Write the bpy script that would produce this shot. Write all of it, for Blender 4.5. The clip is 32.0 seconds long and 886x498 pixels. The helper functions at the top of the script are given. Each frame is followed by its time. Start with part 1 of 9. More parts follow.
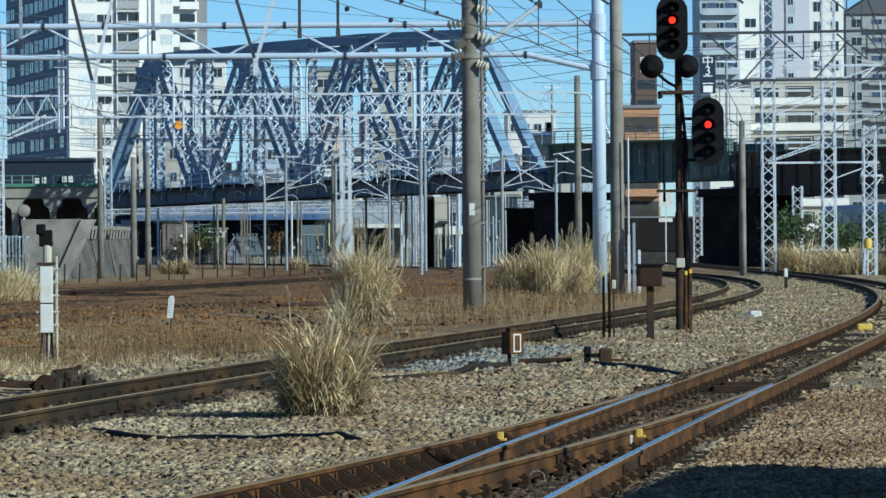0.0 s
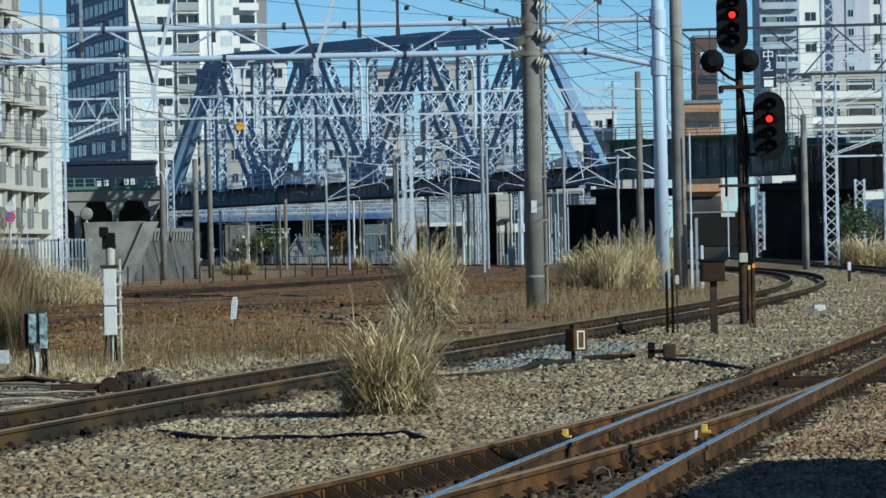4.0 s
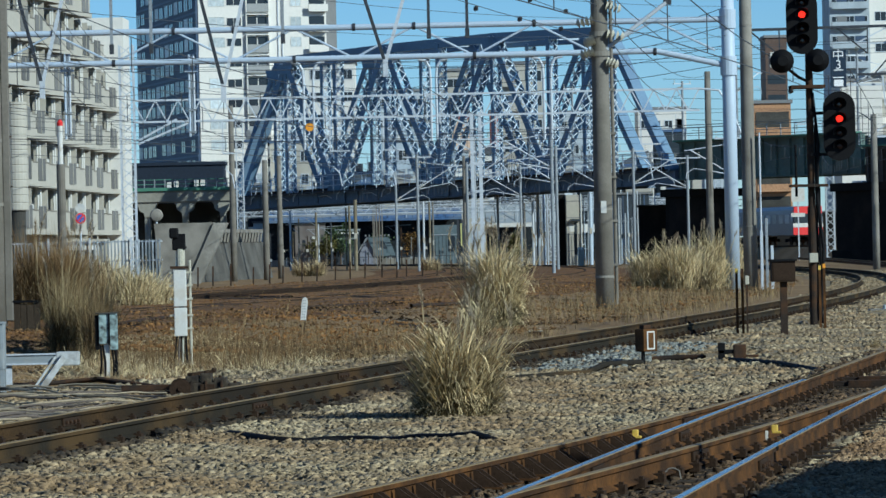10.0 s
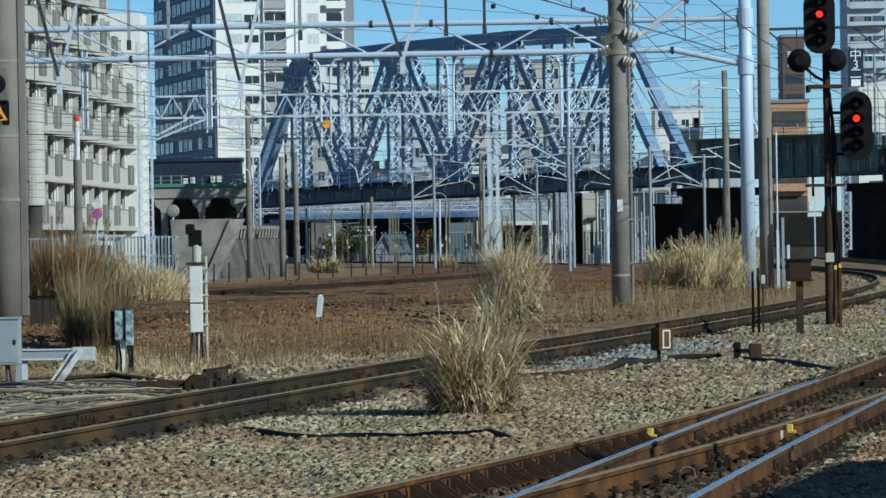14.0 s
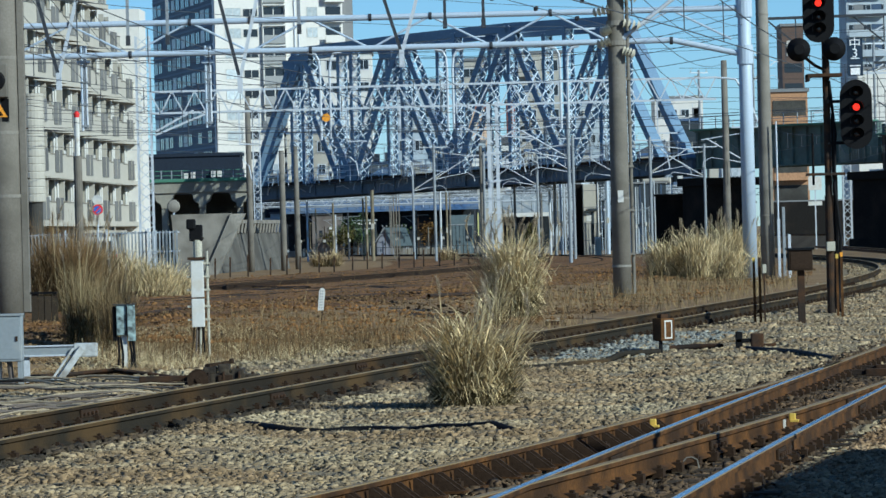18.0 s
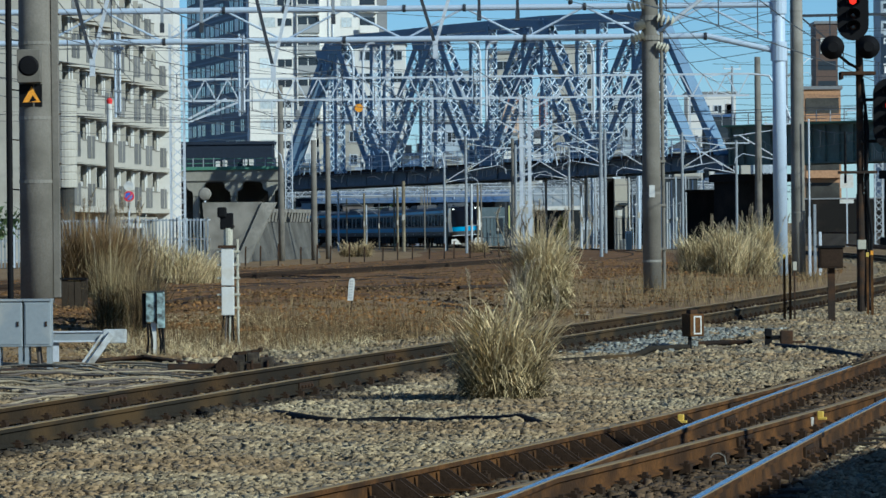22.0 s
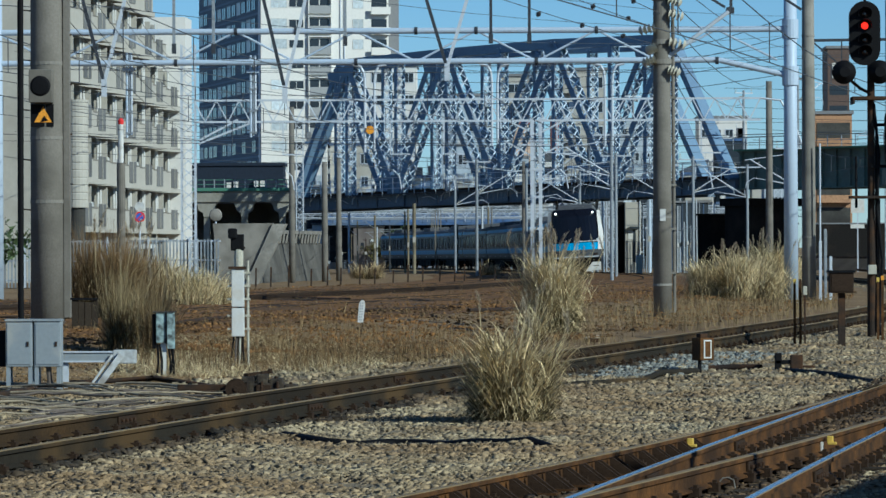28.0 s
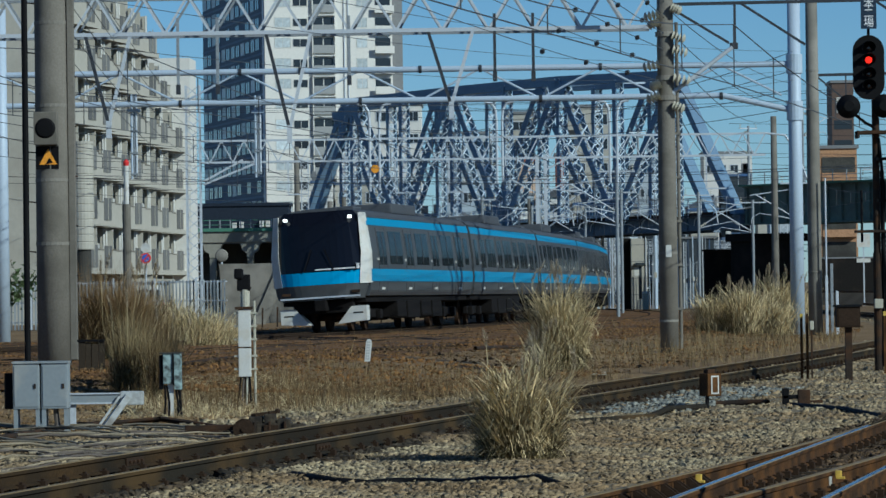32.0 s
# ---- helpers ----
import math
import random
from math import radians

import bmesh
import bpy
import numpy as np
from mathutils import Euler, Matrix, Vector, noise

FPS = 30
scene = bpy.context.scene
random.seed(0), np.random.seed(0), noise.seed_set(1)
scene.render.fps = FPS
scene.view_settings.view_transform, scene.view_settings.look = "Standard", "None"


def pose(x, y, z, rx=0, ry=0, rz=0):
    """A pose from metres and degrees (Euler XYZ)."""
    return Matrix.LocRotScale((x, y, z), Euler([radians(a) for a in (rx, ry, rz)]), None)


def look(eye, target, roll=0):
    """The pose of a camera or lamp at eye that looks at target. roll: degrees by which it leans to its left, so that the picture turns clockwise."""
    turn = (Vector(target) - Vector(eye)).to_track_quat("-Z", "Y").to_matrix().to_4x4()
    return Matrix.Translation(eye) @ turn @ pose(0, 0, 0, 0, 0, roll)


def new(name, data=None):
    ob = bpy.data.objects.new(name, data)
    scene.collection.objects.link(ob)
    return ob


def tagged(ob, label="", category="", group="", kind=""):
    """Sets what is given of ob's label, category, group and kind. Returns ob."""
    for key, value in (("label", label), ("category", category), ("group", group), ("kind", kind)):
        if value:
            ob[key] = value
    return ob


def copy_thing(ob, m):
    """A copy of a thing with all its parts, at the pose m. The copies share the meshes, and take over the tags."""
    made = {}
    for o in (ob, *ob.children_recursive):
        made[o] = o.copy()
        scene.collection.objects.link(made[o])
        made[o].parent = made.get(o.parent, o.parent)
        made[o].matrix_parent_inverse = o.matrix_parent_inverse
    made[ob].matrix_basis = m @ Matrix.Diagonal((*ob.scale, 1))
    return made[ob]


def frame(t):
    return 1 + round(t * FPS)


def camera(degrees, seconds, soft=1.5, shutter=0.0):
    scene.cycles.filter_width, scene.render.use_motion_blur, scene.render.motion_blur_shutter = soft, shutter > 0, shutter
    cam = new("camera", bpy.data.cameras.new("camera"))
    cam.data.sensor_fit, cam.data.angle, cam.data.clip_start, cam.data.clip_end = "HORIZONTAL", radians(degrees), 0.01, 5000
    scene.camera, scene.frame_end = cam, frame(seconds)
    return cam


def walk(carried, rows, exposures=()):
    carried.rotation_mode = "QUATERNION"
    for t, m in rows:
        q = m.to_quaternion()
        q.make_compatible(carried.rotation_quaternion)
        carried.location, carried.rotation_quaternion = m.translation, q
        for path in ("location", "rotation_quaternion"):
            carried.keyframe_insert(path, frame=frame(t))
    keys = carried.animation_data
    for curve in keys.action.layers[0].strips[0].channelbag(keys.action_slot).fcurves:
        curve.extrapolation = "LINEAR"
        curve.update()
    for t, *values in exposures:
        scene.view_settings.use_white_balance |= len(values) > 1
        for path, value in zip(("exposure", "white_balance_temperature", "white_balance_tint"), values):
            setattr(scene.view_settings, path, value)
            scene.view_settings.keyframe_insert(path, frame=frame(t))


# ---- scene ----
# ---- camera: a hand-held telephoto that stands still and turns ----
EYE = (0.0, 0.0, 1.6)
cam = camera(12.781, 32.0, soft=1.5)
TURNS = [
    (0, -2.087, -0.138, 0.461),
    (0.5, -1.969, -0.176, 0.355),
    (1, -1.911, -0.203, 0.243),
    (1.5, -1.847, -0.307, 0.244),
    (2, -1.825, -0.230, 0.104),
    (2.5, -1.773, -0.096, 0.180),
    (3, -1.734, -0.058, 0.311),
    (3.5, -1.665, -0.073, 0.405),
    (4, -1.184, -0.153, 1.171),
    (4.5, -0.615, -0.218, 1.705),
    (6.5, -0.154, -0.224, 1.338),
    (7, -0.257, -0.259, 0.933),
    (7.5, -0.251, -0.188, 0.994),
    (8, -0.255, -0.180, 1.158),
    (8.5, -0.216, -0.214, 1.309),
    (9, -0.191, -0.190, 1.347),
    (9.5, -0.169, -0.159, 1.413),
    (10, -0.174, -0.122, 1.272),
    (10.5, -0.227, -0.177, 1.198),
    (11, -0.260, -0.237, 1.218),
    (11.5, -0.175, -0.321, 1.332),
    (12, -0.118, -0.191, 1.417),
    (12.5, -0.062, -0.156, 1.405),
    (13, -0.000, -0.170, 1.300),
    (13.5, 0.011, -0.167, 1.199),
    (14, 0.060, -0.153, 0.948),
    (14.5, 0.140, -0.341, 0.916),
    (16.5, 0.194, -0.435, 1.585),
    (17, 0.112, -0.484, 1.464),
    (17.5, 0.048, -0.420, 1.395),
    (18, 0.073, -0.261, 1.497),
    (18.5, 0.118, -0.241, 1.390),
    (19, 0.168, -0.249, 1.453),
    (19.5, 0.171, -0.267, 1.547),
    (20, 0.179, -0.217, 1.531),
    (20.5, 0.243, -0.191, 1.263),
    (21, 0.263, -0.142, 0.706),
    (21.5, 0.486, -0.193, 0.566),
    (22, 0.519, -0.371, 0.586),
    (22.5, 0.620, -0.641, 0.652),
    (23, 0.862, -0.791, 0.883),
    (23.5, 1.084, -0.918, 1.077),
    (24, 1.128, -0.744, 1.303),
    (24.5, 1.417, -0.660, 1.422),
    (26.5, 1.234, -0.109, 1.047),
    (27, 1.078, -0.170, 0.627),
    (27.5, 0.884, -0.140, 0.358),
    (28, 0.672, -0.045, 0.244),
    (28.5, 0.560, 0.040, 0.316),
    (29, 0.597, 0.006, 0.288),
    (29.5, 0.622, 0.047, 0.410),
    (30, 0.598, 0.257, 0.364),
    (30.5, 0.539, 0.376, 0.443),
    (31, 0.535, 0.651, 0.458),
    (31.5, 0.694, 0.569, 0.578),
    (32, 0.762, 0.510, 0.805),
]
LIGHT = [(0.0, 0.09), (2.0, 0.06), (3.0, -0.06), (4.5, -0.06), (9.0, -0.06), (10.5, -0.15), (14.0, -0.09), (17.0, 0.03), (19.0, -0.06), (20.0, -0.18), (22.0, -0.14), (24.0, 0.13), (27.0, -0.18), (28.0, -0.22), (30.0, -0.22), (32.0, -0.53)]
walk(cam, [(t, pose(*EYE, 90 + pitch, roll, yaw)) for t, yaw, pitch, roll in TURNS], [(t, stops, 5530, -4) for t, stops in LIGHT])

# ---- world, sun ----
SUN_AZ, SUN_EL = 129.0, 28.0  # clockwise from straight ahead; above the horizon
world = bpy.data.worlds.new("world")
scene.world = world
world.use_nodes = True
wn = world.node_tree.nodes
sky = wn.new("ShaderNodeTexSky")
sky.sky_type, sky.sun_disc = "NISHITA", False
sky.sun_elevation, sky.sun_rotation = radians(SUN_EL), radians(SUN_AZ)
sky.air_density, sky.dust_density, sky.ozone_density = 0.78, 0.0, 6.8
wn["Background"].inputs[1].default_value = 0.1
world.node_tree.links.new(sky.outputs[0], wn["Background"].inputs[0])
sun = new("sun", bpy.data.lights.new("sun", "SUN"))
sun.data.energy, sun.data.angle, sun.data.color = 5.0, radians(0.53), (1.0, 0.93, 0.82)
_a, _e = radians(SUN_AZ), radians(SUN_EL)
sun.matrix_world = look((30 * math.sin(_a) * math.cos(_e), 30 * math.cos(_a) * math.cos(_e), 30 * math.sin(_e)), (0, 0, 0))


# ---- materials ----
def mat(name, col, rough=0.7, metal=0.0, var=0.25, fine=40.0, coarse=2.0, bump=0.2, dirt=None, dirt_amount=0.3, spread=0.0, coat=0.0, hue=0.0, spec=0.3):
    """Base colour with grain, stains and relief at two scales; spread: shift from object to object; dirt: a second colour in patches."""
    m = bpy.data.materials.new(name)
    m.use_nodes = True
    nt = m.node_tree
    nd, ln = nt.nodes, nt.links
    b = nd["Principled BSDF"]
    b.inputs["Roughness"].default_value = rough
    b.inputs["Metallic"].default_value = metal
    b.inputs["Specular IOR Level"].default_value = spec
    if coat:
        b.inputs["Coat Weight"].default_value = coat
    tc = nd.new("ShaderNodeTexCoord")
    n1, n2 = nd.new("ShaderNodeTexNoise"), nd.new("ShaderNodeTexNoise")
    n1.inputs["Scale"].default_value, n1.inputs["Detail"].default_value = fine, 4.0
    n2.inputs["Scale"].default_value, n2.inputs["Detail"].default_value = coarse, 6.0
    for n in (n1, n2):
        ln.new(tc.outputs["Object"], n.inputs["Vector"])
    lo = [c * (1 - var) for c in col]
    hi = [min(1.0, c * (1 + var)) for c in col]
    mix = nd.new("ShaderNodeMix")
    mix.data_type = "RGBA"
    mix.inputs["A"].default_value, mix.inputs["B"].default_value = (*lo, 1), (*hi, 1)
    add = nd.new("ShaderNodeMath")
    add.operation = "MULTIPLY_ADD"
    add.inputs[1].default_value, add.inputs[2].default_value = 2.2, -0.6
    ln.new(n1.outputs["Fac"], add.inputs[0])
    add.use_clamp = True
    ln.new(add.outputs[0], mix.inputs["Factor"])
    out = mix.outputs["Result"]
    if dirt:
        mx = nd.new("ShaderNodeMix")
        mx.data_type = "RGBA"
        ramp = nd.new("ShaderNodeValToRGB")
        ramp.color_ramp.elements[0].position, ramp.color_ramp.elements[1].position = 0.62 - dirt_amount * 0.6, 0.72 - dirt_amount * 0.25
        ln.new(n2.outputs["Fac"], ramp.inputs[0])
        ln.new(ramp.outputs[0], mx.inputs["Factor"])
        ln.new(out, mx.inputs["A"])
        mx.inputs["B"].default_value = (*dirt, 1)
        out = mx.outputs["Result"]
    if spread:
        oi, hs, mr = nd.new("ShaderNodeObjectInfo"), nd.new("ShaderNodeHueSaturation"), nd.new("ShaderNodeMapRange")
        mr.inputs[3].default_value, mr.inputs[4].default_value = 1 - spread, 1 + spread
        ln.new(oi.outputs["Random"], mr.inputs[0])
        ln.new(mr.outputs[0], hs.inputs["Value"])
        ln.new(out, hs.inputs["Color"])
        out = hs.outputs[0]
    if hue:
        g, hs, mr = nd.new("ShaderNodeNewGeometry"), nd.new("ShaderNodeHueSaturation"), nd.new("ShaderNodeMapRange")
        mr.inputs[3].default_value, mr.inputs[4].default_value = 1 - hue, 1 + hue
        ln.new(g.outputs["Random Per Island"], mr.inputs[0])
        ln.new(mr.outputs[0], hs.inputs["Value"])
        ln.new(out, hs.inputs["Color"])
        out = hs.outputs[0]
    ln.new(out, b.inputs["Base Color"])
    if bump:
        bp = nd.new("ShaderNodeBump")
        bp.inputs["Strength"].default_value, bp.inputs["Distance"].default_value = bump, 0.02
        ln.new(n1.outputs["Fac"], bp.inputs["Height"])
        ln.new(bp.outputs[0], b.inputs["Normal"])
    return m


def glow(name, col, strength):
    m = bpy.data.materials.new(name)
    m.use_nodes = True
    b = m.node_tree.nodes["Principled BSDF"]
    b.inputs["Base Color"].default_value = (*col, 1)
    b.inputs["Emission Color"].default_value = (*col, 1)
    b.inputs["Emission Strength"].default_value = strength
    return m


def glass(name, col, rough=0.05, spec=0.5):
    m = bpy.data.materials.new(name)
    m.use_nodes = True
    b = m.node_tree.nodes["Principled BSDF"]
    b.inputs["Base Color"].default_value = (*col, 1)
    b.inputs["Roughness"].default_value = rough
    b.inputs["IOR"].default_value = 1.5
    b.inputs["Specular IOR Level"].default_value = spec
    return m


M_DIRT = mat("dry_dirt", (0.19, 0.12, 0.055), 0.95, fine=18, coarse=0.35, bump=0.8, dirt=(0.25, 0.17, 0.085), dirt_amount=0.35)
M_BALLAST = mat("ballast_bed", (0.22, 0.182, 0.118), 0.95, fine=30, coarse=0.5, bump=1.0, var=0.5, dirt=(0.2, 0.15, 0.09), dirt_amount=0.3)
M_STONE = mat("ballast_stone", (0.365, 0.305, 0.195), 0.9, fine=30, coarse=0.45, bump=0.2, dirt=(0.24, 0.172, 0.096), dirt_amount=0.48, hue=0.45)
M_OILY = mat("oily_brown_ballast", (0.125, 0.082, 0.046), 0.9, fine=30, coarse=1.5, bump=0.4, var=0.4, dirt=(0.06, 0.042, 0.026), dirt_amount=0.4, hue=0.6)
M_STONE_NEW = mat("fresh_ballast_stone", (0.23, 0.235, 0.21), 0.9, fine=30, coarse=1, bump=0.2, hue=0.4)
M_RUSTBED = mat("rusty_ballast_bed", (0.19, 0.092, 0.028), 0.95, fine=14, coarse=0.3, bump=1.0, var=0.5, dirt=(0.1, 0.056, 0.024), dirt_amount=0.4)
M_RUSTSTONE = mat("rusty_ballast_stone", (0.205, 0.102, 0.033), 0.95, fine=20, coarse=0.25, bump=0.2, dirt=(0.12, 0.078, 0.038), dirt_amount=0.4, hue=0.5)
M_RAILRUST = mat("rusty_rail", (0.115, 0.054, 0.018), 0.85, fine=30, coarse=2.5, bump=0.3, var=0.4, spec=0.15, dirt=(0.04, 0.022, 0.011), dirt_amount=0.45)
M_RAILGREY = mat("weathered_rail", (0.026, 0.022, 0.016), 0.9, spec=0.1, fine=30, coarse=0.7, bump=0.3, dirt=(0.075, 0.048, 0.022), dirt_amount=0.22)
M_RAILBROWN = mat("dull_brown_rail", (0.06, 0.036, 0.016), 0.9, spec=0.1, fine=30, coarse=0.6, bump=0.3, var=0.4, dirt=(0.022, 0.018, 0.013), dirt_amount=0.45)
M_RAILTOP = mat("polished_rail_head", (0.6, 0.62, 0.66), 0.22, 1.0, var=0.1, fine=60, coarse=3, bump=0.05)
M_RAILDULL = mat("dull_rail_head", (0.23, 0.165, 0.078), 0.6, 0.1, var=0.2, fine=60, coarse=2, bump=0.1)
M_SLEEPER = mat("tarred_sleeper", (0.04, 0.031, 0.022), 0.95, spec=0.15, fine=30, coarse=3, bump=0.5, spread=0.3)
M_MACHINE = mat("grimy_brown_casting", (0.075, 0.06, 0.042), 0.85, spec=0.2, fine=30, coarse=7, bump=0.4, var=0.35, dirt=(0.024, 0.02, 0.017), dirt_amount=0.45)
M_CLIP = mat("rusted_clip", (0.035, 0.022, 0.014), 0.9, spec=0.15, fine=40, coarse=4, bump=0.3)
M_FENCE = mat("faded_fence_panel", (0.3, 0.335, 0.36), 0.6, fine=6, coarse=0.8, var=0.15, dirt=(0.16, 0.18, 0.2), dirt_amount=0.4, spread=0.35)
M_DARKSTEEL = mat("dark_painted_steel", (0.045, 0.05, 0.06), 0.6, 0.2, fine=20, coarse=2, bump=0.05)
M_GREYSTEEL = mat("grey_lattice_steel", (0.26, 0.285, 0.31), 0.55, 0.1, fine=20, coarse=2, bump=0.05)
M_IRON = mat("dark_rusted_iron", (0.032, 0.024, 0.019), 0.85, spec=0.15, fine=40, coarse=4, bump=0.3, dirt=(0.07, 0.036, 0.018), dirt_amount=0.3)
M_CONC = mat("concrete", (0.25, 0.235, 0.205), 0.85, fine=25, coarse=0.8, bump=0.25, var=0.12, dirt=(0.15, 0.14, 0.12), dirt_amount=0.35)
M_CONCPOLE = mat("concrete_pole", (0.19, 0.175, 0.15), 0.85, fine=25, coarse=1.2, bump=0.2, var=0.12, dirt=(0.13, 0.12, 0.1), dirt_amount=0.3)
# even near-black concrete with slightly browner patches
M_DARKCONC = mat("near_black_concrete", (0.016, 0.015, 0.014), 0.95, spec=0.1, fine=8, coarse=0.5, bump=0.3, dirt=(0.03, 0.024, 0.02), dirt_amount=0.2)
# dark stains on small parts, and painted shade in openings and recesses
M_STAINSHADE = mat("stain_and_shade_concrete", (0.07, 0.068, 0.06), 0.9, fine=6, coarse=0.5, bump=0.3, var=0.25, dirt=(0.04, 0.038, 0.034), dirt_amount=0.4)
M_GALV = mat("galvanised_steel", (0.52, 0.56, 0.61), 0.5, 0.1, fine=40, coarse=2, bump=0.05, var=0.12)
M_WORNGALV = mat("worn_pale_zinc", (0.46, 0.48, 0.48), 0.6, fine=25, coarse=6, bump=0.15, var=0.15, dirt=(0.24, 0.23, 0.21), dirt_amount=0.35)
M_BLUESTEEL = mat("pale_blue_steel", (0.44, 0.52, 0.62), 0.5, 0.05, fine=30, coarse=1, bump=0.05, var=0.1)
# one pale blue paint: plates darkened for shade, lacing brightened for sun
M_BRIDGE = mat("shaded_bridge_paint", (0.16, 0.25, 0.36), 0.55, fine=6, coarse=0.25, bump=0.05, var=0.12, dirt=(0.13, 0.2, 0.3), dirt_amount=0.25)
M_BRIDGELITE = mat("sunlit_bridge_paint", (0.64, 0.74, 0.83), 0.55, fine=6, coarse=0.25, bump=0.05, var=0.1)
M_GREENGIRDER = mat("dark_green_girder_paint", (0.105, 0.16, 0.145), 0.6, fine=4, coarse=0.3, bump=0.1, var=0.15, dirt=(0.08, 0.1, 0.085), dirt_amount=0.3)
M_GREENRAIL = mat("green_railing", (0.08, 0.2, 0.14), 0.6)
M_WHITEWALL = mat("white_wall_tiles", (0.69, 0.675, 0.63), 0.7, fine=3, coarse=0.15, bump=0.05, var=0.05)
M_CREAM = mat("cream_wall", (0.43, 0.41, 0.355), 0.75, fine=4, coarse=0.2, bump=0.05, var=0.06, dirt=(0.34, 0.315, 0.265), dirt_amount=0.2)
M_GREYWALL = mat("grey_wall_tiles", (0.2, 0.205, 0.21), 0.7, fine=3, coarse=0.2, bump=0.05, var=0.08)
M_BLUEWALL = mat("slate_blue_wall", (0.06, 0.093, 0.155), 0.6, fine=3, coarse=0.2, bump=0.05, var=0.1)
M_ORANGE = mat("orange_brick_wall", (0.42, 0.24, 0.13), 0.8, fine=5, coarse=0.3, bump=0.1)
M_PEACH = mat("peach_wall", (0.62, 0.45, 0.32), 0.8, fine=5, coarse=0.3, bump=0.05, var=0.06)
M_REDBRICK = mat("red_brick_wall", (0.36, 0.13, 0.09), 0.8, fine=5, coarse=0.3, bump=0.1)
M_ROOFBLUE = mat("blue_roof_sheet", (0.07, 0.125, 0.25), 0.85, fine=2, coarse=0.6, bump=0.1, var=0.35, dirt=(0.13, 0.17, 0.23), dirt_amount=0.35, spec=0.1)
M_WINDOW = glass("window_glass", (0.03, 0.037, 0.047), 0.06, 0.3)
M_WINPALE = mat("curtained_window", (0.45, 0.5, 0.52), 0.3, fine=2, coarse=0.5, bump=0, spread=0.4)
M_BLACK = mat("black_paint", (0.005, 0.005, 0.006), 0.7, spec=0.15, fine=30, coarse=3, bump=0.1)
M_WHITE = mat("white_paint", (0.6, 0.6, 0.57), 0.55, fine=30, coarse=3, bump=0.05, var=0.06, dirt=(0.55, 0.52, 0.45), dirt_amount=0.2)
M_YELLOW = mat("yellow_paint", (0.6, 0.42, 0.08), 0.6, fine=30, coarse=5, bump=0.05, var=0.12)
M_ORANGEPAINT = mat("orange_paint", (0.75, 0.32, 0.03), 0.6)
M_REDPAINT = mat("red_paint", (0.65, 0.04, 0.04), 0.5)
M_GREYBOX = mat("grey_cabinet_paint", (0.25, 0.28, 0.3), 0.5, fine=20, coarse=2, bump=0.03, var=0.06, dirt=(0.36, 0.36, 0.34), dirt_amount=0.2)
M_CABLE = mat("cable_sheath", (0.12, 0.1, 0.085), 0.8)
M_CABLETAN = mat("dusty_cable_sheath", (0.31, 0.26, 0.18), 0.85)
M_WIRE = mat("overhead_wire", (0.07, 0.075, 0.085), 0.6, 0.3, bump=0)
M_INSUL = mat("cream_insulator", (0.44, 0.42, 0.34), 0.4, bump=0)
M_GRASS = mat("dry_pampas_blade", (0.42, 0.33, 0.19), 0.8, fine=3, coarse=1, bump=0, var=0.2, hue=0.5)
M_GRASSTAN = mat("straw_blade", (0.6, 0.49, 0.28), 0.8, fine=3, coarse=1, bump=0, var=0.2, hue=0.45)
M_GRASSPALE = mat("pale_pampas_blade", (0.53, 0.42, 0.23), 0.8, fine=3, coarse=1, bump=0, var=0.25, hue=0.6)
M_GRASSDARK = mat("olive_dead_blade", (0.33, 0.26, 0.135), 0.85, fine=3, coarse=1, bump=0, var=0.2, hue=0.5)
M_OLIVE = mat("shaded_olive_blade", (0.13, 0.105, 0.05), 0.85, fine=3, coarse=1, bump=0, var=0.2, hue=0.5)
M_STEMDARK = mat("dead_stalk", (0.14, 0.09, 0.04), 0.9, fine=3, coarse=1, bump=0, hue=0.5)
M_DARKWALL = mat("dark_grey_cladding", (0.04, 0.05, 0.06), 0.8, fine=3, coarse=0.3, bump=0.05, var=0.15, spec=0.2)
M_STEMBROWN = mat("russet_stalk", (0.2, 0.125, 0.055), 0.9, fine=3, coarse=1, bump=0, hue=0.5)
# the chord's slate tone holds the shade on the bridge's near side
M_CHORD = mat("shaded_chord_paint", (0.12, 0.165, 0.225), 0.7, fine=4, coarse=0.3, bump=0.05, var=0.15, spec=0.3)
M_PLUME = mat("pampas_plume", (0.5, 0.42, 0.3), 0.95, fine=30, coarse=3, bump=0, hue=0.3)
M_STEM = mat("withered_stem", (0.22, 0.16, 0.08), 0.9, fine=3, coarse=1, bump=0, hue=0.55)
M_GREEN = mat("evergreen_leaf", (0.06, 0.09, 0.035), 0.7, fine=3, coarse=1, bump=0, hue=0.5)
M_AUTUMN = mat("autumn_leaf", (0.13, 0.075, 0.025), 0.8, fine=3, coarse=1, bump=0, hue=0.6, spec=0.1)
M_SHRUB = mat("olive_leaf", (0.1, 0.09, 0.03), 0.8, fine=3, coarse=1, bump=0, hue=0.5, spec=0.1)
M_TANPOLE = mat("weathered_tan_pole", (0.24, 0.21, 0.14), 0.85, fine=12, coarse=1, bump=0.1, var=0.2, dirt=(0.14, 0.12, 0.085), dirt_amount=0.4)
M_CLAY = mat("clay_grey_render", (0.17, 0.15, 0.135), 0.85, fine=4, coarse=0.5, bump=0.05, var=0.12, dirt=(0.12, 0.1, 0.09), dirt_amount=0.3)
M_LILACWALL = mat("lilac_grey_render", (0.2, 0.21, 0.25), 0.85, fine=4, coarse=0.5, bump=0.05, var=0.1)
M_CANOPYSHADE = mat("platform_shade_sheet", (0.022, 0.026, 0.03), 0.9, fine=3, coarse=0.6, bump=0.05, var=0.4, spec=0.1)
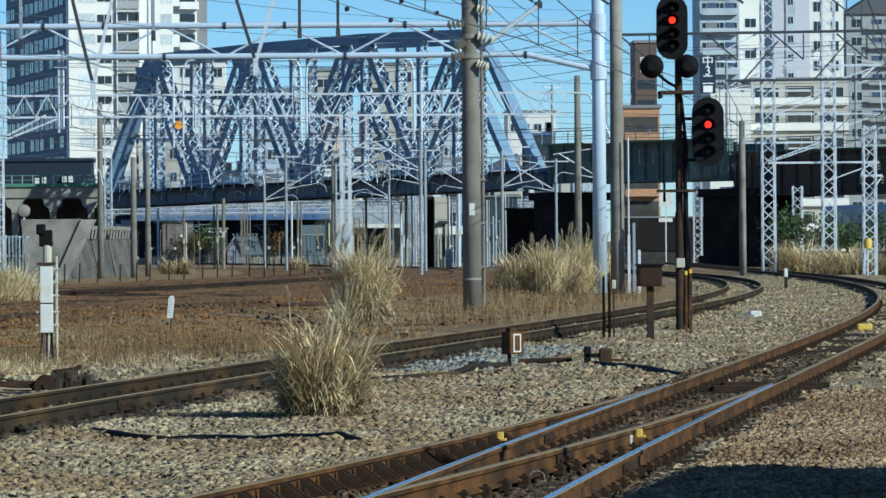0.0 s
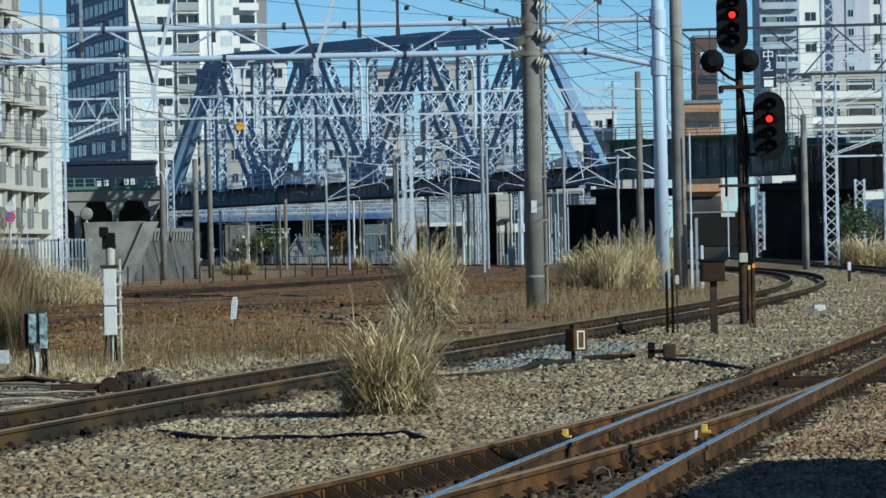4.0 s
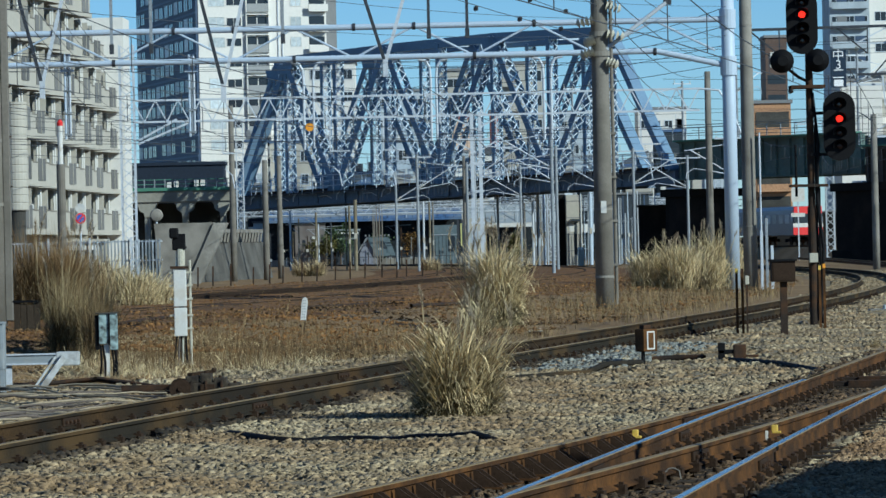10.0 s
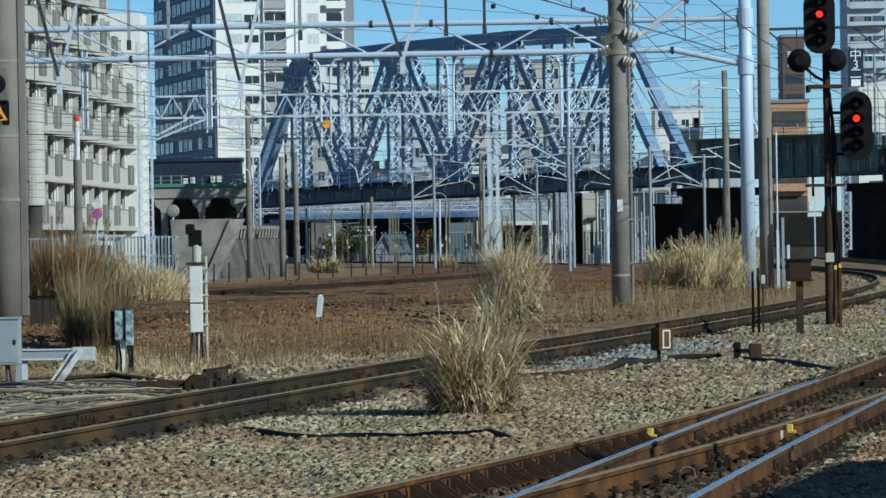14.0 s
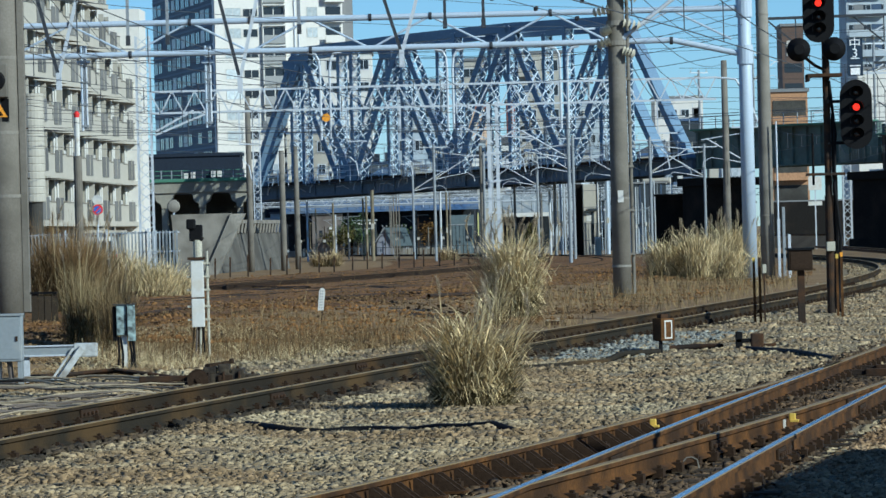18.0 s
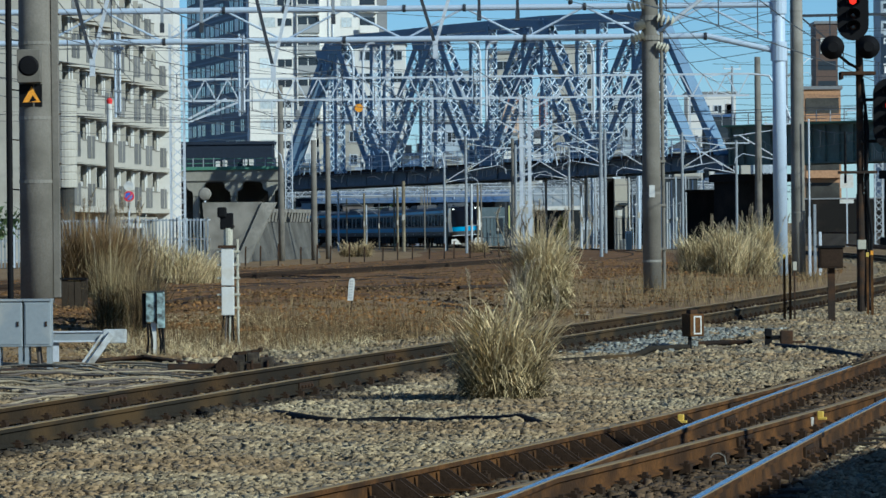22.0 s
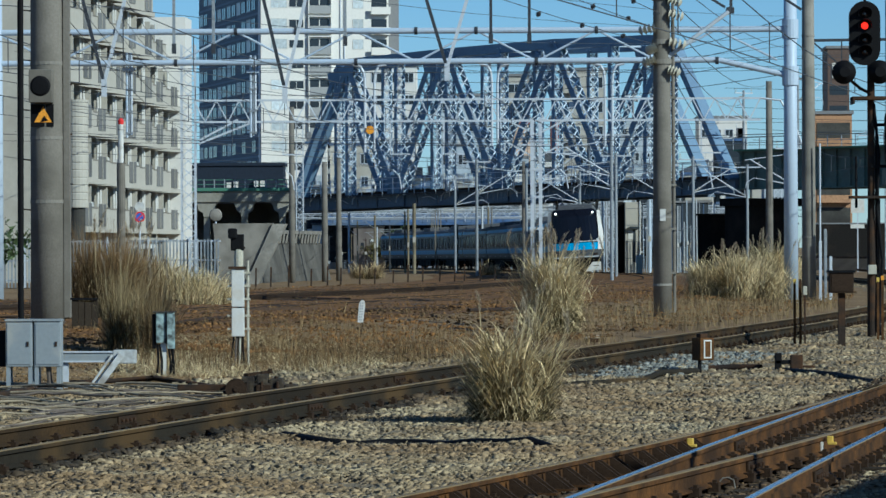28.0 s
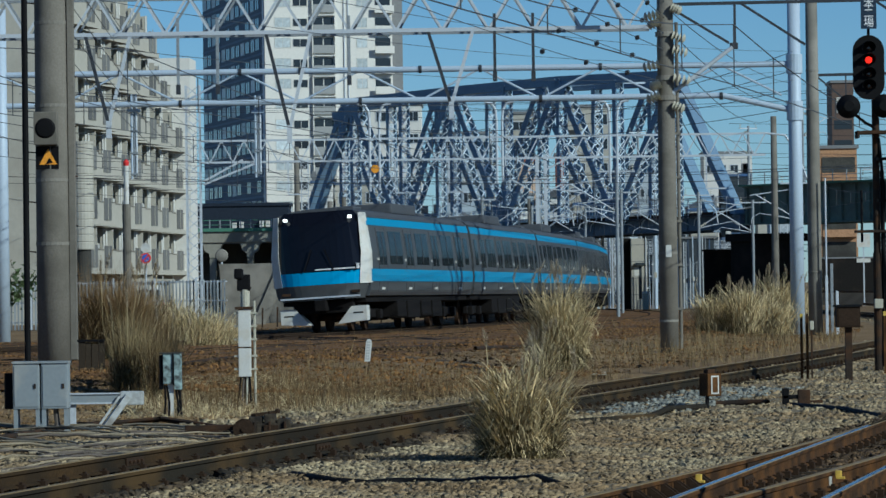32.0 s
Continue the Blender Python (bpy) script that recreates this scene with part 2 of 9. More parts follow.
M_YELLOWSIGN = mat("pale_yellow_sign", (0.5, 0.5, 0.2), 0.6, fine=10, coarse=2, bump=0, var=0.1)
M_TEALWALL = mat("teal_grey_cladding", (0.11, 0.145, 0.16), 0.8, fine=3, coarse=0.4, bump=0.05, var=0.15, spec=0.2)
M_BARK = mat("bark", (0.1, 0.075, 0.055), 0.9, bump=0.5)
M_STAINLESS = mat("stainless_body", (0.085, 0.09, 0.095), 0.5, 0.3, fine=6, coarse=0.6, bump=0.02, var=0.06)
M_TRAINROOF = mat("train_roof", (0.07, 0.076, 0.088), 0.7, fine=6, coarse=0.6, bump=0.1, var=0.1)
M_SKYBLUE = mat("sky_blue_band", (0.015, 0.3, 0.6), 0.35, fine=6, coarse=0.6, bump=0, var=0.05)
# darker copy of the front band's blue, toned for the shaded car sides
M_SIDEBAND = mat("shaded_blue_band", (0.02, 0.24, 0.45), 0.45, fine=6, coarse=0.6, bump=0, var=0.08)
M_TRAINGLASS = glass("train_glass", (0.004, 0.005, 0.007), 0.15, 0.05)
M_MASK = glass("black_front_mask", (0.006, 0.007, 0.012), 0.12, 0.25)
M_UNDER = mat("underframe_grime", (0.009, 0.008, 0.008), 0.9, spec=0.15, fine=12, coarse=1.2, bump=0.3)
M_DOORTRIM = mat("door_rubber", (0.06, 0.06, 0.065), 0.6, bump=0)
M_HEADLAMP = glow("lit_headlamp", (1.0, 0.97, 0.88), 3.0)
M_SIGRED = glow("lit_red_lens", (1.0, 0.025, 0.012), 1.7)
M_LENS = glass("unlit_lens", (0.03, 0.012, 0.01), 0.1)
M_TEXT = mat("white_lettering", (0.8, 0.82, 0.85), 0.5, bump=0)
M_NAVYSIGN = mat("navy_sign_plate", (0.02, 0.035, 0.06), 0.45, bump=0)
M_VERDIGRIS = mat("peeling_verdigris_paint", (0.3, 0.4, 0.4), 0.75, fine=12, coarse=9, bump=0.4, var=0.4, dirt=(0.06, 0.066, 0.066), dirt_amount=0.3)


# ---- building helpers ----
def mesh_of(bm, name, material, smooth=False):
    me = bpy.data.meshes.new(name)
    bm.to_mesh(me)
    bm.free()
    me.materials.append(material)
    if smooth:
        me.polygons.foreach_set("use_smooth", [True] * len(me.polygons))
    return me


def part(name, bm, material, parent, label="", m=None, smooth=False):
    ob = new(name, bm if isinstance(bm, bpy.types.Mesh) else mesh_of(bm, name, material, smooth))
    ob.parent = parent
    if m is not None:
        ob.matrix_local = m
    if label:
        ob["label"] = label
    return ob


def thing(name, m, label, category, group="", kind=""):
    ob = new(name)
    ob.empty_display_size = 0.1
    ob.matrix_world = m if isinstance(m, Matrix) else pose(*m)
    return tagged(ob, label, category, group, kind)


def solid(name, bm, material, label, category="", kind="", group="", m=None, smooth=False):
    ob = new(name, bm if isinstance(bm, bpy.types.Mesh) else mesh_of(bm, name, material, smooth))
    if m is not None:
        ob.matrix_world = m
    return tagged(ob, label, category, group, kind)


def box(bm, x0, y0, z0, x1, y1, z1, bevel=0.0):
    r = bmesh.ops.create_cube(bm, size=1.0, matrix=Matrix.LocRotScale(((x0 + x1) / 2, (y0 + y1) / 2, (z0 + z1) / 2), None, (abs(x1 - x0), abs(y1 - y0), abs(z1 - z0))))
    if bevel:
        es = list({e for v in r["verts"] for e in v.link_edges})
        bmesh.ops.bevel(bm, geom=es, offset=bevel, segments=2, profile=0.6, affect="EDGES")
    return r["verts"]


def boxes(*specs, bevel=0.0):
    bm = bmesh.new()
    for s in specs:
        box(bm, *s, bevel=bevel)
    return bm


def tube(bm, p, q, r, n=8, r2=None):
    p, q = Vector(p), Vector(q)
    d = q - p
    rot = d.to_track_quat("Z", "Y").to_matrix().to_4x4()
    bmesh.ops.create_cone(bm, cap_ends=True, segments=n, radius1=r, radius2=r if r2 is None else r2, depth=d.length, matrix=Matrix.Translation((p + q) / 2) @ rot)


def bar(bm, p, q, w, h=None):
    """A square bar of width w and depth h from p to q."""
    p, q = Vector(p), Vector(q)
    d = q - p
    rot = d.to_track_quat("Z", "Y").to_matrix().to_4x4()
    bmesh.ops.create_cube(bm, size=1.0, matrix=Matrix.Translation((p + q) / 2) @ rot @ Matrix.Diagonal((w, h or w, d.length, 1)))


def tubes(segs, r, n=8):
    bm = bmesh.new()
    for p, q in segs:
        tube(bm, p, q, r, n)
    return bm


def bars(segs, w, h=None):
    bm = bmesh.new()
    for p, q in segs:
        bar(bm, p, q, w, h)
    return bm


def path_tube(points, r, n=6):
    """A bent pipe through the points."""
    pts = [Vector(p) for p in points]
    vs, fs = [], []
    for i, p in enumerate(pts):
        d = (pts[min(i + 1, len(pts) - 1)] - pts[max(i - 1, 0)]).normalized()
        a = d.orthogonal().normalized() if i == 0 else (a - d * a.dot(d)).normalized()
        b = d.cross(a)
        for k in range(n):
            w = 2 * math.pi * k / n
            vs.append(p + r * (math.cos(w) * a + math.sin(w) * b))
    for i in range(len(pts) - 1):
        for k in range(n):
            fs.append((i * n + k, i * n + (k + 1) % n, (i + 1) * n + (k + 1) % n, (i + 1) * n + k))
    bm = bmesh.new()
    bv = [bm.verts.new(v) for v in vs]
    for f in fs:
        bm.faces.new([bv[i] for i in f])
    return bm


def lathe(profile, n=16, caps=True):
    """A turned solid from (radius, height) pairs."""
    bm = bmesh.new()
    rings = [[bm.verts.new((r * math.cos(2 * math.pi * k / n), r * math.sin(2 * math.pi * k / n), z)) for k in range(n)] for r, z in profile]
    for a, b in zip(rings, rings[1:]):
        for k in range(n):
            bm.faces.new((a[k], a[(k + 1) % n], b[(k + 1) % n], b[k]))
    if caps:
        bm.faces.new(rings[0][::-1])
        bm.faces.new(rings[-1])
    return bm


def prism(outline, y0, y1):
    """A plate with the outline (x, z) between y0 and y1."""
    bm = bmesh.new()
    a = [bm.verts.new((x, y0, z)) for x, z in outline]
    b = [bm.verts.new((x, y1, z)) for x, z in outline]
    n = len(outline)
    bm.faces.new(a)
    bm.faces.new(b[::-1])
    for k in range(n):
        bm.faces.new((a[k], b[k], b[(k + 1) % n], a[(k + 1) % n]))
    bmesh.ops.recalc_face_normals(bm, faces=bm.faces)
    return bm


def mesh_raw(name, verts, faces, material):
    me = bpy.data.meshes.new(name)
    me.from_pydata(verts, [], faces)
    me.materials.append(material)
    me.update()
    return me


def lattice(w, h, step, r, width=None, n_sides=4):
    """Segments of a square lattice mast along z, w wide, h high, or of one flat face when width is 0."""
    segs = []
    hw = w / 2
    cs = [(-hw, -hw), (hw, -hw), (hw, hw), (-hw, hw)]
    k = max(1, round(h / step))
    for i in range(4):
        a, b = cs[i], cs[(i + 1) % 4]
        for j in range(k):
            z0, z1 = h * j / k, h * (j + 1) / k
            p, q = (a, b) if j % 2 == 0 else (b, a)
            segs.append(((*p, z0), (*q, z1)))
    posts = [((x, y, 0), (x, y, h)) for x, y in cs]
    return posts, segs


# ---- plan: the tracks' centre lines, x as a function of the distance y ----
def track_a(y):
    u = (y - 90) / 50
    if y > 182:
        return track_a(182) + (y - 182) * -0.03
    return (((0.117 * u - 0.87) * u - 1.59) * u + 10.108) * u + 7.996


def track_b(y):
    u = (y - 90) / 50
    if y > 200:
        return track_b(200) + (y - 200) * 0.03
    return (((0.193 * u - 0.449) * u - 1.878) * u + 8.438) * u + 13.661


def track_b_branch(y):
    return track_b(y) - 0.0026 * max(0.0, 46 - y) ** 2


def track_c(y):
    u = (y - 230) / 100
    return ((0.219 * u - 6.154) * u + 1.995) * u + 5.262


def rise_c(y):
    """Rail height of the main line, which falls gently with distance."""
    return 0.23 - 0.003 * (y - 117)


def smooth(a, b, v):
    t = min(1.0, max(0.0, (v - a) / (b - a)))
    return t * t * (3 - 2 * t)


def ground_z(x, y):
    """Height of the ground: beds along the near tracks, the raised main-line field beyond, the far fall."""
    n = 0.06 * noise.noise((x * 0.5, y * 0.5, 0)) + 0.03 * noise.noise((x * 1.7, y * 1.7, 3.1))
    base = -0.24
    if y > 40:
        f = smooth(3.0, 9.0, track_a(min(y, 260)) - 0.6 - x) * smooth(45, 75, y)
        base += f * (rise_c(y) - 0.22 - base)
    if y > 150:
        base += (rise_c(y) - 0.25 - base) * smooth(150, 260, y)
    if y > 420:
        base = rise_c(420) - 0.25
    return base + n * (1 if y < 200 else 0.5)


# ---- ground ----
def build_ground():
    ys = [-400, -60, 0, 8, 14]
    y = 18.0
    while y < 150:
        ys.append(y)
        y *= 1.012
    while y < 420:
        ys.append(y)
        y *= 1.03
    ys += [450, 600, 900, 1500, 3000]
    us = [-8, -3, -1, -0.5, -0.3, -0.2] + [-0.16 + 0.004 * k for k in range(81)] + [0.2, 0.3, 0.5, 1, 3, 8]
    vs, fs = [], []
    for y in ys:
        w = max(abs(y), 16.0)
        for u in us:
            x = u * w
            vs.append((x, y, ground_z(x, y) - 0.02))
    n = len(us)
    for j in range(len(ys) - 1):
        for i in range(n - 1):
            fs.append((j * n + i, j * n + i + 1, (j + 1) * n + i + 1, (j + 1) * n + i))
    solid("ground", mesh_raw("ground", vs, fs, M_DIRT), None, "brown dry dirt and gravel ground of a railway yard", "ground", "structure")


def ribbon(name, left, right, y0, y1, step, cols, lift, material, label):
    """A strip of bedding draped on the ground between two lines."""
    vs, fs = [], []
    n = int((y1 - y0) / step) + 1
    for j in range(n):
        y = y0 + (y1 - y0) * j / (n - 1)
        a, b = left(y), right(y)
        for i in range(cols):
            x = a + (b - a) * i / (cols - 1)
            edge = min(i, cols - 1 - i) / (cols - 1)
            vs.append((x, y, ground_z(x, y) + lift * min(1.0, edge * 8) - 0.015))
    for j in range(n - 1):
        for i in range(cols - 1):
            fs.append((j * cols + i, j * cols + i + 1, (j + 1) * cols + i + 1, (j + 1) * cols + i))
    solid(name, mesh_raw(name, vs, fs, material), None, label, "ballast", "structure")


build_ground()
ribbon("ballast_bed_1", lambda y: track_a(y) - (4.2 if y < 56 else 4.2 - 2.3 * smooth(56, 68, y)) - 0.35 * noise.noise((0, y * 0.3, 7)), lambda y: track_b(y) + 5.0, 18.0, 182.0, 0.5, 40, 0.05, M_BALLAST, "grey and tan crushed-stone ballast beside the tracks")
ribbon("ballast_bed_2", lambda y: track_c(y) - 9.0, lambda y: min(track_c(y) + 9.5, track_a(y) - 2.6), 62.0, 290.0, 0.8, 36, 0.12, M_RUSTBED, "rust-brown ballast field of the main lines")


ribbon("oily_bed", lambda y: track_b(y) - 1.3, lambda y: track_b(y) + 0.75, 18.0, 62.0, 0.5, 12, 0.058, M_OILY, "brown oily ballast between the rails")
ribbon("dirt_shoulder", lambda y: track_b(y) + 0.95 + 0.3 * noise.noise((1, y * 0.4, 2)), lambda y: track_b(y) + 6.0, 18.0, 56.0, 0.5, 20, 0.055, mat("brown_dirt", (0.27, 0.18, 0.09), 0.95, fine=25, coarse=0.8, bump=0.9, var=0.4, dirt=(0.19, 0.12, 0.06), dirt_amount=0.4), "brown dirt shoulder beyond the turnout")


def stones(name, count, x_of, y0, y1, size, material, label, power=1.0, lift=0.03):
    """Loose crushed stones: angular three-sided lumps with a flat top, joined."""
    rng = np.random.default_rng(len(name) + count)
    ring = [(math.cos(2.094 * k + o) * r, math.sin(2.094 * k + o) * r, z) for r, z, o in ((1.2, -0.6, 0.0), (0.85, 0.5, 0.35)) for k in range(3)]
    base = np.array(ring)
    tri = np.array([(3, 4, 5), (0, 1, 4), (0, 4, 3), (1, 2, 5), (1, 5, 4), (2, 0, 3), (2, 3, 5)])
    verts, faces = [], []
    made = 0
    for k in range(count):
        y = y0 + (y1 - y0) * rng.random() ** power
        x = x_of(y, rng.random())
        s = size * (0.45 + 1.9 * rng.random() ** 4)
        p = (base * (1 + 0.6 * (rng.random((6, 3)) - 0.5)) + 0.75 * (rng.random((6, 3)) - 0.5)) * (1.25, 0.9, 0.62 + 0.3 * rng.random())
        a = rng.random() * 6.283
        c, d = math.cos(a), math.sin(a)
        q = np.empty((6, 3))
        q[:, 0] = (p[:, 0] * c - p[:, 1] * d) * s + x
        q[:, 1] = (p[:, 0] * d + p[:, 1] * c) * s + y
        q[:, 2] = (p[:, 2] + 0.35 * p[:, 0] * math.sin(a * 7)) * s * 0.85 + ground_z(x, y) + lift + 0.1 * s
        verts.append(q)
        faces.append(tri + 6 * made)
        made += 1
    me = bpy.data.meshes.new(name)
    v, f = np.vstack(verts), np.vstack(faces)
    me.vertices.add(len(v))
    me.vertices.foreach_set("co", v.ravel())
    me.loops.add(f.size)
    me.loops.foreach_set("vertex_index", f.ravel())
    me.polygons.add(len(f))
    me.polygons.foreach_set("loop_start", np.arange(len(f)) * 3)
    me.materials.append(material)
    me.update(calc_edges=True)
    solid(name, me, None, label, "ballast", "stuff")


HALF_GAUGE = 0.566  # from a track's centre line to the middle of its rail
VIEW = 0.158  # half-width of the strip of ground that is stocked with loose stones, per metre of distance


def near_x(y, r):
    lo, hi = max(-VIEW * y, track_a(y) - (4.0 if y < 56 else 4.0 - 2.4 * smooth(56, 68, y))), min(VIEW * y, track_b(y) + 4.5)
    return lo + (hi - lo) * r


def near_stone_x(y, r):
    """Fewer stones on the brown shoulder beyond track two."""
    x = near_x(y, r)
    if x > track_b(y) + 0.9 and (math.sin(x * 917.3 + y * 331.7) * 43758.5) % 1 < 0.93 - 0.012 * max(0, y - 44):
        x = near_x(y, (r * 7.31) % 1 * 0.55)
    if abs(x - track_b(y) + 0.3) < 1.05:
        x = near_x(y, (r * 5.77) % 1 * 0.5)
    return x


stones("oily_ballast_stones", 15000, lambda y, r: track_b(y) - 1.35 + 2.1 * r, 20.0, 60.0, 0.022, M_OILY, "brown oily crushed stones between the rails", 1.0, 0.05)
stones("ballast_stones", 185000, near_stone_x, 21.0, 50.0, 0.019, M_STONE, "loose grey and tan crushed stones", 0.85, 0.036)
stones("far_ballast_stones", 75000, near_x, 49.0, 180.0, 0.024, M_STONE, "loose grey and tan crushed stones", 1.5, 0.04)
stones("rusty_ballast_stones", 58000, lambda y, r: max(-VIEW * y, track_c(y) - 8) + (track_a(y) - 2.8 - max(-VIEW * y, track_c(y) - 8)) * r, 62.0, 170.0, 0.021, M_RUSTSTONE, "rust-brown crushed stones of the main lines", 1.3, 0.1)
stones("fresh_ballast_stones", 4500, lambda y, r: track_a(y) + 0.75 + 1.5 * r, 54.0, 66.0, 0.024, M_STONE_NEW, "patch of fresh pale grey ballast", 1.0, 0.05)

M_BROWNGRAVEL = mat("brown_gravel", (0.34, 0.245, 0.145), 0.95, fine=30, coarse=0.6, bump=0.2, dirt=(0.2, 0.13, 0.07), dirt_amount=0.4, hue=0.5)
stones("brown_gravel", 42000, lambda y, r: track_b(y) + 0.85 + (VIEW * y - track_b(y) - 0.85) * r, 19.0, 45.0, 0.0135, M_BROWNGRAVEL, "fine brown gravel of the shoulder beyond the turnout", 1.0, 0.05)
# darker stones in a narrow strip along the rail foot
M_FOOTSTONE = mat("dark_foot_stone", (0.045, 0.037, 0.027), 0.9, fine=30, coarse=1.5, bump=0.3, var=0.4, dirt=(0.09, 0.065, 0.04), dirt_amount=0.3, hue=0.5)
stones("oil_black_stones", 5200, lambda y, r: track_a(y) + HALF_GAUGE + 0.06 + 0.2 * r * r, 26.0, 62.0, 0.024, M_FOOTSTONE, "near-black stones and debris along the rail foot", 0.8, 0.06)
stones("dirt_clods", 16000, lambda y, r: -VIEW * y + (track_a(y) - 3.6 + VIEW * y) * r, 44.0, 68.0, 0.018, M_DIRT, "dry clods and gravel on the bare ground", 1.0, -0.005)

# ---- tracks ----
RAIL = [(-0.062, -0.153), (0.062, -0.153), (0.062, -0.14), (0.012, -0.118), (0.01, -0.045), (0.033, -0.036), (0.033, -0.006), (-0.033, -0.006), (-0.033, -0.036), (-0.01, -0.045), (-0.012, -0.118), (-0.062, -0.14)]
HEAD = [(0.033, -0.006), (0.028, 0.0), (-0.028, 0.0), (-0.033, -0.006)]
POLISH = [(0.027, -0.0005), (0.024, 0.001), (-0.02, 0.001), (-0.023, 0.0)]
HALF = HALF_GAUGE


def sweep(profile, line, height, off, y0, y1, step, closed=True):
    vs, fs = [], []
    n = int((y1 - y0) / step) + 1
    m = len(profile)
    for j in range(n):
        y = y0 + (y1 - y0) * j / (n - 1)
        x = line(y)
        dx = line(y + 0.25) - line(y - 0.25)
        k = 0.5 / math.hypot(dx, 0.5)
        s = dx / 0.5 * k
        for u, z in profile:
            w = u + off
            vs.append((x + w * k, y - w * s, height(y) + z))
    for j in range(n - 1):
        for i in range(m if closed else m - 1):
            a, b = j * m + i, j * m + (i + 1) % m
            fs.append((a, b, b + m, a + m))
    if closed:
        fs += [tuple(range(m))[::-1], tuple((n - 1) * m + i for i in range(m))]
    return vs, fs


def rail(track, line, height, off, y0, y1, step, m_side, m_head):
    r = part("rail", mesh_raw("rail", *sweep(RAIL, line, height, off, y0, y1, step), m_side), None, track)
    part("rail_head", mesh_raw("rail_head", *sweep(HEAD, line, height, off, y0, y1, step, False), m_head), None, r, "worn running surface")


def flat(y):
    return 0.0


SLEEPER_MESH = mesh_of(boxes((-0.86, -0.11, -0.31, 0.86, 0.11, -0.186), bevel=0.012), "sleeper", M_SLEEPER)


def sleepers(track, line, height, y0, y1, pitch, wide=1.0):
    y = y0
    while y < y1:
        a = math.atan2(line(y + 0.3) - line(y - 0.3), 0.6)
        part("sleeper", SLEEPER_MESH, None, track, m=pose(line(y), y, height(y), 0, 0, -math.degrees(a)) @ Matrix.Diagonal((wide, 1, 1, 1)))
        y += pitch


def clips(track, line, height, y0, y1, pitch, offs):
    """Rail fastenings: a plate, a clip and a bolt at each side of the rail on every sleeper, joined."""
    bm = bmesh.new()
    y = y0
    while y < y1:
        a = math.atan2(line(y + 0.3) - line(y - 0.3), 0.6)
        base = pose(line(y), y, height(y), 0, 0, -math.degrees(a))
        for o in offs:
            for s in (-1, 1):
                for (x0, x1, w, z0, z1) in ((0.03, 0.11, 0.04, -0.185, -0.12), (0.06, 0.09, 0.02, -0.12, -0.1)):
                    bmesh.ops.create_cube(bm, size=1, matrix=base @ Matrix.LocRotScale((o + s * (x0 + x1) / 2, 0, (z0 + z1) / 2), None, (x1 - x0, w * 2, z1 - z0)))
        y += pitch
    ob = part("rail_clips", bm, M_CLIP, track, "rusted rail clips and bolts")
    ob["kind"] = "stuff"


def near_track(name, line, label, y0, y1, m_side, m_head, pitch, clip_to):
    t = thing(name, (line(60), 60, -0.25), label, "railway track", kind="structure")
    t.matrix_world = Matrix()
    for o in (-HALF, HALF):
        if m_head is M_RAILTOP:
            rail(t, line, flat, o, y0, 43.0, 0.8, m_side, M_RAILDULL)
            part("polished_strip", mesh_raw("polished_strip", *sweep(POLISH, line, flat, o, y0, 43.0, 0.8, False), m_head), None, t, "polished running band")
            rail(t, line, flat, o, 43.003, y1, 0.8, m_side, M_RAILDULL)
        else:
            rail(t, line, flat, o, y0, y1, 0.8, m_side if o > 0 else M_RAILBROWN, m_head)
    sleepers(t, line, flat, y0, min(y1, clip_to), pitch)
    clips(t, line, flat, y0, clip_to, pitch, (-HALF, HALF))
    return t


near_track("railway_track_1", track_a, "curved railway track with dull rusty rails on dark sleepers", 20.0, 230.0, M_RAILGREY, M_RAILDULL, 0.62, 110.0)
TRACK_B = near_track("railway_track_2", track_b, "curved railway track with polished rails on dark sleepers", 15.0, 260.0, M_RAILRUST, M_RAILTOP, 0.6, 105.0)
# the branch of the turnout that joins track two
TURN = thing("turnout_branch", Matrix(), "diverging rails of a turnout, rusty sides, braced", "railway track", kind="structure")
for o in (-HALF, HALF):
    rail(TURN, track_b_branch, flat, o, 15.0, 45.0, 0.5, M_RAILRUST, M_RAILDULL)
clips(TURN, track_b_branch, flat, 15.0, 40.0, 0.6, (-HALF, HALF))
# braces along the outer stock rail
BRACE = mesh_of(prism([(0.014, -0.17), (0.2, -0.17), (0.2, -0.155), (0.04, -0.035), (0.014, -0.035)], -0.012, 0.012), "rail_brace", M_CLIP)
BRACE_FOOT = mesh_of(boxes((0.014, -0.09, -0.175, 0.22, 0.09, -0.158)), "brace_foot", M_RAILRUST)
for k in range(19):
    y = 24.9 + 0.47 * k
    x = track_b_branch(y) - HALF
    rb = part("brace_foot", BRACE_FOOT, None, TURN, m=pose(x, y, 0, 0, 0, -12))
    for o in (-0.07, 0.07):
        part("rail_brace", BRACE, None, rb, m=pose(0, o, 0))
# fishplates with their bolts along the near rails
PLATE = mesh_of(boxes((0.012, -0.28, -0.125, 0.034, 0.28, -0.045), bevel=0.006), "fishplate", M_CLIP)
NUT = mesh_of(boxes((0.034, -0.02, -0.1, 0.06, 0.02, -0.07), bevel=0.006), "nut", M_IRON)
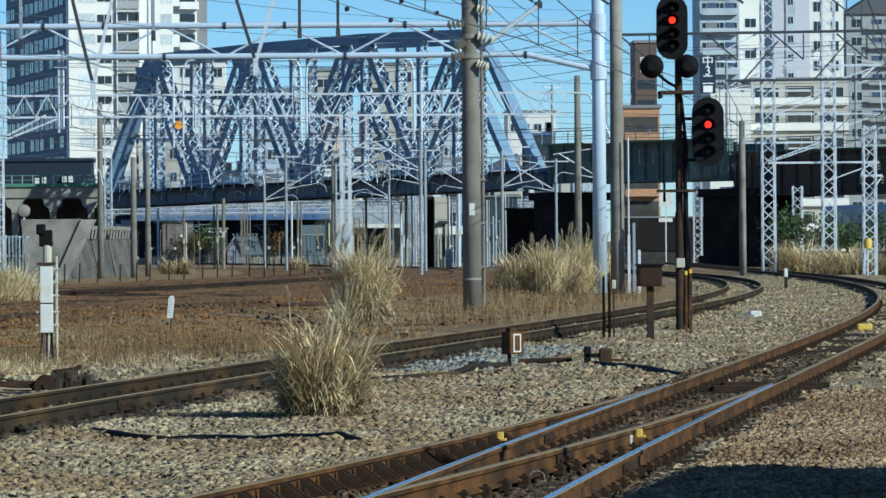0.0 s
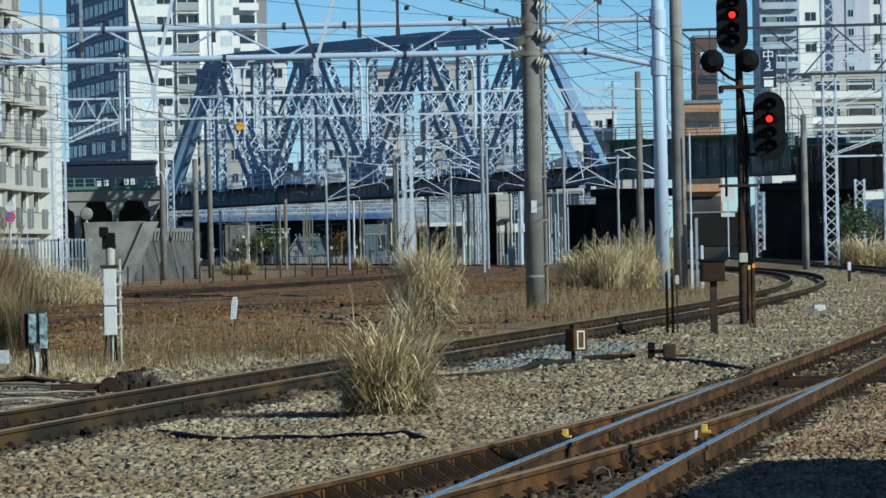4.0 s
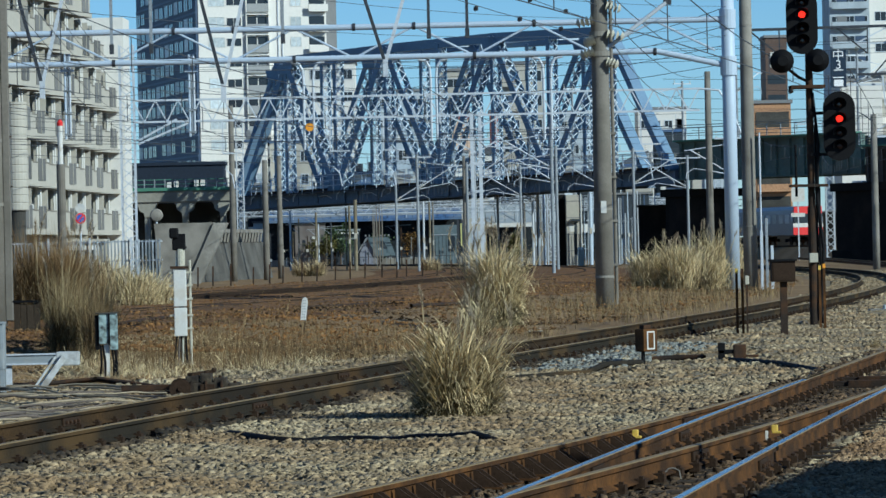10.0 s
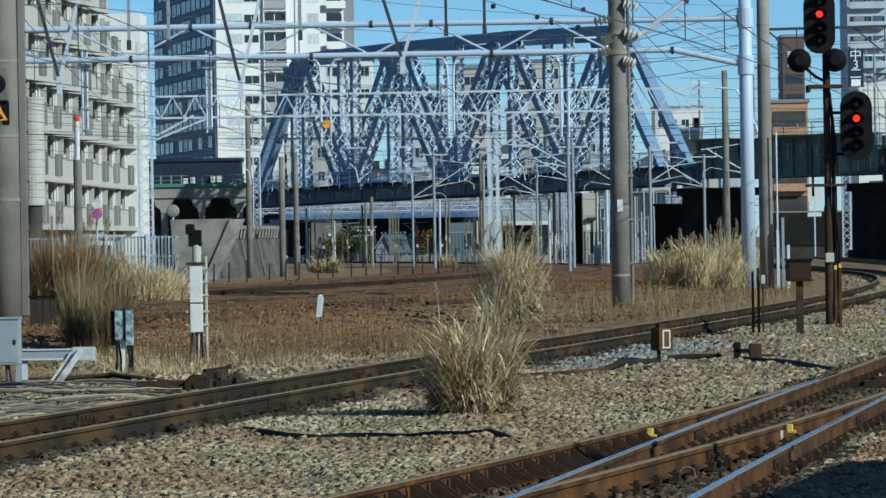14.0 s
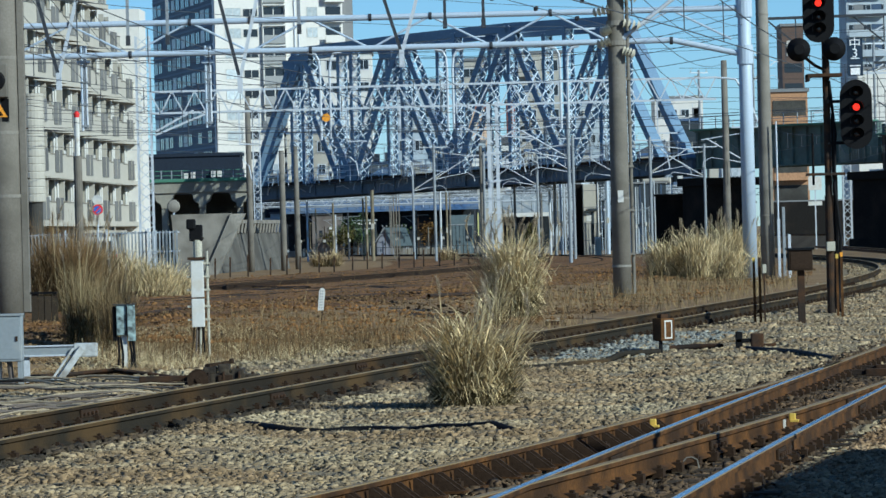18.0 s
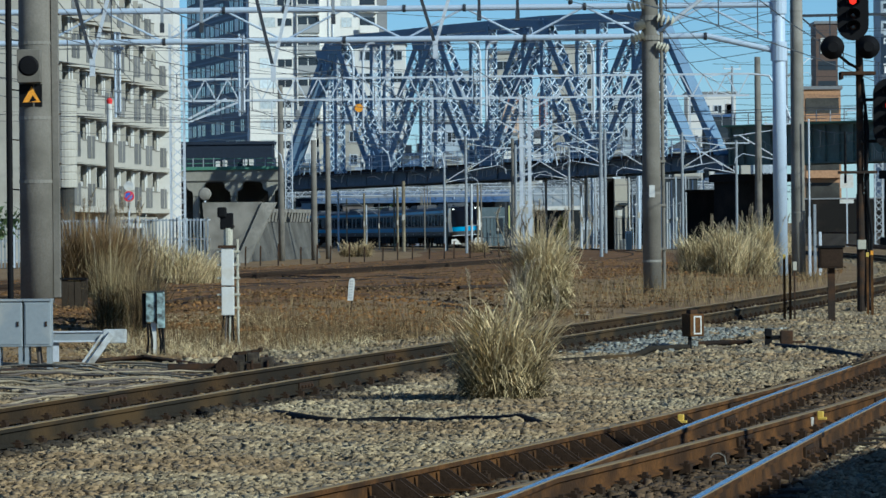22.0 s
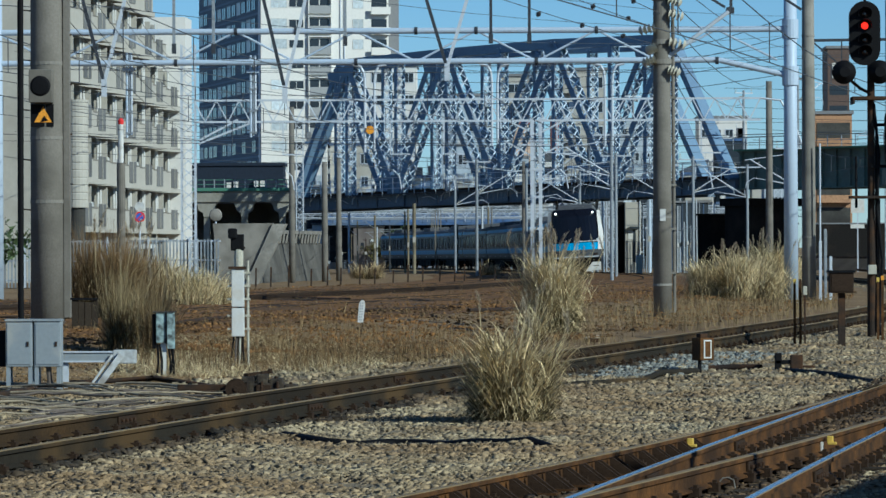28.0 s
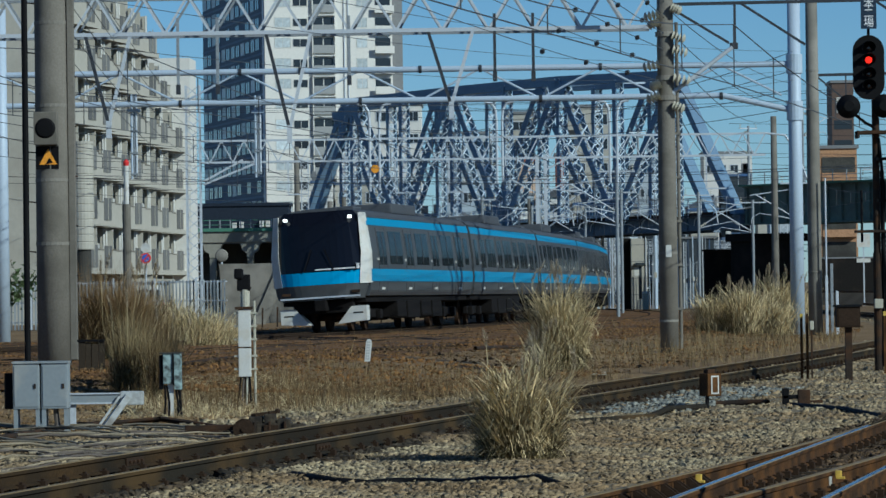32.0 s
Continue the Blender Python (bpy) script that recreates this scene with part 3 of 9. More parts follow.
for line, off, ys in ((track_b_branch, -HALF, (35.6,)), (track_b, -HALF, (33.2, 28.4)), (track_b_branch, HALF, (30.4, 36.8)), (track_b, HALF, (29.0, 35.5)), (track_a, HALF, (29.0, 41.5, 54.0)), (track_a, -HALF, (38.5, 50.0))):
    for y in ys:
        a = math.degrees(math.atan2(line(y + 0.3) - line(y - 0.3), 0.6))
        fp = part("fishplate", PLATE, None, TURN, m=pose(line(y), y, 0, 0, 0, -a) @ pose(off, 0, 0))
        for o in (-0.2, -0.07, 0.07, 0.2):
            part("nut", NUT, None, fp, m=pose(0, o, 0))
# switch gear between the rails
for y, lab in ((45.2, "switch blade rods"), (46.4, "switch rods")):
    x = track_b(y)
    part("stretcher_rod", boxes((-0.95, -0.06, -0.17, 0.95, 0.0, -0.11), (-0.3, -0.09, -0.19, 0.3, 0.03, -0.1), bevel=0.008), M_IRON, TURN, m=pose(x, y, 0, 0, 0, -12))


def far_track(name, line, height, y0, y1, label, pitch=0.62):
    t = thing(name, Matrix(), label, "railway track", kind="structure")
    for o in (-HALF, HALF):
        rail(t, line, height, o, y0, y1, 2.0, M_CLIP, M_RAILGREY)
    bm = bmesh.new()
    y = y0
    while y < min(y1, 230):
        a = math.atan2(line(y + 0.3) - line(y - 0.3), 0.6)
        bmesh.ops.create_cube(bm, size=1, matrix=pose(line(y), y, height(y) - 0.3, 0, 0, -math.degrees(a)) @ Matrix.Diagonal((2.0, 0.22, 0.12, 1)))
        y += pitch
    s = part("sleepers", bm, M_SLEEPER, t, "half-buried dark sleepers")
    s["kind"] = "stuff"


far_track("railway_track_3", track_c, rise_c, 60.0, 422.0, "main-line track with rusty rails, half buried in brown ballast")
far_track("railway_track_4", lambda y: track_c(y) + 4.1, lambda y: rise_c(y) - 0.09, 60.0, 300.0, "rusty railway track in brown ballast beside the main line")
far_track("railway_track_5", lambda y: track_c(y) - 4.0, lambda y: rise_c(y) - 0.09, 70.0, 300.0, "rusty railway track in brown ballast beyond the main line")


# low embankment with the track beyond the bridge
RED0, RED1 = Vector((34.904, 352)), Vector((27.194, 398))
REDW = (RED1 - RED0).normalized()
EMB = thing("embankment", pose(RED0.x, RED0.y, 0, 0, 0, math.degrees(math.atan2(-REDW.x, REDW.y))), "low dark embankment of the line beyond the bridge", "embankment", kind="structure")
part("bank", prism([(-4.5, -1.4), (4.5, -1.4), (2.0, 0.28), (-2.0, 0.28)], -120, 260), M_DIRT, EMB)
for o in (-HALF, HALF):
    part("rail", boxes((o - 0.035, -120, 0.28, o + 0.035, 260, 0.45)), M_RAILRUST, EMB)


# ---- bridge: a steel through truss on dark piers, plate girders beyond it ----
BR0, BR1 = Vector((18.5, 300.0, 5.0)), Vector((-16.2, 345.0, 5.0))
AXIS = (BR1 - BR0).normalized()
SKEW = 9.5  # the far truss stands further along: the bridge crosses the tracks askew
PANEL = (BR1 - BR0).length / 4
SIDE = Vector((-AXIS.y, AXIS.x, 0)) * -1  # away from the camera
BRM = Matrix((( AXIS.x, SIDE.x, 0, BR0.x), (AXIS.y, SIDE.y, 0, BR0.y), (0, 0, 1, 0.0), (0, 0, 0, 1)))


def member(parent, name, p, q, w, d):
    """A built-up member: two plates in the truss plane, X-laced on the faces between them."""
    p, q = Vector(p), Vector(q)
    ln = (q - p).length
    ax = (q - p) / ln
    up = ax.cross(Vector((0, 1, 0))).normalized()
    bm = bmesh.new()
    for s in (-1, 1):
        o = Vector((0, s * d / 2, 0))
        rot = Matrix((( up.x, 0, ax.x, 0), (0, 1, 0, 0), (up.z, 0, ax.z, 0), (0, 0, 0, 1)))
        bmesh.ops.create_cube(bm, size=1.0, matrix=Matrix.Translation((p + q) / 2 + o) @ rot @ Matrix.Diagonal((w, 0.08, ln, 1)))
    ob = part(name, bm, M_BRIDGE, parent)
    k = max(3, round(ln / (d * 0.95)))
    bm = bmesh.new()
    for f in (-1, 1):
        for i in range(k):
            for s in (-1, 1):
                c0 = p + ax * (ln * i / k) + up * (f * w / 2) + Vector((0, s * d / 2, 0))
                c1 = p + ax * (ln * (i + 1) / k) + up * (f * w / 2) - Vector((0, s * d / 2, 0))
                bar(bm, c0, c1, 0.11, 0.05)
    part("lacing", bm, M_BRIDGELITE, ob)["kind"] = "stuff"


def grade(x):
    """Lower edge of the bottom chord: the line falls towards the far end."""
    return 5.55 - 0.8 * x / (4 * PANEL)


def inclined(p, q, w, d):
    """A box member in the truss plane: w wide in the plane, d deep across it."""
    p, q = Vector(p), Vector(q)
    ax = (q - p).normalized()
    up = ax.cross(Vector((0, 1, 0))).normalized()
    rot = Matrix(((up.x, 0, ax.x, 0), (0, 1, 0, 0), (up.z, 0, ax.z, 0), (0, 0, 0, 1)))
    bm = bmesh.new()
    bmesh.ops.create_cube(bm, size=1.0, matrix=Matrix.Translation((p + q) / 2) @ rot @ Matrix.Diagonal((w, d, (q - p).length, 1)))
    return bm


def graded(x0, x1, y0, y1, lo, hi):
    """A long beam that follows the grade between lo and hi metres above the lower edge."""
    return prism([(x0, grade(x0) + lo), (x1, grade(x1) + lo), (x1, grade(x1) + hi), (x0, grade(x0) + hi)], y0, y1)


def build_bridge():
    br = thing("truss_bridge", BRM, "pale blue steel through-truss railway bridge with laced members", "bridge")
    P = PANEL
    L = 4 * P
    flat_top = [(P * 0.5, 17.5), (P * 1.5, 17.75), (P * 2.5, 17.6), (P * 3.5, 17.3)]
    flat_bot = [(P * k, grade(P * k) + 0.95) for k in range(5)]
    for plane, (y, skew) in enumerate(((0.0, 0.0), (5.6, SKEW))):
        top = [(x + skew, z) for x, z in flat_top]
        bot = [(x + skew, z) for x, z in flat_bot]
        chord = part("bottom_chord", graded(-0.5 + skew, L + 0.5 + skew, y - 0.3, y + 0.3, 0.0, 0.9), M_CHORD, br)
        part("bottom_flange", graded(-0.5 + skew, L + 0.5 + skew, y - 0.42, y + 0.42, -0.06, -0.004), M_CHORD, chord)
        part("top_flange", graded(-0.5 + skew, L + 0.5 + skew, y - 0.42, y + 0.42, 0.904, 0.96), M_CHORD, chord)
        for k in range(1, 20):
            x = L * k / 20 + skew
            part("stiffener", boxes((x - 0.05, y - 0.4, grade(x) + 0.02, x + 0.05, y - 0.304, grade(x) + 0.88)), M_CHORD, chord)
        for a, b in zip(top, top[1:]):
            part("top_chord", inclined((a[0], y, a[1]), (b[0], y, b[1]), 0.75, 0.75), M_BRIDGE, br)
        for a, b in ((bot[0], top[0]), (bot[4], top[3])):
            part("end_post", inclined((a[0], y, a[1]), (b[0], y, b[1]), 0.5, 1.0 if a is bot[0] else 0.6), M_BRIDGE, br)
        for i in range(4):
            for a, b in ((bot[i], top[i]), (top[i], bot[i + 1])):
                if (i == 0 and a == bot[0]) or (i == 3 and b == bot[4]):
                    continue
                member(br, "diagonal", (a[0], y, a[1]), (b[0], y, b[1]), 0.55, 0.95)
        for x, z in top + [(P * k + skew, 17.45 + 0.25 * (k == 2)) for k in (1, 2, 3)]:
            member(br, "post", (x, y, grade(x - skew) + 0.95), (x, y, z), 0.35, 0.85)
        # gussets at the panel points
        for x, z in bot[1:4]:
            part("gusset", prism([(x - 1.2, z - 0.9), (x + 1.2, z - 0.9), (x + 1.2, z + 0.2), (x + 0.6, z + 1.7), (x - 0.6, z + 1.7), (x - 1.2, z + 0.2)], y - 0.5, y - 0.44), M_CHORD, br)
        for x, z in top:
            part("gusset", prism([(x - 0.9, z - 1.1), (x + 0.9, z - 1.1), (x + 1.2, z - 0.3), (x - 1.2, z - 0.3)], y - 0.5, y - 0.44), M_BRIDGE, br)
        # walkway with its handrail, brackets and hanging cable hooks
        if plane == 0:
            part("walkway", graded(0, L, -1.3, -0.55, 0.98, 1.06), M_DARKSTEEL, br)
        bm = bmesh.new()
        for up in (1.5, 1.95, 2.4):
            bar(bm, (skew, y - 1.2, grade(0) + up), (L + skew, y - 1.2, grade(L) + up), 0.05)
        k = 0
        while k * 1.5 < L:
            x = k * 1.5
            bar(bm, (x + skew, y - 1.2, grade(x) + 0.9), (x + skew, y - 1.2, grade(x) + 2.4), 0.05)
            k += 1
        part("walkway_railing", bm, M_GALV if plane == 0 else M_BRIDGELITE, br)
    for k in range(9):
        x = L * (k + 0.6) / 9
        z = grade(x)
        part("cable_hook", path_tube([(x, -0.46, z + 1.7), (x + 0.1, -0.48, z + 1.2), (x + 0.75, -0.5, z + 0.75), (x + 0.85, -0.5, z + 0.3)], 0.05, 6), M_GALV, br, "pale bent pipe")
        part("cable_loop", path_tube([(x + 1.5, -0.5, z + 0.4), (x + 2.3, -0.52, z + 0.68), (x + 3.4, -0.5, z + 0.62)], 0.035, 5), M_GALV, br, "pale sagging cable")
    # top lateral bracing and portal lattice
    top = flat_top
    for a, b in zip(top, top[1:]):
        part("lateral_brace", bars([((a[0], 0, a[1]), (b[0] + SKEW, 5.6, b[1])), ((a[0] + SKEW, 5.6, a[1]), (b[0], 0, b[1]))], 0.25), M_BRIDGELITE, br)
    for x, z in top:
        bm = bmesh.new()
        for zz in (z, z - 1.5):
            bar(bm, (x, 0, zz), (x + SKEW, 5.6, zz), 0.18)
        for k in range(4):
            for e in (0, 1):
                bar(bm, (x + SKEW * k / 4, 1.4 * k, z - 1.5 * e), (x + SKEW * (k + 1) / 4, 1.4 * (k + 1), z - 1.5 * (1 - e)), 0.14)
        part("portal_frame", bm, M_BRIDGELITE, br)
    part("deck", graded(-0.5, L + 0.5, 0.5, 5.1, 0.35, 1.35), M_IRON, br, "dark deck with sleepers")
    for k in range(17):
        x = L * k / 16
        part("floor_beam", bars([((x, 0.3, grade(x) + 0.25), (x + SKEW, 5.3, grade(x) + 0.25))], 0.35, 0.5), M_BRIDGE, br)


build_bridge()


def build_girder_span(s0, s1, z0, z1, paint, label):
    g = thing("plate_girder_span", BRM @ pose(0, 0, 0), label, "bridge", "girder spans")
    for y in (0.0, 5.6):
        web = part("web", boxes((-s1, y - 0.1, z0 + 0.1, -s0, y + 0.1, z1)), paint, g)
        part("top_flange", boxes((-s1, y - 0.35, z1, -s0, y + 0.35, z1 + 0.1)), paint, web)
        part("bottom_flange", boxes((-s1, y - 0.35, z0, -s0, y + 0.35, z0 + 0.1)), paint, web)
        x = s0 + 0.4
        while x < s1:
            part("stiffener", boxes((-x - 0.06, y - 0.3, z0 + 0.1, -x + 0.06, y - 0.1, z1)), paint, web)
            x += 1.5
    part("deck", boxes((-s1, 0.1, z1 - 1.2, -s0, 5.5, z1 - 1.0)), M_IRON, g)
    part("walkway_edge", boxes((-s1, -0.75, z1 + 0.104, -s0, -0.2, z1 + 0.22)), M_GREENRAIL, g)
    bm = bmesh.new()
    for zz in (0.7, 1.1):
        bar(bm, (-s1, -0.7, z1 + zz), (-s0, -0.7, z1 + zz), 0.05)
    x = s0
    while x < s1:
        bar(bm, (-x, -0.7, z1 + 0.2), (-x, -0.7, z1 + 1.1), 0.06)
        x += 1.5
    part("handrail", bm, M_GREYSTEEL, g)


build_girder_span(0.8, 20.8, 5.75, 8.55, M_GREENGIRDER, "dark green riveted plate-girder bridge span with handrail")
build_girder_span(21.0, 48.0, 4.55, 7.55, mat("dark_brown_girder_paint", (0.055, 0.05, 0.045), 0.7, fine=4, coarse=0.3, bump=0.1, var=0.2, dirt=(0.08, 0.06, 0.045), dirt_amount=0.3), "deep dark brown plate-girder bridge span with green walkway")


def build_pier(s, w, label):
    p = thing("bridge_pier", BRM @ pose(-s, 2.8, rise_c(300) - 0.4), label, "bridge pier", "bridge piers")
    bm = bmesh.new()
    box(bm, -w / 2, -2.9, 0, w / 2, 1.5, 4.9 - rise_c(300) + 0.3, 0.08)
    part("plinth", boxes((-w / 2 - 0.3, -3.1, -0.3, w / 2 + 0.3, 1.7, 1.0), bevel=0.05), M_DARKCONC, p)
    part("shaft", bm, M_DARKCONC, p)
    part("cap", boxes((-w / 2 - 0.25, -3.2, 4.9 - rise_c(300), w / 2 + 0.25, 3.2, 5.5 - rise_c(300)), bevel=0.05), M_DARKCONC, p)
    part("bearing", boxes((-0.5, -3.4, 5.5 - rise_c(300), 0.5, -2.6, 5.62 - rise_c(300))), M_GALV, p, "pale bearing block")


build_pier(0.3, 2.4, "black concrete bridge pier under the truss end")
build_pier(20.6, 5.6, "black concrete bridge pier under the green girders")

# viaduct that carries the line on from the truss: haunched concrete arches
M_VIADUCT = mat("viaduct_concrete", (0.27, 0.26, 0.22), 0.85, fine=4, coarse=0.3, bump=0.1, var=0.1, dirt=(0.19, 0.18, 0.15), dirt_amount=0.35)
VIA = thing("concrete_viaduct", pose(-42.0, BR1.y + 0.5, 0), "weathered grey concrete viaduct with rounded openings and green railing", "viaduct")
part("deck_beam", boxes((0, -0.3, 5.5, 25.0, 6.5, 6.45), bevel=0.05), M_VIADUCT, VIA)
part("kerb", boxes((0, -0.5, 6.454, 25.0, 0.1, 6.75), bevel=0.03), M_GREENRAIL, VIA, "mossy green kerb")
CAPITAL = mesh_of(prism([(-1.25, 5.5), (-0.95, 5.42), (-0.78, 5.2), (-0.74, 4.9), (-0.6, 4.72), (-0.3, 4.55), (-0.26, 4.2), (0.26, 4.2), (0.3, 4.55), (0.6, 4.72), (0.74, 4.9), (0.78, 5.2), (0.95, 5.42), (1.25, 5.5)], -0.1, 1.2), "haunch", M_VIADUCT)
for k in range(8):
    x = 23.9 - 3.3 * k
    part("column", boxes((x - 0.26, 0, -1.0, x + 0.26, 1.2, 4.6), bevel=0.04), M_VIADUCT, VIA)
    part("haunch", CAPITAL, None, VIA, m=pose(x, -0.02, 0))
# back wall's dark tone includes the shade inside the openings
part("back_wall", boxes((0, 5.0, -1, 25.0, 5.4, 5.45)), M_STAINSHADE, VIA, "dark wall inside the openings")
for zz in (7.05, 7.45):
    part("rail_bar", bars([((0, -0.2, zz), (25.0, -0.2, zz))], 0.06), M_GREENRAIL, VIA)
BALUSTER = mesh_of(bars([((0, -0.2, 6.7), (0, -0.2, 7.5))], 0.09), "baluster", M_GREYSTEEL)
for k in range(28):
    part("baluster", BALUSTER, None, VIA, m=pose(0.9 * k, 0, 0))


# ---- buildings ----
def window_grid(parent, face, cols, rows, w, h, pane, frame_mat, depth=0.12, group_label=""):
    """Recessed windows on one face: face(u, v) gives the matrix; cols and rows are centre positions."""
    fm = mesh_of(boxes((-w / 2 - 0.08, -0.06, -h / 2 - 0.08, -w / 2, 0.02, h / 2 + 0.08), (w / 2, -0.06, -h / 2 - 0.08, w / 2 + 0.08, 0.02, h / 2 + 0.08), (-w / 2, -0.06, h / 2, w / 2, 0.02, h / 2 + 0.08), (-w / 2, -0.06, -h / 2 - 0.08, w / 2, 0.02, -h / 2), (-0.03, -0.05, -h / 2, 0.03, 0.01, h / 2)), "window", frame_mat)
    pm = mesh_of(boxes((-w / 2, -0.02, -h / 2, w / 2, 0.01, h / 2)), "pane", pane)
    for u in cols:
        for v in rows:
            f = part("window", fm, None, parent, m=face(u, v))
            part("pane", pm, None, f)


def front_face(y):
    return lambda u, v: pose(u, y, v)




def left_face(x):
    return lambda u, v: pose(x, u, v, 0, 0, -90)


def build_tower():
    """High apartment tower: white sunlit face, shaded face darkened by its slate colour, corner towards the camera."""
    tw = thing("apartment_tower", pose(-33.4, 580, -1.2, 0, 0, 14), "white high-rise apartment tower with its shaded side coloured slate-blue", "building")
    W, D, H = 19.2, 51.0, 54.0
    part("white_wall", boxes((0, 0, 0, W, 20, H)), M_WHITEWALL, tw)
    # the side's shade is put into this wall's dark slate colour
    part("shaded_side_wall", boxes((-0.35, 0.1, 0, -0.002, D, H)), M_BLUEWALL, tw)
    part("grey_bay", boxes((W, 1.5, 0, W + 1.9, 20, H - 2)), M_GREYWALL, tw)
    part("core", boxes((0.002, 20, 0, W - 1, D, H)), M_GREYWALL, tw)
    rows = [8.6 + 3.0 * k for k in range(14)]
    window_grid(tw, front_face(0), (2.7,), rows, 2.3, 1.35, M_WINPALE, M_WHITE)
    window_grid(tw, front_face(0), (5.3,), rows, 2.1, 1.1, M_WINDOW, M_WHITE)
    window_grid(tw, front_face(0), (14.6,), rows, 1.5, 1.35, M_WINPALE, M_WHITE)
    # dark panes stand in for the shaded balcony recesses
    opening = mesh_of(boxes((7.3, -0.03, -0.75, 8.7, -0.004, 0.75), (8.85, -0.03, -0.75, 10.2, -0.004, 0.75)), "balcony_door", M_WINDOW)
    rail_ = mesh_of(boxes((7.1, -0.55, -1.55, 10.4, 0.0, -1.35), (7.1, -0.55, -1.35, 10.4, -0.47, -0.35)), "balcony", M_BALCGREY)
    cheek = mesh_of(boxes((7.0, -0.6, -1.6, 7.12, 0.0, 1.15), (10.38, -0.6, -1.6, 10.5, 0.0, 1.15), (7.0, -0.6, 1.0, 10.5, 0.0, 1.15)), "balcony_surround", M_WHITEWALL)
    corner = mesh_of(boxes((16.4, -1.0, -1.6, 19.3, 0.0, -1.42), (16.4, -1.0, -1.42, 19.3, -0.92, -0.5)), "balcony", M_WHITEWALL)
    cdoor = mesh_of(boxes((16.6, -0.03, -1.4, 18.9, -0.004, 0.75)), "balcony_door", M_WINDOW)
    for z in rows:
        b = part("balcony", rail_, None, tw, m=pose(0, 0, z))
        part("balcony_door", opening, None, b)
        part("balcony_surround", cheek, None, b)
        b = part("balcony", corner, None, tw, m=pose(0, 0, z))
        part("balcony_door", cdoor, None, b)
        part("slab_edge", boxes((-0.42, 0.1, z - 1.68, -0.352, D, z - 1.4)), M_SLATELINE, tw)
    for x in (11.9, 12.5):
        part("drain_pipe", tubes([((x, -0.1, 0), (x, -0.1, H))], 0.1, 8), M_GALV, tw)
    rng = random.Random(8)
    for k in range(6):
        u = 4.0 + 8.2 * k
        for z in rows:
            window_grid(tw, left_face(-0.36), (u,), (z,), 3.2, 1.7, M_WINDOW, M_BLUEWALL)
            if rng.random() < 0.75:
                window_grid(tw, left_face(-0.36), (u + 3.9,), (z,), 3.0, 1.7, M_WINPALE if rng.random() < 0.7 else M_WINDOW, M_GALV)


M_BALCGREY = mat("grey_balcony_panel", (0.3, 0.31, 0.31), 0.6, fine=6, coarse=0.5, bump=0.03, var=0.1)
M_SLATELINE = mat("pale_slate_band", (0.12, 0.165, 0.25), 0.6, fine=3, coarse=0.2, bump=0.03, var=0.1)
build_tower()


def plate(outline, z0, z1):
    """A slab with the outline (x, y) between two heights."""
    bm = bmesh.new()
    a = [bm.verts.new((x, y, z0)) for x, y in outline]
    b = [bm.verts.new((x, y, z1)) for x, y in outline]
    n = len(outline)
    bm.faces.new(a)
    bm.faces.new(b)
    for k in range(n):
        bm.faces.new((a[k], b[k], b[(k + 1) % n], a[(k + 1) % n]))
    bmesh.ops.recalc_face_normals(bm, faces=bm.faces)
    return bm


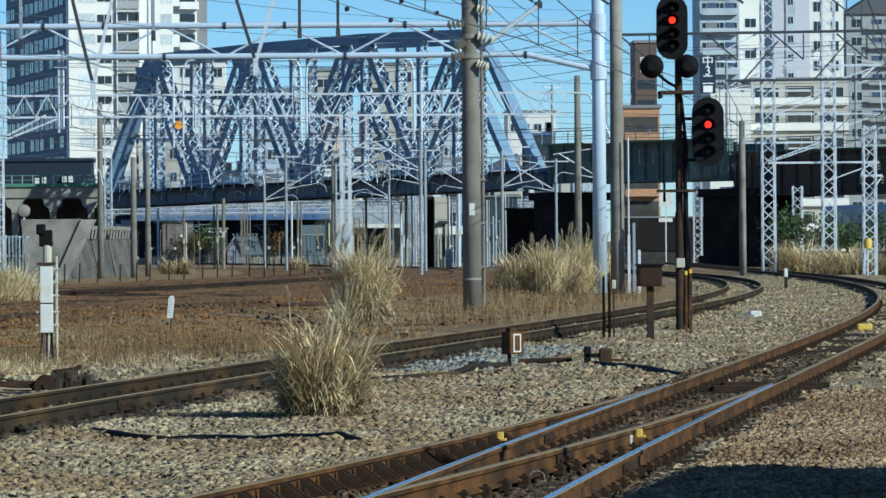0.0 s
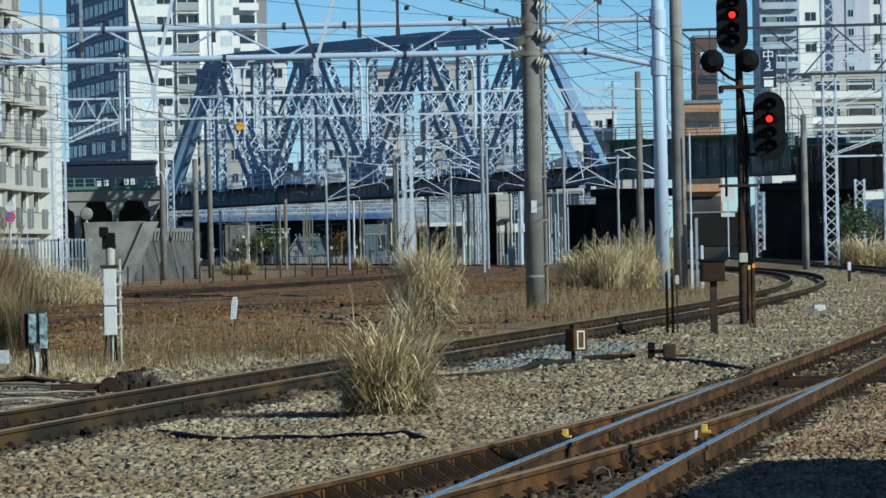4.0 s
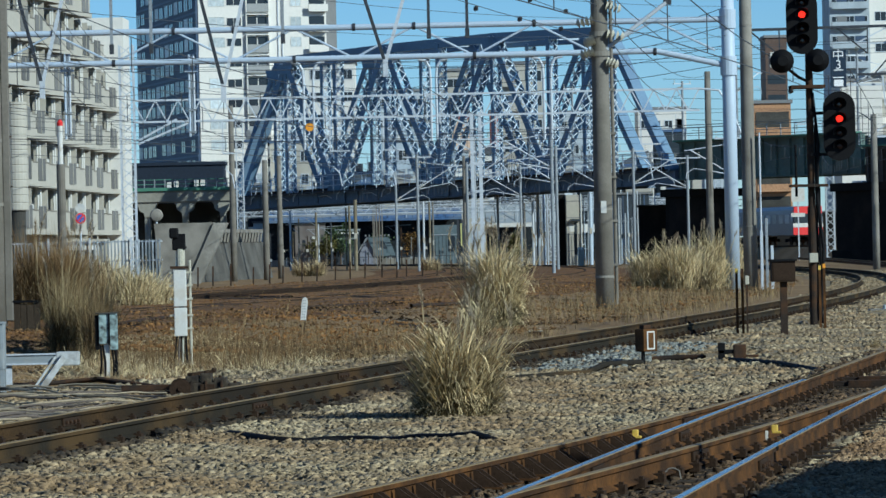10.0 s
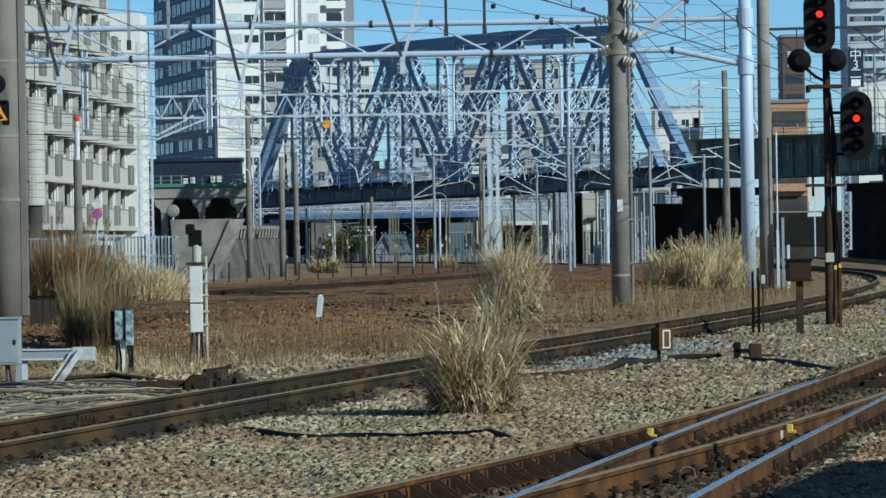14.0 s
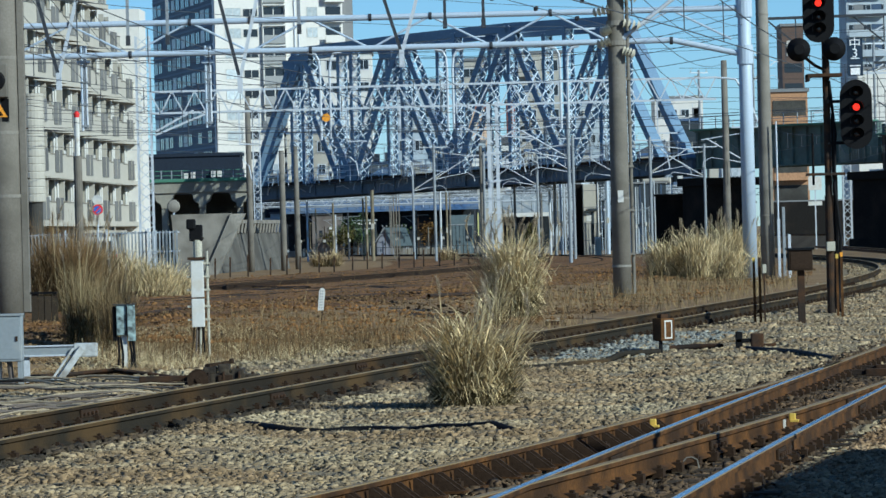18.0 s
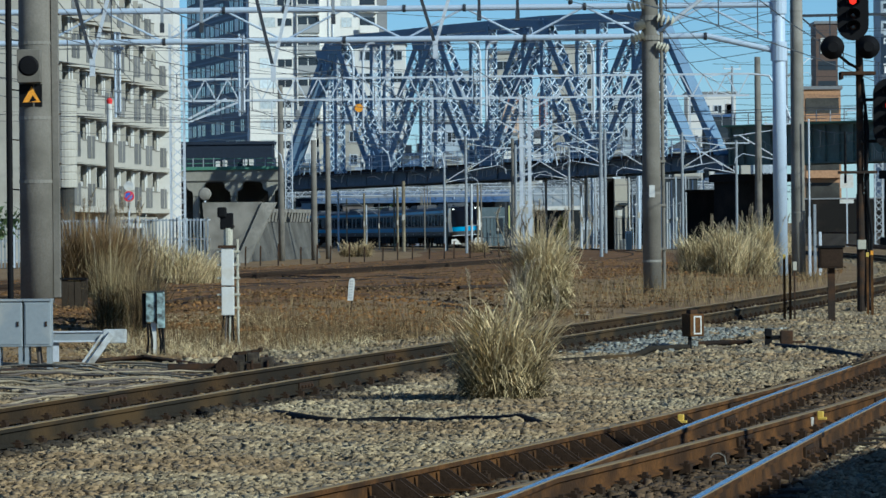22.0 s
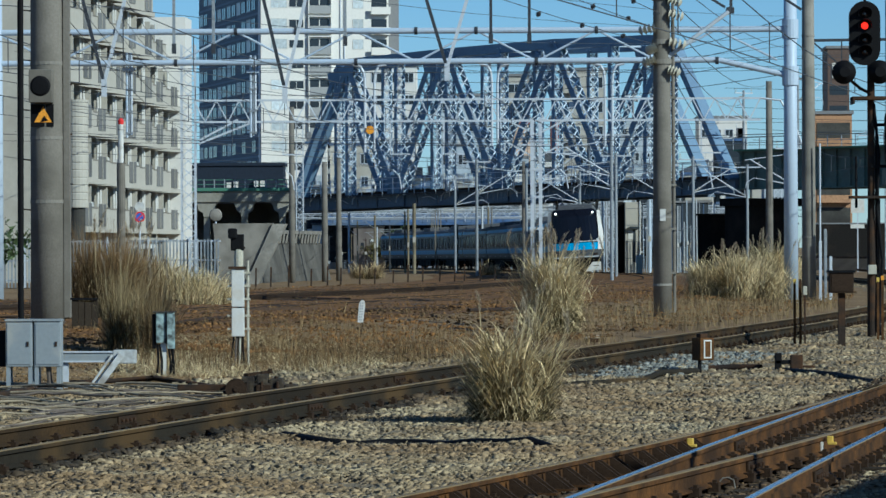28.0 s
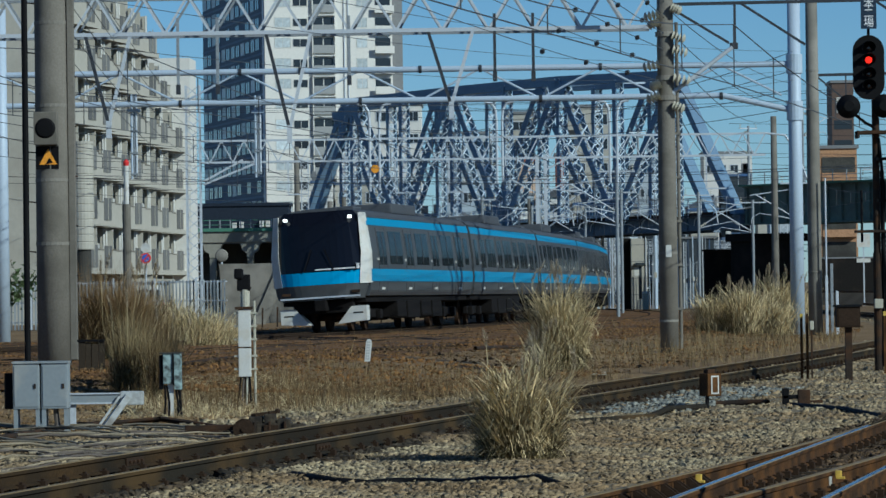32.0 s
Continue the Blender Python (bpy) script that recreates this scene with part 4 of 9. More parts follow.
def build_apartments():
    """Apartment block that runs along the line: saw-tooth balconies, bright core at its far end."""
    ab = thing("apartment_block", pose(-22.9, 268, -0.6, 0, 0, math.degrees(math.atan2(-1.0, -0.03))), "cream concrete apartment block with rows of saw-tooth balconies", "building")
    # local x runs along the front towards the camera, local y out of the front
    bay, n_bay, H, H1 = 7.4, 7, 21.0, 16.4
    L = bay * n_bay
    low = 2 * bay
    part("wall", boxes((low, -11, 0, L, 0, H)), M_CREAM, ab)
    part("low_wing", boxes((0, -11, 0, low - 0.002, 0, H1)), M_CREAM, ab)
    part("end_core", boxes((-4.0, -11, 0, -0.004, 2.35, 17.8)), M_WHITEWALL, ab, "bright white stair core")
    part("parapet_cap", boxes((low, -0.25, H, L, 0.3, H + 0.35), bevel=0.03), M_CREAM, ab)
    far, near = 1.85, 0.8

    def lip(x):
        return far + (near - far) * x / bay

    slab = mesh_of(plate([(0, 0), (0, far + 0.12), (0.3, far + 0.16), (bay, near + 0.05), (bay, 0)], -0.28, 0.0), "balcony", M_CREAM)
    para = mesh_of(plate([(0, far - 0.12), (0, far), (bay, near), (bay, near - 0.12)], 0.004, 1.08), "parapet", M_CREAM)
    cheek = mesh_of(boxes((0.0, 0.0, 0.004, 0.12, far - 0.125, 1.08)), "parapet_cheek", M_CREAM)
    cope = mesh_of(plate([(0, far - 0.15), (0, far + 0.03), (bay, near + 0.03), (bay, near - 0.15)], 1.084, 1.15), "coping", M_CONC)
    grille = mesh_of(plate([(0, lip(0) + 0.005), (0, lip(0) + 0.05), (1.5, lip(1.5) + 0.05), (1.5, lip(1.5) + 0.005)], 0.06, 1.35), "railing_panel", M_GRILLE)
    bar_ = mesh_of(boxes((-0.03, 0.0, 0.06, 0.03, 0.03, 1.5)), "railing_bar", M_CREAM)
    fin = mesh_of(boxes((-0.08, 0.0, 0.004, 0.08, 1.25, 2.42)), "partition", M_CREAM)
    pipe = mesh_of(tubes([((0, 0, 0), (0, 0, 2.42))], 0.07, 8), "drain_pipe", M_WHITE)
    door = mesh_of(boxes((-1.2, 0.003, 0.05, 1.2, 0.03, 2.2)), "balcony_door", M_WINDOW)
    frame_ = mesh_of(boxes((-1.28, 0.003, 0.02, -1.2, 0.05, 2.26), (1.2, 0.003, 0.02, 1.28, 0.05, 2.26), (-1.2, 0.003, 2.2, 1.2, 0.05, 2.26), (-0.04, 0.031, 0.05, 0.04, 0.05, 2.2)), "door_frame", M_GREYSTEEL)
    unit = mesh_of(boxes((-0.4, 0.0, 0, 0.4, 0.3, 0.6), bevel=0.03), "air_conditioner", M_WHITE)
    rng = random.Random(3)
    for f in range(7):
        z = 3.35 + 2.77 * f
        for k in range(n_bay):
            if (f >= 4 and k < 1) or (f >= 5 and k < 2) or z + 1.5 > H:
                continue
            b = part("balcony", slab, None, ab, m=pose(bay * k, 0, z))
            part("parapet", para, None, b)
            part("parapet_cheek", cheek, None, b)
            part("coping", cope, None, b)
            g = part("railing_panel", grille, None, b, "dark grey railing panel", m=pose(0.5 + 0.5 * (k % 2), -0.16 * (0.5 + 0.5 * (k % 2)) * 0.9, 0))
            part("railing_bar", bar_, None, g, m=pose(0.75, lip(0.75) + 0.052, 0))
            part("partition", fin, None, b, m=pose(0.2, 0, 0))
            part("partition", fin, None, b, m=pose(bay * 0.52, 0, 0))
            part("drain_pipe", pipe, None, b, m=pose(0.55, 1.2, 0.004))
            part("drain_pipe", pipe, None, b, m=pose(bay * 0.6, 0.9, 0.004))
            for u in (0.27, 0.78):
                dr = part("balcony_door", door, None, b, m=pose(bay * u, 0, 0))
                part("door_frame", frame_, None, dr)
            if rng.random() < 0.5:
                part("air_conditioner", unit, None, b, "white air-conditioner unit", m=pose(1.2, 0.7, 0.9))
    part("rooftop_tank_room", boxes((20, -9, H, 30, -2, H + 3.2), bevel=0.05), M_CREAM, ab)
    # dark sheet laid on the wall as the open ground floor's shade
    part("ground_floor_shade", boxes((1.0, 0.003, 0.2, L - 1, 0.04, 2.6)), M_STAINSHADE, ab, "dark sheet for the shade of the open ground floor")
    for k in range(9):
        part("column", boxes((0.3 + 6 * k, 0.6, 0, 0.9 + 6 * k, 1.1, 3.0)), M_CREAM, ab)
    part("entrance_canopy", boxes((4, 0.0, 2.62, 30, 1.6, 2.8), bevel=0.03), M_CREAM, ab)


M_GRILLE = mat("dark_railing_panel", (0.16, 0.16, 0.155), 0.6, fine=20, coarse=1.5, bump=0.1, var=0.25, spread=0.25)
build_apartments()
RT = thing("stair_tower", (-0.1042 * 210, 210, -0.5), "ribbed pale concrete round tower beside the apartment block", "stair tower")
part("core", lathe([(0.42, 0.0), (0.42, 4.2)], 20), M_STAINSHADE, RT, "dark lower core")
for k in range(14):
    part("ring", lathe([(0.56, 4.2 + 0.4 * k + 0.004), (0.585, 4.2 + 0.4 * k + 0.05), (0.585, 4.2 + 0.4 * k + 0.36), (0.56, 4.2 + 0.4 * k + 0.4)], 20), M_CREAM, RT, smooth=False)
part("cap", lathe([(0.61, 9.81), (0.61, 9.95)], 20), M_CREAM, RT)


def block(name, x, y, w, d, h, rz, wall, label, cols=0, rows=0, ww=1.4, wh=1.3, pane=None, z0=-1.2, roof=None, bal=()):
    b = thing(name, pose(x, y, z0, 0, 0, rz), label, "building", "distant buildings")
    part("wall", boxes((0, 0, 0, w, d, h)), wall, b)
    part("roof", boxes((-0.2, -0.2, h, w + 0.2, d + 0.2, h + 0.35)), roof or M_GREYWALL, b)
    if cols:
        us = [w * (k + 0.5) / cols for k in range(cols)]
        vs = [h - (h * (k + 0.5) / rows) for k in range(rows)]
        window_grid(b, front_face(0), us, vs, ww, wh, pane or M_WINDOW, M_GALV)
        # stacked balconies over part of the front
        for u0, u1 in bal:
            for v in vs:
                bl = part("balcony", boxes((u0 * w, -1.0, v - 1.35, u1 * w, 0, v - 1.2), (u0 * w, -1.0, v - 1.2, u1 * w, -0.9, v - 0.25)), wall, b)
                n = max(1, round((u1 - u0) * w / 2.6))
                s = (u1 - u0) * w / n
                for k in range(n):
                    # no hollow here: a dark panel on the wall gives the balcony's shade
                    part("recess_shade", boxes((u0 * w + s * k + 0.3 * s, -0.09, v - 1.2, u0 * w + s * (k + 0.85), -0.07, v + 0.7)), M_BLUEWALL if (k + int(v)) % 3 else M_GREYWALL, bl)
    return b


# the town behind the bridge
M_ROOFGREY = mat("dark_roof_sheet", (0.09, 0.095, 0.105), 0.7, fine=4, coarse=0.5, bump=0.1, var=0.25)
M_PALEBLUE = mat("pale_blue_wall", (0.42, 0.48, 0.53), 0.7, fine=4, coarse=0.3, bump=0.05, var=0.08, dirt=(0.32, 0.37, 0.41), dirt_amount=0.25)
M_LILAC = mat("lilac_grey_tiles", (0.47, 0.47, 0.53), 0.7, fine=4, coarse=0.2, bump=0.05, var=0.07)
M_BROWNTILE = mat("brown_tiles", (0.11, 0.075, 0.06), 0.7, fine=4, coarse=0.3, bump=0.05, var=0.15)
block("office_block", -18.56, 540, 8.7, 9, 27.3, 0, M_WHITEWALL, "white block with dark windows behind the bridge", 4, 9, 1.3, 1.2)
block("office_block", 1.35, 512, 4.0, 9, 24.7, 0, M_CREAM, "cream block with dark window bands behind the bridge", 1, 8, 2.9, 1.0)
block("office_block", 9.18, 502, 5.72, 9, 25.0, 0, M_CREAM, "cream mid-rise block with dark windows behind the bridge", 2, 8, 1.9, 1.3, bal=((0.05, 0.45),))
block("peach_house", 2.9, 482, 2.3, 9, 17.6, 0, M_PEACH, "peach-coloured block with a red roof edge behind the bridge", 0, 0, roof=M_REDBRICK)
block("brick_house", 7.6, 483, 0.95, 9, 18.3, 0, M_REDBRICK, "narrow red brick block behind the bridge", 0, 0)
block("office_block", 26.65, 502, 6.1, 9, 18.8, 0, M_WHITEWALL, "white block with roof tanks beside the bridge", 4, 5, 0.9, 0.9)
block("office_block", 17.5, 530, 7.0, 9, 19.5, 0, M_PALEBLUE, "pale blue-grey block behind the bridge", 5, 6, 0.9, 1.0)
block("office_block", -7.5, 560, 7.6, 9, 24.0, 0, M_PALEBLUE, "pale grey block behind the bridge", 4, 8, 1.2, 1.0)


def town_house(x, y, w, h, d, wall, roof, seed, label):
    """A small town building: walls, roof, window rows, roof clutter and a lower annex."""
    rng = random.Random(seed)
    b = thing("town_house", pose(x, y, -1.2), label, "building", "town houses")
    part("wall", boxes((0, 0, 0, w, d, h)), wall, b)
    if rng.random() < 0.35:
        part("roof", prism([(-0.25, h), (w * 0.5, h + 0.28 * w), (w + 0.25, h), (w + 0.25, h - 0.15), (-0.25, h - 0.15)], -0.3, d), roof, b)
    else:
        part("roof", boxes((-0.12, -0.12, h, w + 0.12, d, h + 0.3)), roof, b)
        for _ in range(3):
            a = rng.random() * (w - 0.8)
            part("roof_unit", boxes((a, 0.3, h + 0.3, a + 0.4 + 0.5 * rng.random(), 1.2, h + 0.7 + 0.9 * rng.random()), bevel=0.03), rng.choice((M_WHITE, M_GALV, M_GREYWALL)), b)
        part("aerial", tubes([((w * 0.7, 0.5, h), (w * 0.7, 0.5, h + 2.2))], 0.04, 5), M_GALV, b)
    nf = max(1, int(h / 2.8))
    if rng.random() < 0.4:
        for f in range(nf):
            z = h - 2.0 - 2.8 * f
            bl = part("balcony", boxes((0.1, -0.7, z - 0.9, w - 0.1, 0, z - 0.78), (0.1, -0.7, z - 0.78, w - 0.1, -0.62, z + 0.05)), rng.choice((wall, M_WHITEWALL)), b)
            part("window_band", boxes((0.25, -0.03, z - 0.7, w - 0.25, -0.004, z + 1.0)), M_WINDOW, bl)
    else:
        n = max(1, int(w / 1.6))
        window_grid(b, front_face(0), [w * (k + 0.5) / n for k in range(n)], [h - 1.6 - 2.8 * f for f in range(nf)], 0.5 * w / n, 1.15, rng.choice((M_WINDOW, M_WINDOW, M_WINPALE)), M_GALV)
    if rng.random() < 0.6:
        part("annex", boxes((w * 0.3, -1.5, 0, w * 0.95, -0.004, h * 0.55)), rng.choice((M_GREYWALL, M_CREAM, M_PALEBLUE)), b)
        part("annex_roof", boxes((w * 0.25, -1.7, h * 0.55, w, -0.004, h * 0.55 + 0.2)), M_ROOFGREY, b)


rngt = random.Random(91)
for row, (y0, x, x1, lo, hi) in enumerate(((446, -21.0, 33.0, 6.6, 11.0), (474, -22.0, 35.0, 10.0, 15.5))):
    while x < x1:
        w = 2.2 + 3.0 * rngt.random()
        wall, kind_ = rngt.choice(((M_DARKWALL, "dark grey") if row == 0 else (M_WHITEWALL, "white"), (M_DARKWALL, "dark grey") if row == 0 else (M_WHITEWALL, "white"), (M_PALEBLUE, "pale blue-grey"), (M_GREYWALL, "grey"), (M_CREAM, "cream"), (M_DARKWALL, "dark grey")))
        town_house(x, y0 + 8 * rngt.random(), w, lo + (hi - lo) * rngt.random(), 5.0, wall, rngt.choice((M_ROOFGREY, M_GREYWALL, M_ROOFBLUE)), int(x * 7) + row, kind_ + " town building crowded behind the bridge")
        x += w + 0.25 + 0.5 * rngt.random()

OH = block("orange_house", 34.6, 420, 3.9, 8, 16.6, 0, M_ORANGE, "orange brick house with deep balconies beyond the bridge", 1, 5, 2.4, 1.2)
for k in range(5):
    bl = part("balcony", boxes((0.1, -1.1, 1.2 + 3.0 * k, 3.8, 0, 1.35 + 3.0 * k), (0.1, -1.1, 1.35 + 3.0 * k, 3.8, -1.02, 2.0 + 3.0 * k)), M_ORANGE, OH)
    # flat dark panel painted as the shade of the deep balcony
    part("balcony_shade", boxes((0.2, -0.09, 1.4 + 3.0 * k, 3.7, -0.07, 3.7 + 3.0 * k)), M_STAINSHADE, bl)
BH = block("brown_tower", 44.5, 520, 2.84, 8, 28.5, 0, M_BROWNTILE, "narrow dark brown tower with a white sign", 0, 0)
for k in range(9):
    part("window_band", boxes((0.25, -0.03, 1.6 + 2.6 * k, 2.6, -0.004, 2.8 + 2.6 * k)), M_WINDOW, BH)
part("roof_sign", boxes((0.6, -0.15, 24.6, 2.5, -0.004, 26.6)), M_WHITE, BH, "white sign with round marks")
for k in range(3):
    part("sign_mark", lathe([(0.22, 0), (0.22, 0.03)], 14), M_ROOFGREY, BH, m=pose(1.0 + 0.55 * k, -0.155, 25.6, 90))
block("banded_tower", 65.3, 640, 6.44, 12, 45.0, 0, M_PALEBLUE, "pale grey high-rise with dark recessed balconies", 3, 14, 1.4, 1.3, bal=((0.05, 0.95),))
block("white_tower", 72.4, 650, 4.58, 12, 45.7, 0, M_WHITEWALL, "slim white high-rise with few windows", 1, 9, 1.8, 1.4)
LT = block("lilac_tower", 80.71, 670, 6.37, 12, 47.0, 0, M_LILAC, "lilac-grey high-rise with a pale centre band", 0, 0)
part("pale_band", boxes((2.3, -0.25, 0, 3.9, -0.004, 47.0)), M_PALEBLUE, LT)
window_grid(LT, front_face(-0.26), (3.1,), [46 - 3.2 * k for k in range(9)], 0.9, 1.2, M_WINDOW, M_GALV)
block("white_tower", 89.5, 690, 6.16, 12, 48.2, 0, M_WHITEWALL, "white high-rise with two window columns", 2, 14, 1.3, 1.7)
ET = block("dark_block", 100.3, 720, 11.3, 12, 43.4, 0, M_BALCGREY, "grey apartment block with stacked balconies under a sloping roof", 3, 13, 1.9, 1.5, bal=((0.35, 0.98),))
part("sloping_roof", prism([(-0.5, 43.4), (11.8, 43.4), (11.8, 45.1), (4.2, 46.5)], -0.5, 12), M_ROOFGREY, ET)
block("white_store", 57.4, 550, 5.77, 12, 23.7, 0, M_WHITEWALL, "windowless plain white block behind the signal", 0, 0)
GL = block("banded_office", 64.29, 560, 13.87, 12, 25.1, 0, M_CREAM, "cream low office block with long window bands", 3, 7, 3.4, 1.35)
for k in range(7):
    v = 25.1 * (1 - (k + 0.5) / 7)
    part("parapet_band", boxes((0, -0.6, v - 1.85, 13.9, -0.004, v - 0.8)), M_WHITEWALL, GL)
    # dark panels on the front imitate shaded recesses between the bands
    part("dark_recess", boxes((5.0, -0.05, v - 0.78, 9.0, -0.03, v + 0.9)), M_STAINSHADE, GL)
part("roof_frame", bars([((x, 1, 25.4), (x, 1, 28.0)) for x in (1, 4, 7, 10, 13)] + [((1, 1, 28.0), (13, 1, 28.0)), ((1, 1, 26.8), (13, 1, 26.8))], 0.14), M_GALV, GL)

M_NAVY = mat("navy_cladding", (0.018, 0.026, 0.042), 0.8, fine=3, coarse=0.3, bump=0.05, var=0.15, spec=0.2)
PD = block("podium", -36.0, 449, 12.6, 6, 12.0, 0, M_NAVY, "dark navy low podium at the foot of the tower", 0, 0, roof=M_NAVY)
for x, z in ((6.2, 9.4), (7.0, 9.5), (9.3, 9.6), (10.0, 9.6), (9.5, 7.9), (10.4, 7.9)):
    part("wall_unit", boxes((x, -0.5, z, x + 0.5, -0.004, z + 0.7), bevel=0.04), M_WHITE, PD, "white wall-mounted unit")
part("ledge", boxes((5.5, -0.7, 8.9, 12.6, -0.004, 9.1)), M_GREYWALL, PD)
block("station_building", -22.317, 470, 48, 4, 5.6, 0, M_DARKWALL, "long low slate-grey station building under the bridge", 16, 1, 1.3, 1.0)


# ---- grass ----
def blades(count, place, tall, spread, width, rng, curl=0.5, seg=4, up=1.0):
    """Tapering bent ribbons. place(rng) gives the foot and the way it leans."""
    vs, fs = [], []
    for _ in range(count):
        x, y, z, lx, ly, *k = place(rng)
        h = tall * (0.55 + 0.5 * rng.random()) * (k[0] if k else 1.0)
        a = rng.random() * 6.283
        lean = spread * (0.3 + rng.random())
        dx, dy = lx * lean + 0.25 * (rng.random() - 0.5), ly * lean + 0.25 * (rng.random() - 0.5)
        wx, wy = math.cos(a) * width * (0.6 + 0.8 * rng.random()), math.sin(a) * width
        b = len(vs)
        for k in range(seg + 1):
            t = k / seg
            o = t + curl * t * t
            px, py = x + dx * h * o, y + dy * h * o
            pz = z + h * (t - 0.35 * lean * t * t) * up
            w = 1 - 0.85 * t
            vs.append((px - wx * w, py - wy * w, pz))
            vs.append((px + wx * w, py + wy * w, pz))
        for k in range(seg):
            i = b + 2 * k
            fs.append((i, i + 1, i + 3, i + 2))
    return vs, fs


def leafy(count, place, tall, reach, width, rng, low=0.0, high=0.6, seg=5):
    """Blades that spring from the stalks at all heights, rise outwards, bend over and hang."""
    vs, fs = [], []
    for _ in range(count):
        x, y, z, lx, ly, k = place(rng)
        z0 = tall * k * (low + (high - low) * rng.random() ** 1.3)
        x, y = x + lx * 0.22 * z0, y + ly * 0.22 * z0
        n = tall * reach * (0.45 + 0.75 * rng.random())
        a = math.atan2(ly + 1.1 * (rng.random() - 0.5), lx + 1.1 * (rng.random() - 0.5))
        rise, drop = 0.7 + 0.7 * rng.random(), 0.25 + 0.85 * rng.random()
        wa = a + 1.57 + 0.9 * (rng.random() - 0.5)
        w0 = width * (0.6 + 0.8 * rng.random())
        b = len(vs)
        for j in range(seg + 1):
            t = j / seg
            px, py = x + math.cos(a) * n * 0.75 * t, y + math.sin(a) * n * 0.75 * t
            pz = max(0.0, z0 + n * (rise * t - drop * t ** 2.2))
            w = w0 * (1 - 0.85 * t)
            vs.append((px - math.cos(wa) * w, py - math.sin(wa) * w, pz))
            vs.append((px + math.cos(wa) * w, py + math.sin(wa) * w, pz))
        for j in range(seg):
            i = b + 2 * j
            fs.append((i, i + 1, i + 3, i + 2))
    return vs, fs


def clump(name, x, y, r, tall, count, label, material, seed, width=0.006, plumes=0, spread=0.45, ry=None, dark=M_GRASSDARK, stalk=None, reeds=0.3, leaf=1.5, reach=0.42, high=0.62):
    """A pampas clump: thin upright stalks, a mass of arching blades, dark foot blades for the shade inside, feathery
    plumes.
    """
    rng = random.Random(seed)
    z0 = ground_z(x, y)
    c = thing(name, (x, y, z0 - 0.04), label, "grass clump", "pampas clumps")

    tufts = []
    for _ in range(16):
        a, q = rng.random() * 6.283, math.sqrt(rng.random())
        tufts.append((math.cos(a) * q, math.sin(a) * q, rng.gauss(0, 0.3), rng.gauss(0, 0.3), 0.72 + 0.4 * rng.random()))

    def foot(g):
        ex, ey, tx, ty, k = tufts[int(g.random() * 16)]
        jx, jy = g.gauss(0, 0.2), g.gauss(0, 0.2)
        return (ex + jx) * r * 0.7, (ey + jy) * (ry or r) * 0.7, 0.0, ex * 0.8 + tx + jx, ey * 0.8 + ty + jy, k

    for nm, (vs, fs), mt in (
        ("reed", blades(int(count * reeds), foot, tall * 0.95, spread * 0.35, width * 0.55, rng, 0.4, 5), stalk or material),
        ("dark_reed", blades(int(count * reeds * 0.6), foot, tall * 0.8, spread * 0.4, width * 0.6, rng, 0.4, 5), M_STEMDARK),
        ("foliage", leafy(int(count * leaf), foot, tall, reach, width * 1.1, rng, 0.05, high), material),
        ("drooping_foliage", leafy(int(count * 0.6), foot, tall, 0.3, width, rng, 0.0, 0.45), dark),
        # olive blades at the foot carry the clump's inner shade in their colour
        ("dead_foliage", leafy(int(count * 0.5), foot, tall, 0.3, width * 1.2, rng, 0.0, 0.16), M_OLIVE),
    ):
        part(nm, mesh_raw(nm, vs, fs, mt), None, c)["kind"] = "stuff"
    for _ in range(plumes):
        fx, fy, _z, lx, ly, _k = foot(rng)
        h = tall * (0.8 + 0.25 * rng.random())
        tx, ty = fx + lx * 0.25 * h + 0.1 * rng.random(), fy + ly * 0.2 * h
        st = part("plume_stalk", path_tube([(fx, fy, 0), ((fx + tx) / 2 - 0.02, (fy + ty) / 2, h * 0.55), (tx, ty, h)], 0.004 * (width / 0.006), 4), M_GRASSTAN, c)
        vs, fs = [], []
        L = tall * (0.16 + 0.08 * rng.random())
        bend = rng.uniform(-0.3, 0.5)
        for k in range(150):
            t = rng.random()
            a = rng.random() * 6.283
            w = 0.2 * L * math.sin(math.pi * min(1, t * 0.85 + 0.12)) + 0.006
            bx, by, bz = tx + bend * L * t * t, ty, h + L * (t - 0.1)
            ox, oy = math.cos(a) * w, math.sin(a) * w
            i = len(vs)
            vs += [(bx - oy * 0.07, by + ox * 0.07, bz), (bx + oy * 0.07, by - ox * 0.07, bz), (bx + ox + 0.3 * bend * w, by + oy, bz + 0.16 * L)]
            fs.append((i, i + 1, i + 2))
        part("plume", mesh_raw("plume", vs, fs, M_PLUME), None, st)
    return c


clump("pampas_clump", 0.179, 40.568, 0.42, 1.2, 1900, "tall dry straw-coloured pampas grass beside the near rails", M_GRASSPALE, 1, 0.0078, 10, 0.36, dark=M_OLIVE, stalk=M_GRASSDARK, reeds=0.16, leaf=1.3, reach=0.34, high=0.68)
clump("pampas_clump", 1.228, 78.602, 0.44, 1.85, 2400, "tall dry pampas grass on the edge of the main lines", M_GRASSTAN, 2, 0.0095, 26, 0.26, dark=M_GRASSDARK, reeds=0.35, leaf=1.2, reach=0.26, high=0.75)
clump("pampas_clump", 0.769, 72.62, 0.25, 1.0, 160, "thin pampas stalks with pale plumes", M_GRASSTAN, 32, 0.006, 7, 0.25)
clump("pampas_clump", 6.956, 125.224, 1.0, 1.5, 1700, "bushy straw-yellow pampas grass by the pole", M_GRASSTAN, 3, 0.012, 8, dark=M_GRASS)
